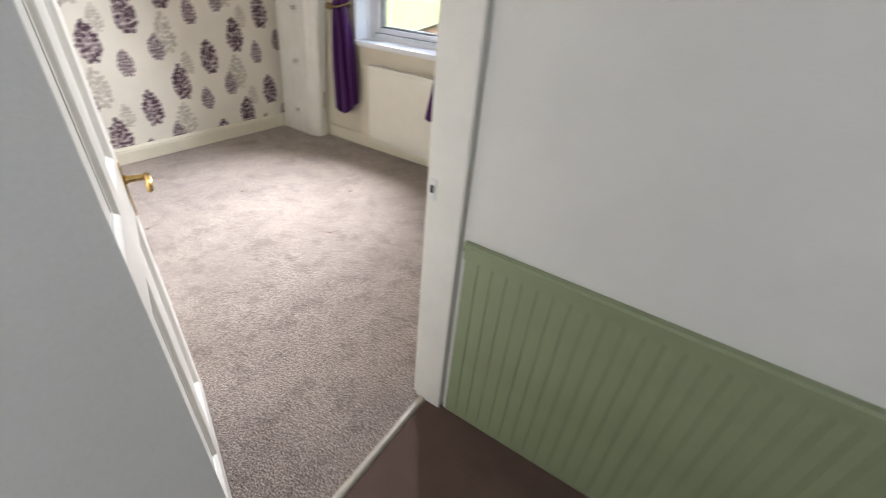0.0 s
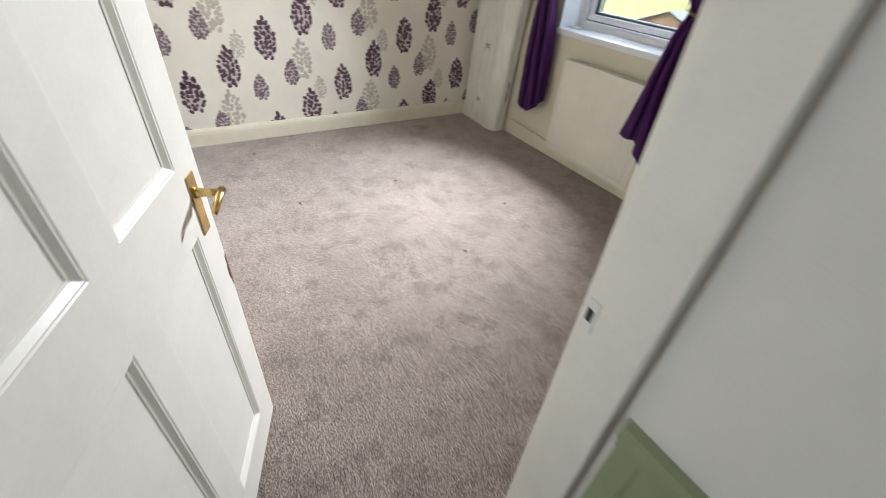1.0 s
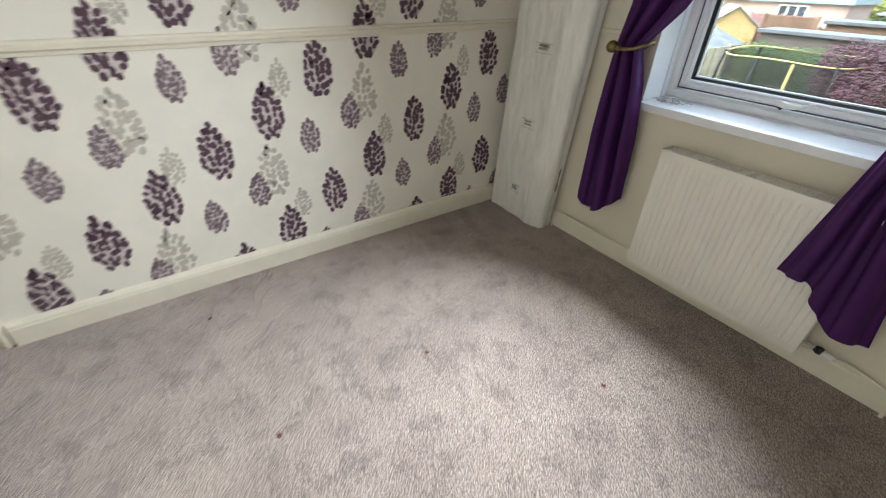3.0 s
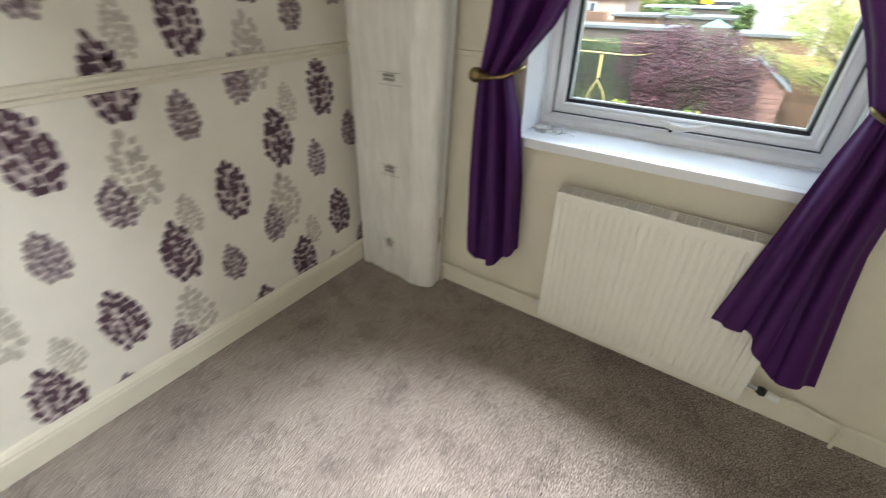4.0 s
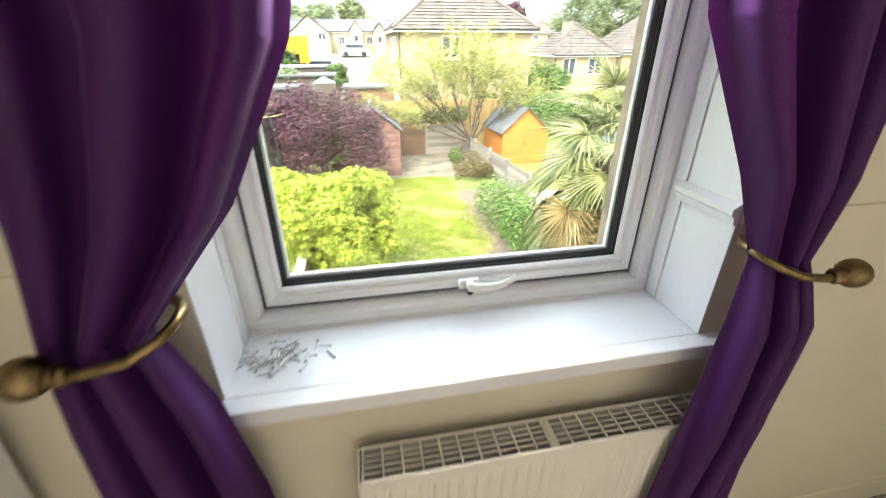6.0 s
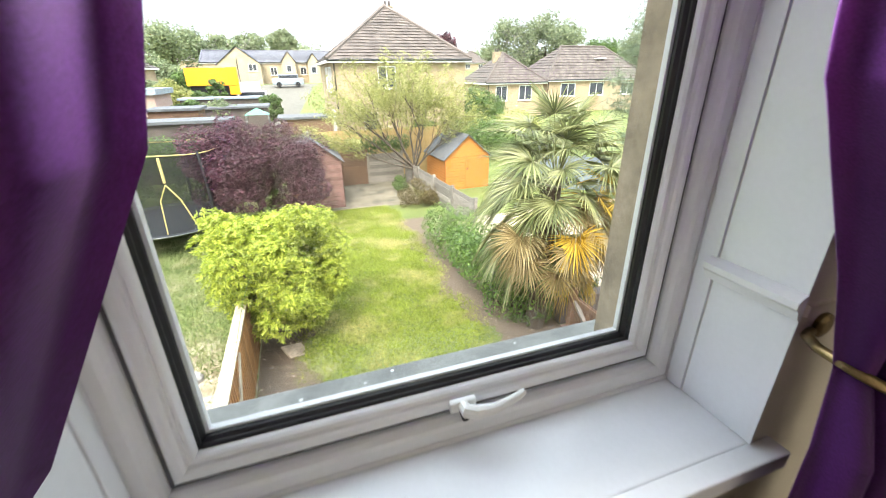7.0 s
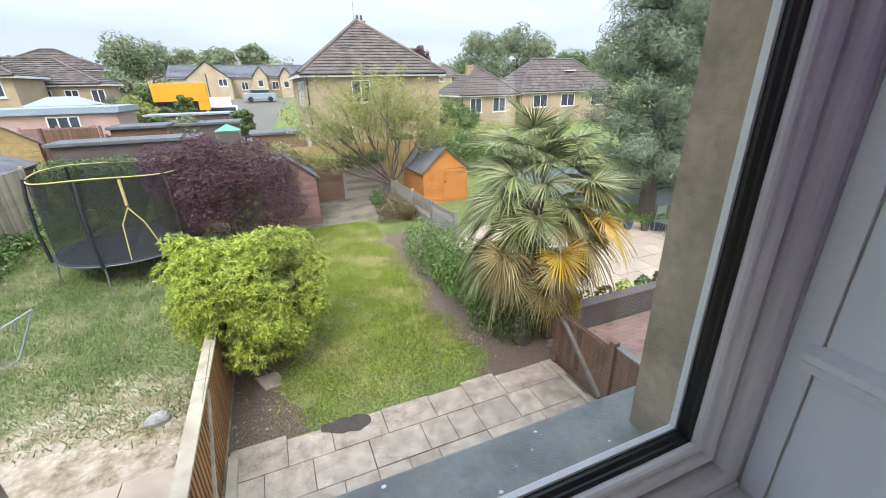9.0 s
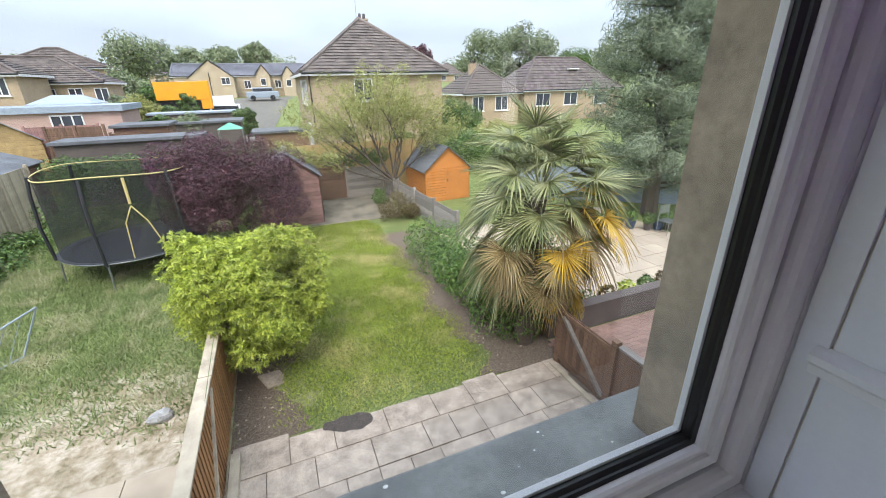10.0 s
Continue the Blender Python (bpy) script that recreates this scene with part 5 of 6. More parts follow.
def panel_fence(name, a, b, high, mat, label, width=1.8, boards=9, vertical=False):
    ob = thing(name, (a[0] + b[0]) / 2, (a[1] + b[1]) / 2, G, label, "fence")
    a, b = Vector((*a, G)), Vector((*b, G))
    d = b - a
    ang = math.atan2(d.y, d.x)
    count = max(1, round(d.length / width))
    w = d.length / count
    post = solid("post", box(bmesh.new(), -0.05, 0.05, -0.05, 0.05, 0, high + 0.08), mat)
    if vertical:
        k = int(w / 0.12)
        plank = solid("plank", box(bmesh.new(), -0.057, 0.057, -0.012, 0.012, 0, high), mat)
    else:
        plank = solid("plank", box(bmesh.new(), 0.05, w - 0.05, -0.02, 0.0, 0, high / boards * 1.04), mat)
    for i in range(count + 1):
        piece("post", post, ob, Matrix.Translation(a + d * i / count) @ Matrix.Rotation(ang, 4, "Z"))
    for i in range(count):
        for q in range(k if vertical else boards):
            m = Matrix.Translation(a + d * i / count) @ Matrix.Rotation(ang, 4, "Z")
            m = m @ (Matrix.Translation((0.06 + 0.12 * q, 0, 0)) if vertical else Matrix.Translation((0, 0.012 * (q % 2), high / boards * q)))
            piece("plank", plank, ob, m)
    return ob


panel_fence("back_fence", (-1.4, 20.9), (0.15, 20.9), 1.45, OLD_WOOD, "weathered brown lap-panel back fence", 1.5)
back_gate = panel_fence("back_gate", (0.2, 20.88), (1.75, 20.88), 1.3, GREY_WOOD, "silvered slatted back gate", 1.55, 8)
panel_fence("boundary_fence", (-2.2, 22.2), (4.2, 22.2), 2.2, YELLOW_WOOD, "honey-coloured boarded fence behind the garden", 1.8, 9, True)
panel_fence("low_fence", (1.85, 20.6), (2.3, 13.8), 0.95, GREY_WOOD, "low grey wooden fence between the gardens", 1.7, 6)
panel_fence("far_fence", (7.0, 17.6), (13.6, 12.4), 1.35, BLUE_GREY, "grey painted panel fence round the next patio", 1.8, 8)
panel_fence("cane_fence", (-11.0, 15.0), (-11.0, 22.5), 2.1, REED, "pale split-cane screen fence", 1.9, 9, True)
panel_fence("red_fence", (-13.0, 28.2), (-10.2, 28.2), 3.1, RED_WOOD, "dark red close-boarded fence", 1.7, 9, True)
panel_fence("lattice_fence", (-11.5, 26.2), (-9.4, 26.2), 3.15, OLD_WOOD, "tall dark brown panel fence", 1.0, 9, True)
panel_fence("lattice_fence", (-9.35, 26.6), (-6.9, 26.6), 2.75, OLD_WOOD, "lower dark brown panel fence", 1.2, 9)


# ---- sheds ----
def shed(name, m, wide, deep, eave, ridge, mat, roof_mat, label, door=True):
    """A small shed; its gable front faces local -y."""
    at = m.translation
    ob = thing(name, at.x, at.y, at.z, label, "shed")
    rows = 12
    bh = eave / rows
    w = wide / 2

    def put(nm, bm, mt):
        bmesh.ops.transform(bm, verts=bm.verts, matrix=m)
        return part(nm, bm, mt, ob)
    for k in range(rows):
        bm = bmesh.new()
        for sx, sy, tx, ty in ((-w, 0, w, 0), (-w, 0, -w, deep), (w, 0, w, deep), (-w, deep, w, deep)):
            box(bm, min(sx, tx) - 0.012, max(sx, tx) + 0.012, min(sy, ty) - 0.012, max(sy, ty) + 0.012, bh * k, bh * (k + 1) - 0.012)
        put("cladding_board", bm, mat)
    bm = bmesh.new()
    for y in (0.0, deep):
        f = [bm.verts.new(v) for v in ((-w, y, eave), (w, y, eave), (0, y, ridge))]
        g = [bm.verts.new((v.co.x, y + (0.02 if y == 0 else -0.02), v.co.z)) for v in f]
        bm.faces.new(f)
        bm.faces.new(g)
        for q in range(3):
            bm.faces.new((f[q], f[(q + 1) % 3], g[(q + 1) % 3], g[q]))
    put("gable", bm, mat)
    for s in (-1, 1):
        bm = bmesh.new()
        o, i, t = s * (w + 0.12), 0.0, 0.035
        drop = (ridge - eave) * 0.12 / w
        v = [bm.verts.new(p) for p in ((o, -0.12, eave - drop), (o, deep + 0.12, eave - drop), (i, deep + 0.12, ridge), (i, -0.12, ridge), (o, -0.12, eave - drop + t), (o, deep + 0.12, eave - drop + t), (i, deep + 0.12, ridge + t), (i, -0.12, ridge + t))]
        for q in ((0, 1, 2, 3), (4, 5, 6, 7), (0, 1, 5, 4), (2, 3, 7, 6), (0, 3, 7, 4), (1, 2, 6, 5)):
            bm.faces.new([v[z] for z in q])
        put("roof_side", bm, roof_mat)
    if door:
        dr_ = put("door", boxes((-0.1, w - 0.12, -0.03, -0.013, 0.06, eave - 0.08)), mat)
        bm = boxes((-0.05, 0.0, -0.045, -0.03, 0.8, 0.9))
        bmesh.ops.transform(bm, verts=bm.verts, matrix=m)
        part("latch", bm, BLACK, dr_)
    return ob


shed("orange_shed", pose(3.98, 18.5, G, 0, 0, 3), 2.0, 2.2, 1.36, 2.22, ORANGE_WOOD, FELT, "bright orange stained timber garden shed with felt roof")
shed("red_shed", pose(-2.2, 17.7, G, 0, 0, 0), 1.9, 2.4, 1.75, 2.5, RED_WOOD, FELT, "faded red clapboard shed with dark felt roof", False)
shed("yellow_shed", pose(-13.2, 27.0, G, 0, 0, 35), 2.2, 2.6, 2.6, 3.4, YELLOW_WOOD, BLUE_GREY, "yellow timber shed with a grey roof", False)
shed("dark_shed", pose(-12.75, 19.6, G, 0, 0, 0), 3.0, 4.6, 2.05, 2.6, OLD_WOOD, FELT, "dark felt-roofed shed behind the cane screen", False)

# ---- trampoline ----
TX, TY, TR = -6.45, 16.1, 1.68
tramp = thing("trampoline", TX, TY, G, "round black trampoline with safety net and yellow trim", "trampoline")


def hoop(bm, z, radius, thick, sides=6, n=48, wobble=0.0):
    tube(bm, [(TX + radius * math.cos(a), TY + radius * math.sin(a), z + wobble * math.sin(3 * a)) for a in (2 * math.pi * k / n for k in range(n + 1))], thick, sides, False)
    return bm


def disc(z, radius, n=48):
    bm = bmesh.new()
    for h in (z, z - 0.012):
        bm.faces.new([bm.verts.new((TX + radius * math.cos(2 * math.pi * k / n), TY + radius * math.sin(2 * math.pi * k / n), h)) for k in range(n)])
    return bm


part("jumping_mat", disc(-2.19, TR - 0.2), MAT_BLACK, tramp)
part("rim", hoop(bmesh.new(), -2.2, TR, 0.03), DARK_METAL, tramp, "galvanised steel rim")
pad = bmesh.new()
inner = [(TX + (TR - 0.26) * math.cos(2 * math.pi * k / 48), TY + (TR - 0.26) * math.sin(2 * math.pi * k / 48), -2.16) for k in range(48)]
outer = [(TX + (TR + 0.05) * math.cos(2 * math.pi * k / 48), TY + (TR + 0.05) * math.sin(2 * math.pi * k / 48), -2.175) for k in range(48)]
vi, vo = [pad.verts.new(p) for p in inner], [pad.verts.new(p) for p in outer]
for k in range(48):
    pad.faces.new((vi[k], vi[(k + 1) % 48], vo[(k + 1) % 48], vo[k]))
part("spring_pad", pad, MAT_BLACK, tramp, "black padded edge")
for k in range(6):
    a = 2 * math.pi * (k + 0.35) / 6
    bm = bmesh.new()
    tube(bm, [(TX + TR * math.cos(a) * q, TY + TR * math.sin(a) * q, z) for q, z in ((1.0, -2.2), (1.02, -2.6), (1.03, G))], 0.022, 6)
    part("leg", bm, DARK_METAL, tramp)
    bm = bmesh.new()
    tube(bm, [(TX + TR * math.cos(a) * q, TY + TR * math.sin(a) * q, z) for q, z in ((1.04, -2.25), (1.07, -1.4), (1.04, -0.6), (1.0, -0.15))], 0.04, 7)
    part("net_pole", bm, MAT_BLACK, tramp, "black foam-sleeved pole")
nv = [(TX + TR * 0.98 * math.cos(2 * math.pi * k / 48), TY + TR * 0.98 * math.sin(2 * math.pi * k / 48), z) for z in (-2.16, -0.17) for k in range(48)]
raw("net", nv, [(k, (k + 1) % 48, 48 + (k + 1) % 48, 48 + k) for k in range(48)], NET, tramp, "fine black safety netting")
part("top_hoop", hoop(bmesh.new(), -0.16, TR * 0.99, 0.016, wobble=0.05), YELLOW, tramp, "yellow sleeved top hoop")
a = -1.24
fx, fy = TX + TR * math.cos(a), TY + TR * math.sin(a) - 0.02
bm = bmesh.new()
tube(bm, [(fx, fy, -0.18), (fx, fy, -0.8)], 0.035, 6)
tube(bm, [(fx, fy, -0.85), (fx - 0.2, fy, -1.25), (fx - 0.25, fy, -2.15)], 0.016, 6)
tube(bm, [(fx, fy, -0.85), (fx + 0.25, fy, -1.25), (fx + 0.5, fy + 0.1, -2.15)], 0.016, 6)
part("door_trim", bm, YELLOW, tramp, "yellow edging of the net's opening")

# ---- the next patio: wall, pots, furniture ----
setting("retaining_wall", boxes((1.75, 6.6, 8.35, 8.55, G, G + 0.5), (1.7, 6.65, 8.33, 8.57, G + 0.5, G + 0.54)), RENDER_GREY, "low dark grey rendered garden wall", "wall")
r = random.Random(5)
bm = bmesh.new()
tube(bm, [(0, 0, 0), (0, 0, 0.02), (0, 0, 0.28), (0, 0, 0.3), (0, 0, 0.27)], [0.12, 0.125, 0.17, 0.18, 0.15], 14)
pot_mesh, pot_dark = solid("pot", bm, POT), None
bm = bmesh.new()
tube(bm, [(0, 0, 0), (0, 0, 0.02), (0, 0, 0.24), (0, 0, 0.26), (0, 0, 0.23)], [0.1, 0.105, 0.14, 0.15, 0.13], 14)
pot_dark = solid("pot", bm, TERRACOTTA)
for k in range(11):
    x, y = 6.3 + 0.34 * k, 13.4 - 0.2 * k + r.uniform(-0.1, 0.1)
    ob = thing("plant_pot", x, y, G, "glazed blue plant pot with foliage" if k % 2 else "dark plastic plant pot with foliage", "plant pot", "pots along the patio edge")
    piece("pot", pot_mesh if k % 2 else pot_dark, ob, Matrix.Translation((x, y, G + 0.03)))
    leaf_cloud("foliage", [(x, y, G + 0.42, 0.2, 0.18)], 160, 0.1, HEDGE, ob, 300 + k)
for k in range(6):
    x = 2.4 + 0.55 * k
    ob = thing("plant_pot", x, 8.75, G, "small potted plant beside the grey wall", "plant pot", "pots behind the grey wall")
    piece("pot", pot_dark, ob, Matrix.Translation((x, 8.75, G + 0.03)) @ Matrix.Scale(0.9, 4))
    leaf_cloud("foliage", [(x, 8.75, G + 0.4, 0.18, 0.2)], 140, 0.12, (LIME, HEDGE, RUSSET)[k % 3], ob, 340 + k)
chair = thing("garden_chair", 8.6, 11.6, G, "thin dark metal garden chair", "chair")
for x, y in ((-0.2, -0.2), (0.2, -0.2), (-0.2, 0.2), (0.2, 0.2)):
    bm = bmesh.new()
    tube(bm, [(8.6 + x, 11.6 + y, G), (8.6 + x, 11.6 + y, G + (0.45 if y < 0 else 0.95))], 0.013, 6)
    part("leg", bm, DARK_METAL, chair)
part("seat", boxes((8.38, 8.82, 11.38, 11.82, G + 0.44, G + 0.46)), DARK_METAL, chair)
part("backrest", boxes((8.39, 8.81, 11.79, 11.81, G + 0.65, G + 0.92)), DARK_METAL, chair)
# clothes airer lying on the grass, stone, board and loose bits
airer = thing("clothes_airer", -7.9, 11.3, G, "blue-grey folding clothes airer tipped over on the grass", "clothes airer")
hi, hj, lo, lj = Vector((-7.1, 12.0, -2.0)), Vector((-8.5, 10.2, -2.45)), Vector((-7.5, 11.85, G + 0.012)), Vector((-8.75, 10.1, G + 0.012))
for a, b, nm in ((hi, hj, "top_rail"), (lo, lj, "bottom_rail"), (hi, lo, "leg"), (hj, lj, "leg")):
    bm = bmesh.new()
    tube(bm, [tuple(a), tuple(a.lerp(b, 0.5)), tuple(b)], 0.017, 7)
    part(nm, bm, BLUE_GREY, airer)
for k in range(1, 9):
    bm = bmesh.new()
    tube(bm, [tuple(hi.lerp(hj, k / 9)), tuple(lo.lerp(lj, k / 9))], 0.005, 5)
    part("wire", bm, BLUE_GREY, airer)
bm = ball(bmesh.new(), (-4.77, 9.0, G + 0.04), 0.17, (1.1, 0.8, 0.55), 10, 7)
for v in bm.verts:
    v.co += Vector((0, 0, 0.06)) * noise.noise(v.co * 6)
tagged(part("boulder", bm, plain("grey_boulder", (0.4, 0.4, 0.39), 0.85, 0.25, 9, 60, 0.006)), "pale grey boulder on worn grass", "stone")
bm = boxes((-3.35, -2.95, 9.05, 9.4, G + 0.02, G + 0.05))
bmesh.ops.rotate(bm, cent=(-3.15, 9.2, G + 0.03), matrix=Matrix.Rotation(0.35, 3, "Y") @ Matrix.Rotation(0.5, 3, "Z"), verts=bm.verts)
tagged(part("broken_slab", bm, SLAB), "broken paving slab leaning under the shrub", "slab")

bm = ball(bmesh.new(), (-2.2, 7.74, G + 0.040), 0.27, (1.3, 0.55, 0.02), 40, 6)
for v in bm.verts:
    v.co.x += 0.12 * noise.noise(v.co * 4)
    v.co.y += 0.16 * noise.noise(v.co * 5 + Vector((3, 1, 0)))
setting("soil_patch", bm, plain("damp_soil", (0.075, 0.058, 0.047), 0.7, 0.3, 14, 70, 0.006), "dark damp soil in a gap of the terrace edge", "soil")

r = random.Random(17)
speck = plain("white_specks", (0.75, 0.75, 0.72), 0.7)
for k in range(16):
    s = r.uniform(0.0015, 0.0045)
    bm = ball(bmesh.new(), (r.uniform(-2.8, -1.92), r.uniform(3.43, 3.58), 0.9555), s, (1.3, 1, 0.12), 8, 4)
    tagged(part("dropping", bm, speck), "small white splash on the stone sill", "splash", "white splashes on the sill")
for k in range(60):
    x, y, s = r.uniform(-3.7, -2.9), r.uniform(7.95, 9.6), r.uniform(0.006, 0.022)
    if k > 34:
        x, y = r.uniform(0.4, 1.4), r.uniform(7.9, 9.4)
    bm = ball(bmesh.new(), (x, y, G + 0.008 + s * 0.3), s, (1.2, 0.9, 0.6), 6, 4)
    tagged(part("pebble", bm, SLAB if k % 3 else PATIO), "small pale stone lying on bare soil", "stone", "stones on the soil")



# ---- houses ----
def window_unit(house, x0, x1, z0, z1, y, face="y", split=2):
    """A window in a wall that faces -y (face 'y') or -x (face 'x'); y is the wall's place."""
    def flip(bm):
        if face == "x":
            for v in bm.verts:
                v.co.x, v.co.y = v.co.y, v.co.x
        return bm
    bm = bmesh.new()
    f = 0.07
    for a, b, c, d in ((x0, x1, z0, z0 + f), (x0, x1, z1 - f, z1), (x0, x0 + f, z0 + f, z1 - f), (x1 - f, x1, z0 + f, z1 - f)):
        box(bm, a, b, y - 0.05, y + 0.02, c, d)
    for k in range(1, split):
        x = x0 + (x1 - x0) * k / split
        box(bm, x - f / 2, x + f / 2, y - 0.045, y + 0.02, z0 + f, z1 - f)
    w = part("window", flip(bm), PAINTED, house, "white-framed window")
    part("pane", flip(boxes((x0 + f, x1 - f, y - 0.012, y + 0.015, z0 + f, z1 - f))), DARK_PANE, w)
    part("sill", flip(boxes((x0 - 0.08, x1 + 0.08, y - 0.11, y - 0.0, z0 - 0.08, z0 - 0.005))), PAINTED, w)


def roof_plane(a, b, c, d, rows, lift, mat, house, name="roof_slope"):
    """A slope of overlapping courses from the eave a-b up to the ridge c-d (above b and a)."""
    a, b, c, d = (Vector(v) for v in (a, b, c, d))
    n = (b - a).cross(d - a).normalized()
    n = n if n.z > 0 else -n
    verts, faces = [], []
    for k in range(rows):
        t0, t1 = k / rows, (k + 1.08) / rows
        l0, r0, l1, r1 = a.lerp(d, t0), b.lerp(c, t0), a.lerp(d, min(1, t1)), b.lerp(c, min(1, t1))
        cols = max(1, int((r0 - l0).length / 0.45))
        for q in range(cols):
            u0, u1 = q / cols, (q + 0.94) / cols
            base = len(verts)
            up = n * (lift + 0.012 * ((q * 7 + k * 3) % 3))
            for u, low, high in ((u0, l0, l1), (u1, l0, l1)):
                p0, p1 = l0.lerp(r0, u), l1.lerp(r1, u)
                verts += [tuple(p0), tuple(p0 + up), tuple(p1 + n * 0.005)]
            faces += [(base, base + 3, base + 4, base + 1), (base + 1, base + 4, base + 5, base + 2)]
    under = len(verts)
    verts += [tuple(v) for v in (a, b, c, d)]
    faces.append((under, under + 1, under + 2, under + 3) if (c - d).length > 0.01 else (under, under + 1, under + 2))
    raw(name, verts, faces, mat, house)["kind"] = "stuff"


def hip_house(name, x0, x1, y0, y1, eave, ridge, wall_mat, roof_mat, label, windows=(), rows=14, base=G, hip=None, chimney=None, over=0.35):
    house = thing(name, (x0 + x1) / 2, (y0 + y1) / 2, base, label, "house")
    part("wall", boxes((x0, x1, y0, y1, base - 0.3, eave)), wall_mat, house)
    X0, X1, Y0, Y1, e = x0 - over, x1 + over, y0 - over, y1 + over, eave + 0.02
    if (x1 - x0) <= (y1 - y0):
        h = (X1 - X0) / 2 if hip is None else hip
        p, q = ((X0 + X1) / 2, Y0 + h, ridge), ((X0 + X1) / 2, Y1 - h, ridge)
        roof_plane((X0, Y0, e), (X1, Y0, e), p, p, rows, 0.05, roof_mat, house)
        roof_plane((X1, Y0, e), (X1, Y1, e), q, p, rows, 0.05, roof_mat, house)
        roof_plane((X1, Y1, e), (X0, Y1, e), q, q, rows, 0.05, roof_mat, house)
        roof_plane((X0, Y1, e), (X0, Y0, e), p, q, rows, 0.05, roof_mat, house)
        ends = [(p, (X0, Y0, e)), (p, (X1, Y0, e)), (p, q)]
    else:
        h = (Y1 - Y0) / 2 if hip is None else hip
        p, q = (X0 + h, (Y0 + Y1) / 2, ridge), (X1 - h, (Y0 + Y1) / 2, ridge)
        roof_plane((X0, Y0, e), (X1, Y0, e), q, p, rows, 0.05, roof_mat, house)
        roof_plane((X1, Y0, e), (X1, Y1, e), q, q, rows, 0.05, roof_mat, house)
        roof_plane((X1, Y1, e), (X0, Y1, e), p, q, rows, 0.05, roof_mat, house)
        roof_plane((X0, Y1, e), (X0, Y0, e), p, p, rows, 0.05, roof_mat, house)
        ends = [(p, (X0, Y0, e)), (q, (X1, Y0, e)), (p, q)]
    for a, b in ends:
        bm = bmesh.new()
        tube(bm, [tuple(Vector(a).lerp(Vector(b), k / 8) + Vector((0, 0, 0.05))) for k in range(9)], 0.13, 6)
        part("ridge_tiles", bm, roof_mat, house)
    bm = bmesh.new()
    for a, b, c, d in ((X0, X1, Y0 - 0.02, Y0 + 0.08), (X0, X1, Y1 - 0.08, Y1 + 0.02), (X0 - 0.02, X0 + 0.08, Y0, Y1), (X1 - 0.08, X1 + 0.02, Y0, Y1)):
        box(bm, a, b, c, d, eave - 0.16, eave + 0.01)
    part("fascia", bm, PAINTED, house)
    bm = bmesh.new()
    tube(bm, [(X0, Y0 - 0.05, eave), (X1, Y0 - 0.05, eave)], 0.06, 6)
    tube(bm, [(x0 + 0.1, y0 - 0.05, eave), (x0 + 0.1, y0 - 0.05, base)], 0.04, 6)
    part("gutter", bm, BLACK, house)
    for w in windows:
        window_unit(house, *w)
    if chimney:
        x, y, z, h = chimney
        stack = part("chimney", boxes((x - 0.35, x + 0.35, y - 0.3, y + 0.3, z - 1.2, z + h), (x - 0.4, x + 0.4, y - 0.35, y + 0.35, z + h, z + h + 0.1)), wall_mat, house)
        for s in (-0.15, 0.15):
            bm = bmesh.new()
            tube(bm, [(x + s, y, z + h + 0.1), (x + s, y, z + h + 0.45)], [0.11, 0.09], 8)
            part("chimney_pot", bm, TERRACOTTA, stack)
    return house


near_house = hip_house("brick_house", 0.05, 8.9, 31.0, 41.0, 2.45, 6.0, BUFF_BRICK, TILE, "two-storey buff brick house with a hipped brown tile roof",
                       ((2.85, 4.05, 0.75, 2.1, 31.0), (1.75, 2.7, -2.1, -0.7, 31.0, "y", 1), (32.0, 34.0, 0.6, 2.1, 0.05, "x", 3), (35.0, 36.2, 0.6, 2.1, 0.05, "x", 2), (32.0, 34.0, -2.2, -0.6, 0.05, "x", 3)), 18, chimney=(4.95, 36.5, 5.95, 0.12))
bm = bmesh.new()
tube(bm, [(4.45, 36.0, 5.9), (4.45, 36.0, 7.6)], 0.02, 5)
tube(bm, [(4.2, 36.0, 7.55), (5.3, 36.0, 7.6)], 0.015, 5)
for k in range(5):
    tube(bm, [(4.4 + 0.2 * k, 35.75, 7.57), (4.4 + 0.2 * k, 36.25, 7.57)], 0.01, 4)
part("aerial", bm, DARK_METAL, near_house, "thin metal roof aerial")
hip_house("far_house", 17.2, 24.0, 45.0, 52.0, 0.6, 3.6, BUFF_BRICK, TILE, "brick house with a brown hipped roof beyond the trees", ((18.2, 19.6, -1.2, 0.3, 45.0), (21.0, 22.6, -1.2, 0.3, 45.0)), 12, G - 1.0, chimney=(19.6, 48.0, 3.0, 0.6))
sky_house = hip_house("far_house", 25.2, 39.5, 46.0, 54.0, 0.75, 4.4, BUFF_BRICK, TILE, "long brick house with a brown hipped roof and rooflight", ((27.0, 29.0, -1.0, 0.4, 46.0), (31.0, 33.0, -1.0, 0.4, 46.0), (35.6, 37.6, -1.0, 0.4, 46.0)), 12, G - 1.0)
part("rooflight", boxes((33.0, 34.4, 47.8, 48.9, 3.0, 3.12), bevel=0.02), PAINTED, sky_house, "pale rooflight")
hip_house("terrace_house", -30.0, -15.6, 50.0, 56.0, 2.4, 4.55, BUFF_BRICK, TILE, "buff brick terrace with a brown tile roof and white windows", tuple((-29.2 + 1.85 * k, -28.2 + 1.85 * k, 0.75, 1.95, 50.0, "y", 2) for k in range(8)), 12, hip=3.9)
hip_house("terrace_house", -27.5, -19.05, 44.5, 49.6, 2.95, 4.5, BUFF_BRICK, TILE, "projecting brick end of the terrace with a tiled roof", ((-20.6, -19.7, 1.5, 2.75, 44.5),), 10)
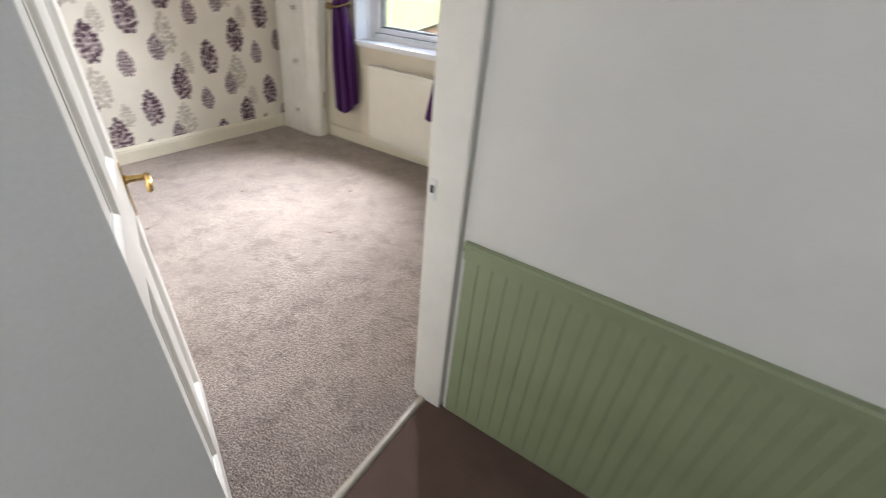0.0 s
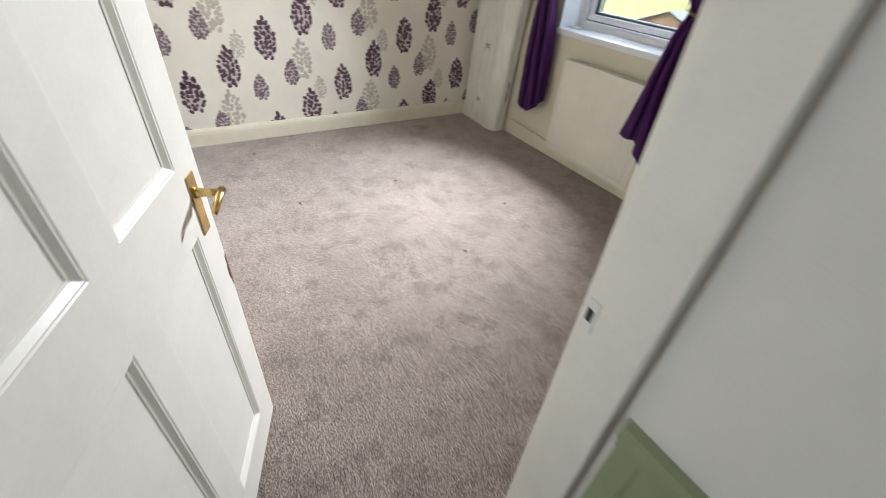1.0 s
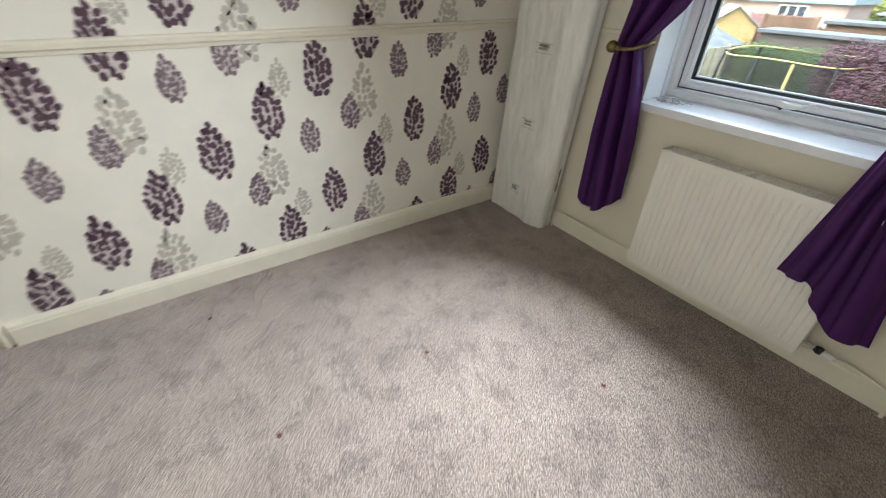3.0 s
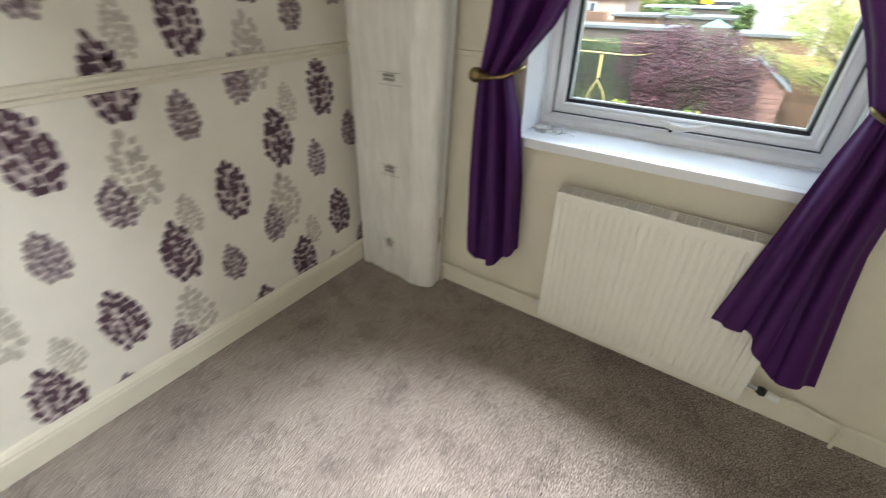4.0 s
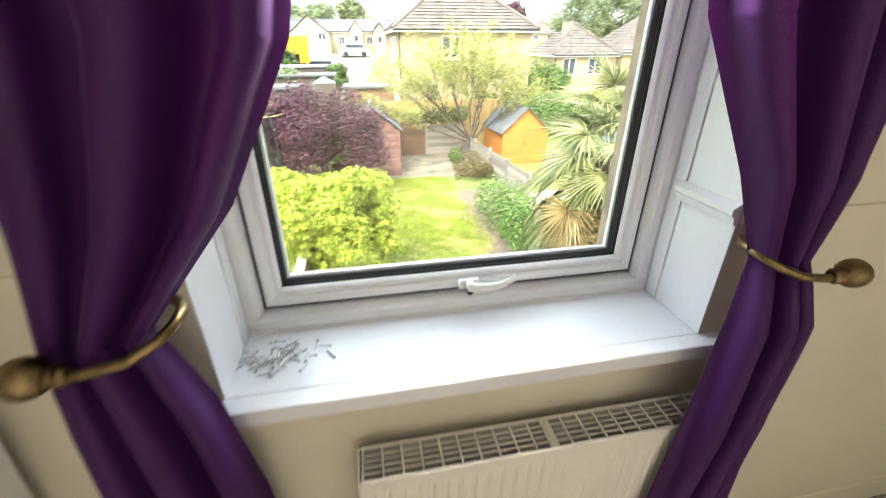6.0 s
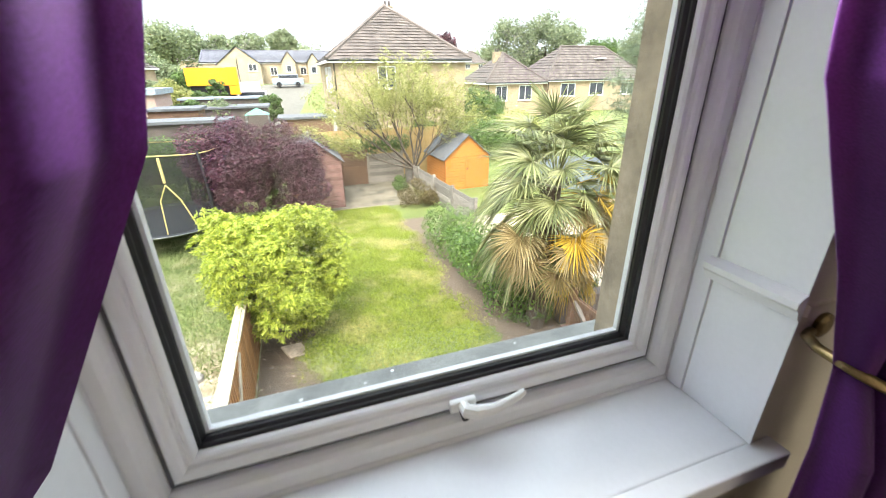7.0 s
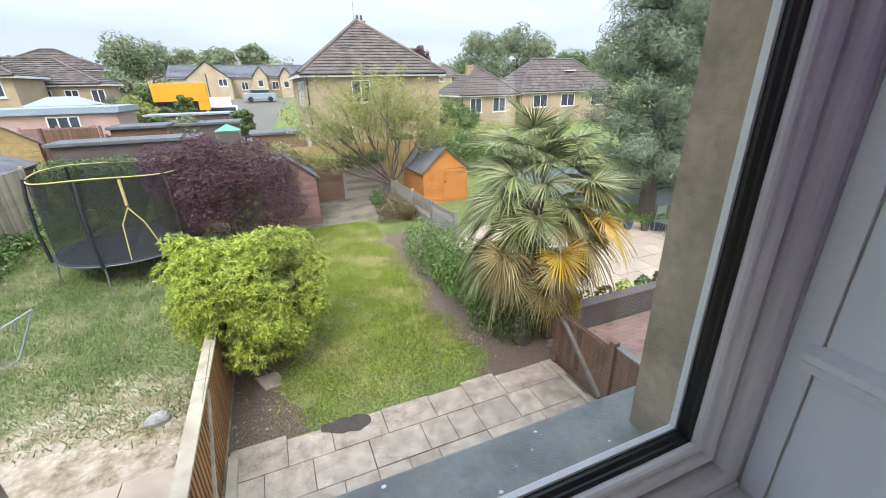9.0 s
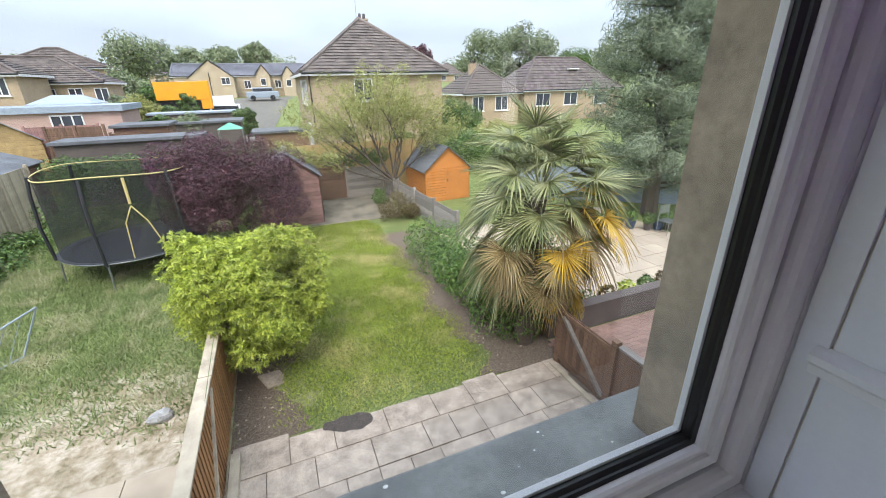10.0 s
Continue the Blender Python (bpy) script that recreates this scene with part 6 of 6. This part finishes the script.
hip_house("terrace_house", -29.5, -19.3, 66.0, 71.0, 4.2, 6.35, BUFF_BRICK, TILE, "taller buff house with a dark hipped roof", ((-24.0, -22.6, 1.4, 2.8, 66.0),), 12, hip=4.7)


def gable_house(name, x0, x1, y0, y1, eave, ridge, label, windows=(), base=G):
    house = thing(name, (x0 + x1) / 2, (y0 + y1) / 2, base, label, "house", "new stone houses")
    bm = boxes((x0, x1, y0, y1, base - 0.3, eave))
    mid = (x0 + x1) / 2
    v = [bm.verts.new(p) for p in ((x0, y0, eave), (x1, y0, eave), (mid, y0, ridge), (x0, y1, eave), (x1, y1, eave), (mid, y1, ridge))]
    bm.faces.new((v[0], v[1], v[2]))
    bm.faces.new((v[3], v[4], v[5]))
    part("wall", bm, STONE_BRICK, house)
    roof_plane((x1 + 0.2, y0 - 0.2, eave - 0.1), (x1 + 0.2, y1, eave - 0.1), (mid, y1, ridge + 0.08), (mid, y0 - 0.2, ridge + 0.08), 9, 0.03, SLATE, house)
    roof_plane((x0 - 0.2, y1, eave - 0.1), (x0 - 0.2, y0 - 0.2, eave - 0.1), (mid, y0 - 0.2, ridge + 0.08), (mid, y1, ridge + 0.08), 9, 0.03, SLATE, house)
    for w in windows:
        window_unit(house, *w)


hip_house("stone_house", -15.0, 4.5, 80.0, 88.0, 3.5, 5.3, STONE_BRICK, SLATE, "row of new pale stone houses with a grey slate roof", tuple((x, x + 1.0, 1.6, 2.8, 80.0) for x in (-14.4, -5.2, -0.6, 1.4)), 10, hip=0.02, over=0.2)
gable_house("stone_house", -12.3, -6.4, 76.0, 84, 3.2, 5.5, "new pale stone gabled house with a grey slate roof", ((-8.1, -6.9, 2.2, 3.2, 76.0), (-11.0, -10.2, 0.6, 1.6, 76.0, "y", 1)))
gable_house("stone_house", -3.3, -1.3, 77.0, 84, 3.5, 4.9, "narrow projecting stone gable with a slate roof", ((-2.7, -1.9, 2.0, 3.0, 77.0, "y", 1), (-2.8, -1.8, 0.6, 1.6, 77.0, "y", 1)))
gable_house("stone_house", 0.6, 2.4, 78.0, 84, 3.4, 4.7, "small stone gable at the end of the row", ((1.1, 1.9, 1.8, 2.8, 78.0, "y", 1),))
bm = bmesh.new()
tube(bm, [(-9.6, 75.94, 3.9), (-9.6, 75.94, 0.5)], 0.06, 5)
part("downpipe", bm, BLACK, bpy.data.objects["stone_house.001"])

# flat-roofed outbuildings
block = thing("pink_outbuilding", -13.8, 34, G, "long pink-painted brick outbuilding with a pale flat roof", "outbuilding")
part("wall", boxes((-17.5, -10.4, 33.0, 37.0, G, 0.62)), PINK_BRICK, block)
part("roof", boxes((-17.8, -10.2, 32.8, 37.2, 0.62, 0.95)), BLUE_GREY, block, "pale grey flat roof")
window_unit(block, -13.7, -12.2, -0.35, 0.5, 33.0, "y", 3)
lantern = thing("conservatory_roof", -15.0, 39.0, G, "white glazed conservatory roof", "conservatory")
bm = bmesh.new()
tip = [bm.verts.new(p) for p in ((-16.6, 38, 0.95), (-13.0, 38, 0.95), (-13.0, 41, 0.95), (-16.6, 41, 0.95))]
top = [bm.verts.new(p) for p in ((-15.6, 39.5, 1.5), (-14.0, 39.5, 1.5))]
for f in ((tip[0], tip[1], top[1], top[0]), (tip[1], tip[2], top[1]), (tip[2], tip[3], top[0], top[1]), (tip[3], tip[0], top[0])):
    bm.faces.new(f)
part("glazed_roof", bm, BLUE_GREY, lantern)
part("wall", boxes((-16.4, -13.2, 38.2, 40.8, G, 0.94)), PAINTED, lantern)
for name, x0, x1, y0, y1, top, mat, wall_mat, words in (
        ("garage", -10.65, -5.5, 24.2, 25.7, -0.3, FELT, RENDER_GREY, "long low garage with a grey felt flat roof"), ("garage", -10.0, -7.6, 29.5, 31.6, -0.1, FELT, OLD_WOOD, "dark flat-roofed timber outbuilding"),
        ("garage", -8.3, -4.25, 33.5, 36.0, -0.34, FELT, RENDER_GREY, "dark brick garage with a grey flat roof"), ("garage", -10.6, -4.5, 40.0, 42.0, -0.05, BLUE_GREY, RENDER_GREY, "low garage block with a pale roof"),
        ("garage", -3.4, -0.5, 29.0, 31.0, -0.75, FELT, OLD_WOOD, "dark timber lean-to behind the fence")):
    g = thing(name, (x0 + x1) / 2, (y0 + y1) / 2, G, words, "garage")
    part("wall", boxes((x0, x1, y0, y1, G, top)), wall_mat, g)
    part("roof", boxes((x0 - 0.15, x1 + 0.15, y0 - 0.15, y1 + 0.15, top, top + 0.14), bevel=0.02), mat, g)
tent = thing("green_canopy", -4.6, 29.4, G, "small green pointed garden canopy", "canopy")
bm = bmesh.new()
pts = [bm.verts.new(p) for p in ((-5.25, 29.0, -0.42), (-3.95, 29.0, -0.42), (-3.95, 29.8, -0.42), (-5.25, 29.8, -0.42))]
pk = bm.verts.new((-4.6, 29.4, -0.06))
for k in range(4):
    bm.faces.new((pts[k], pts[(k + 1) % 4], pk))
bm.faces.new(pts[::-1])
part("roof", bm, plain("green_canvas", (0.12, 0.4, 0.28), 0.6), tent)
for x, y in ((-5.2, 29.05), (-4.0, 29.05), (-4.0, 29.75), (-5.2, 29.75)):
    part("leg", boxes((x - 0.015, x + 0.015, y - 0.015, y + 0.015, G, -0.43)), DARK_METAL, tent)

# orange tipper body, lorry, van and car near the new houses
skip = thing("orange_tipper", -9.6, 50, G, "bright orange raised tipper body", "lorry")
part("side", boxes((-11.8, -7.4, 49.95, 50.1, 0.75, 2.35), bevel=0.03), ORANGE, skip)
part("tailboard", boxes((-8.2, -7.3, 50.0, 50.8, -0.1, 2.4), bevel=0.03), ORANGE, skip)
part("floor", boxes((-11.8, -7.6, 50.15, 52.0, 0.75, 0.95)), ORANGE, skip)
part("chassis", boxes((-11.6, -7.8, 50.4, 51.8, G + 1.2, 0.75)), BLACK, skip)
for x in (-11.0, -9.9, -8.4):
    bm = bmesh.new()
    tube(bm, [(x, 50.2, G + 1.22), (x, 50.5, G + 1.22)], 0.5, 16)
    part("wheel", bm, BLACK, skip)


def vehicle(name, x, y, z, long, high, mat, label):
    ob = thing(name, x, y, z, label, name)
    bm = boxes((x - long / 2, x + long / 2, y - 0.9, y + 0.9, z + 0.3, z + 0.3 + high * 0.5), (x - long * 0.3, x + long * 0.34, y - 0.8, y + 0.8, z + 0.3 + high * 0.5, z + high), bevel=0.12)
    body = part("body", bm, mat, ob)
    part("window", boxes((x - long * 0.27, x + long * 0.31, y - 0.83, y - 0.79, z + 0.35 + high * 0.5, z + high - 0.12)), DARK_PANE, body)
    for s in (-0.3, 0.3):
        bm = bmesh.new()
        tube(bm, [(x + s * long, y - 0.92, z + 0.33), (x + s * long, y - 0.7, z + 0.33)], 0.33, 14)
        part("wheel", bm, BLACK, ob)


vehicle("car", -2.7, 66, 0.1, 4.0, 1.6, BLUE_GREY, "silver-blue parked car by the new houses")
vehicle("van", -6.5, 53, G + 1.14, 4.2, 1.9, PAINTED, "white van parked by the road")
# the white lorry, simplified to a flat run of white panels
panel_fence("site_hoarding", (-9.0, 58), (-5.9, 58), 3.8, PAINTED, "flat white panels standing in for a small white lorry", 2.4, 4)

# ---- far trees ----
r = random.Random(91)
for x, y, z0, rx, top, n, mat, words in (
        (-20.5, 90, 0.5, 6.2, 10.6, 2600, WOODLAND, "large rounded green tree behind the roofs"), (-14.5, 96, 1.0, 4.5, 9.0, 1600, WOODLAND, "broad green tree behind the houses"), (-9.5, 105, 2.0, 4.0, 10.0, 1400, WOODLAND, "green tree behind the new houses"),
        (-3.0, 110, 3.0, 3.6, 11.2, 1300, WOODLAND, "tall feathery green tree on the skyline"), (-17.0, 62, G, 3.2, 4.2, 2400, WOODLAND, "bright green tree beside the terrace"), (-13.6, 58, G, 2.2, 2.6, 1600, HEDGE, "dark bush beside the terrace"),
        (27.5, 60, G, 4.0, 9.8, 3600, WOODLAND, "tall green tree with open crown"), (34.8, 61, G, 5.6, 10.6, 5200, WOODLAND, "big dense green tree beyond the far houses"), (46.5, 63, G, 4.2, 7.2, 2400, HEDGE, "dark rounded tree behind the far house"), (52.5, 62, G, 5.0, 8.4, 2600, WOODLAND, "green tree behind the far house"),
        (16.0, 62, G, 2.8, 2.6, 1500, SPRING, "yellow-green bush between the houses"), (12.5, 36, G, 2.4, 0.4, 2200, HEDGE, "green bush beside the brick house"), (11.5, 28, G, 1.8, -0.6, 2000, SPRING, "light green garden bush"), (-10.5, 46, G, 1.6, 0.9, 1300, HEDGE, "dark green bush by the orange tipper"),
        (-8.6, 44.5, G, 0.9, 1.9, 900, HEDGE, "small upright dark green conifer"), (30.2, 95, 0.0, 3.2, 10.2, 1400, MAROON, "dark copper beech behind the roof"), (7.0, 24.5, G, 2.2, -0.6, 2200, HEDGE, "green shrub behind the orange shed"), (-6.0, 27.8, G, 1.4, -0.9, 1500, HEDGE, "green shrub over the garage roof"), (-8.6, 27.6, G, 1.0, -0.3, 1200, WOODLAND, "pale green shrub behind the garage"),
        (-11.8, 31.0, G, 1.2, 0.1, 1200, HEDGE, "green shrub by the pink outbuilding"), (-7.2, 34.5, G, 1.4, 0.5, 1400, WOODLAND, "rounded green shrub among the outbuildings"), (-2.6, 25.6, G, 1.0, -1.2, 1000, HEDGE, "low green shrub beside the boarded fence"), (-9.6, 36.5, G, 1.3, 0.3, 1300, HEDGE, "dark green shrub among the garages"), (-13.5, 46.5, G, 1.6, 1.4, 1300, WOODLAND, "green shrub by the terrace"), (-4.2, 38.8, G, 1.1, 0.5, 1000, HEDGE, "dark green garden shrub"), (9.6, 21.5, G, 1.6, -1.0, 1400, WOODLAND, "loose green shrub behind the palm"), (5.6, 30.0, G, 1.0, -1.0, 900, HEDGE, "green shrub against the brick house"), (-12.2, 44.0, G, 1.8, 1.6, 1500, SPRING, "yellow-green shrub by the low garages")):
    h = top - z0
    rz = h * 0.42
    clumps = crown_clumps(x, y, top - rz, rx * 0.85, rx * 0.8, rz * 0.85, 34, rx * 0.3, int(x * 7 + 500), -0.75)
    tree("tree" if h > 4.5 else "bush", x, y, z0, clumps, int(n * 3.2), max(0.1, y * 0.0048), mat, words, "tree" if h > 4.5 else "bush", (h * 0.3, max(0.06, h * 0.02), 9), int(x * 3 + 400), 0.6, shell=0.5)
belt, c2 = [], []
for k in range(150):
    x = -150 + 2.2 * k + r.uniform(-1, 1)
    y = 150 + r.uniform(-8, 30)
    belt.append((x, y, 6.6 + r.uniform(-1.0, 2.2), r.uniform(2.2, 3.8), r.uniform(2.4, 3.8)))
woods = leaf_cloud("woodland_belt", belt, 30000, 0.75, WOODLAND, None, 61, 0.0, 0.6, 0.4)
tagged(woods, "green belt of trees along the skyline, paled to stand in for haze", "woodland", kind="stuff")
r2 = random.Random(6)
for k in range(12):
    x, y = -70 + 14 * k + r2.uniform(-4, 4), 125 + r2.uniform(-12, 12)
    if -22 < x < 8:
        continue
    hip_house("far_house", x, x + 8, y, y + 7, 4.6 + r2.uniform(-0.6, 0.6), 7.2, BUFF_BRICK, TILE, "distant brick house with a brown roof", ((x + 1, x + 2.4, 2.6, 3.8, y), (x + 5, x + 6.4, 2.6, 3.8, y)), 6, 0.0)

# ---- paving, slab by slab ----
terrace = tagged(new("terrace"), "uneven weathered stone slab terrace behind the house", "paving", kind="structure")
r = random.Random(14)
for row in range(9):
    y1 = 7.85 - 0.5 * row
    x = -3.72 + r.uniform(-0.2, 0)
    while x < 1.42:
        w = min(r.choice((0.42, 0.55, 0.6, 0.75, 0.9)), 1.46 - x)
        if w > 0.12:
            bm = box(bmesh.new(), max(x, -3.72) + 0.005, x + w - 0.005, y1 - 0.495, y1 + (r.uniform(-0.07, 0.07) if row == 0 else -0.005), G, G + 0.035 + r.uniform(-0.006, 0.006), bevel=0.006)
            part("slab", bm, SLAB, terrace)
        x += w
part("edging", boxes((-3.72, -3.6, 3.6, 7.75, G, G + 0.12), bevel=0.01), CAPPING, terrace, "pale concrete edging")
path = tagged(new("neighbour_path"), "pinkish slab path behind the next house", "paving", kind="structure")
for k in range(6):
    for q in range(3):
        part("slab", box(bmesh.new(), -4.0 - 0.95 * (k + 1) + 0.006, -4.0 - 0.95 * k - 0.006, 6.1 + 0.62 * q, 6.1 + 0.62 * q + 0.61, G, G + 0.03 + r.uniform(-0.004, 0.004), bevel=0.005), PATIO, path)
patio = tagged(new("patio"), "buff slab patio in the next garden", "paving", kind="structure")
for i in range(11):
    for j in range(10):
        x, y = 2.0 + 0.62 * i, 8.65 + 0.62 * j
        part("slab", box(bmesh.new(), x, x + 0.605, y, y + 0.605, G, G + 0.028 + r.uniform(-0.003, 0.003)), BLOCK if (i, j) in ((4, 3), (7, 5), (3, 6)) else PATIO, patio)
blocks = tagged(new("block_paving"), "red block paving beside the side gate", "paving", kind="structure")
brick = solid("block", box(bmesh.new(), 0, 0.195, 0, 0.095, 0, 0.03), BLOCK)
for i in range(18):
    for j in range(16):
        piece("block", brick, blocks, Matrix.Translation((1.62 + 0.2 * i + 0.1 * (j % 2), 6.7 + 0.1 * j, G)))


# ---- grass blades ----
def blades(name, count, inside, high, mat, seed, label):
    g = np.random.default_rng(seed)
    pts = np.stack([g.uniform(inside[0], inside[1], count), g.uniform(inside[2], inside[3], count)], 1)
    edge = np.array([noise.noise((float(y) * 0.9, seed * 1.0, 0.0)) * 0.5 for y in pts[:, 1]])
    ragged = np.abs(g.normal(size=(2, count)))
    front = np.array([noise.noise((float(x) * 2.2, seed * 1.0, 5.0)) * 0.12 for x in pts[:, 0]])
    pts = pts[(pts[:, 0] + 0.3 * ragged[0] < inside[1] - 0.1 + edge) & (pts[:, 0] - 0.65 * ragged[1] > inside[0] - 0.15 - edge * 0.6) & (pts[:, 1] > inside[2] + front)]
    if inside[4]:
        bare = np.array([((x + 6.0) ** 2 + (y - 7.6) ** 2) ** 0.5 + 4.2 * (0.5 + 0.5 * noise.noise((float(x) * 0.9, float(y) * 0.9, 0))) for x, y in pts])
        pts = pts[bare > 3.0 + g.random(len(pts)) * 3.4]
    else:
        pts = pts[g.random(len(pts)) > 0.8 * np.exp(-(pts[:, 1] - inside[2]) / 0.7)]
    n = len(pts)
    a = g.uniform(0, 2 * np.pi, n)
    h = high * g.uniform(0.5, 1.3, n)
    lean = g.normal(size=(n, 2)) * h[:, None] * 0.7
    w = 0.004 + 0.003 * g.random(n)
    s = np.stack([np.cos(a), np.sin(a)], 1) * w[:, None] * 1.7 * (high / 0.05) ** 0.3
    z = np.full(n, G)
    v = np.stack([np.column_stack([pts - s, z]), np.column_stack([pts + s, z]), np.column_stack([pts + lean, z + h])], 1).reshape(-1, 3)
    ob = raw(name, v.tolist(), np.arange(3 * n).reshape(-1, 3).tolist(), mat)
    return tagged(ob, label, "grass", kind="stuff")


blades("lawn_grass", 110000, (-3.2, 0.6, 7.9, 17.3, False), 0.05, BLADE, 1, "short green lawn grass with yellow patches")
blades("rough_grass", 100000, (-10.6, -3.6, 8.0, 19.5, True), 0.09, BLADE_PALE, 2, "long pale green grass gone rough")
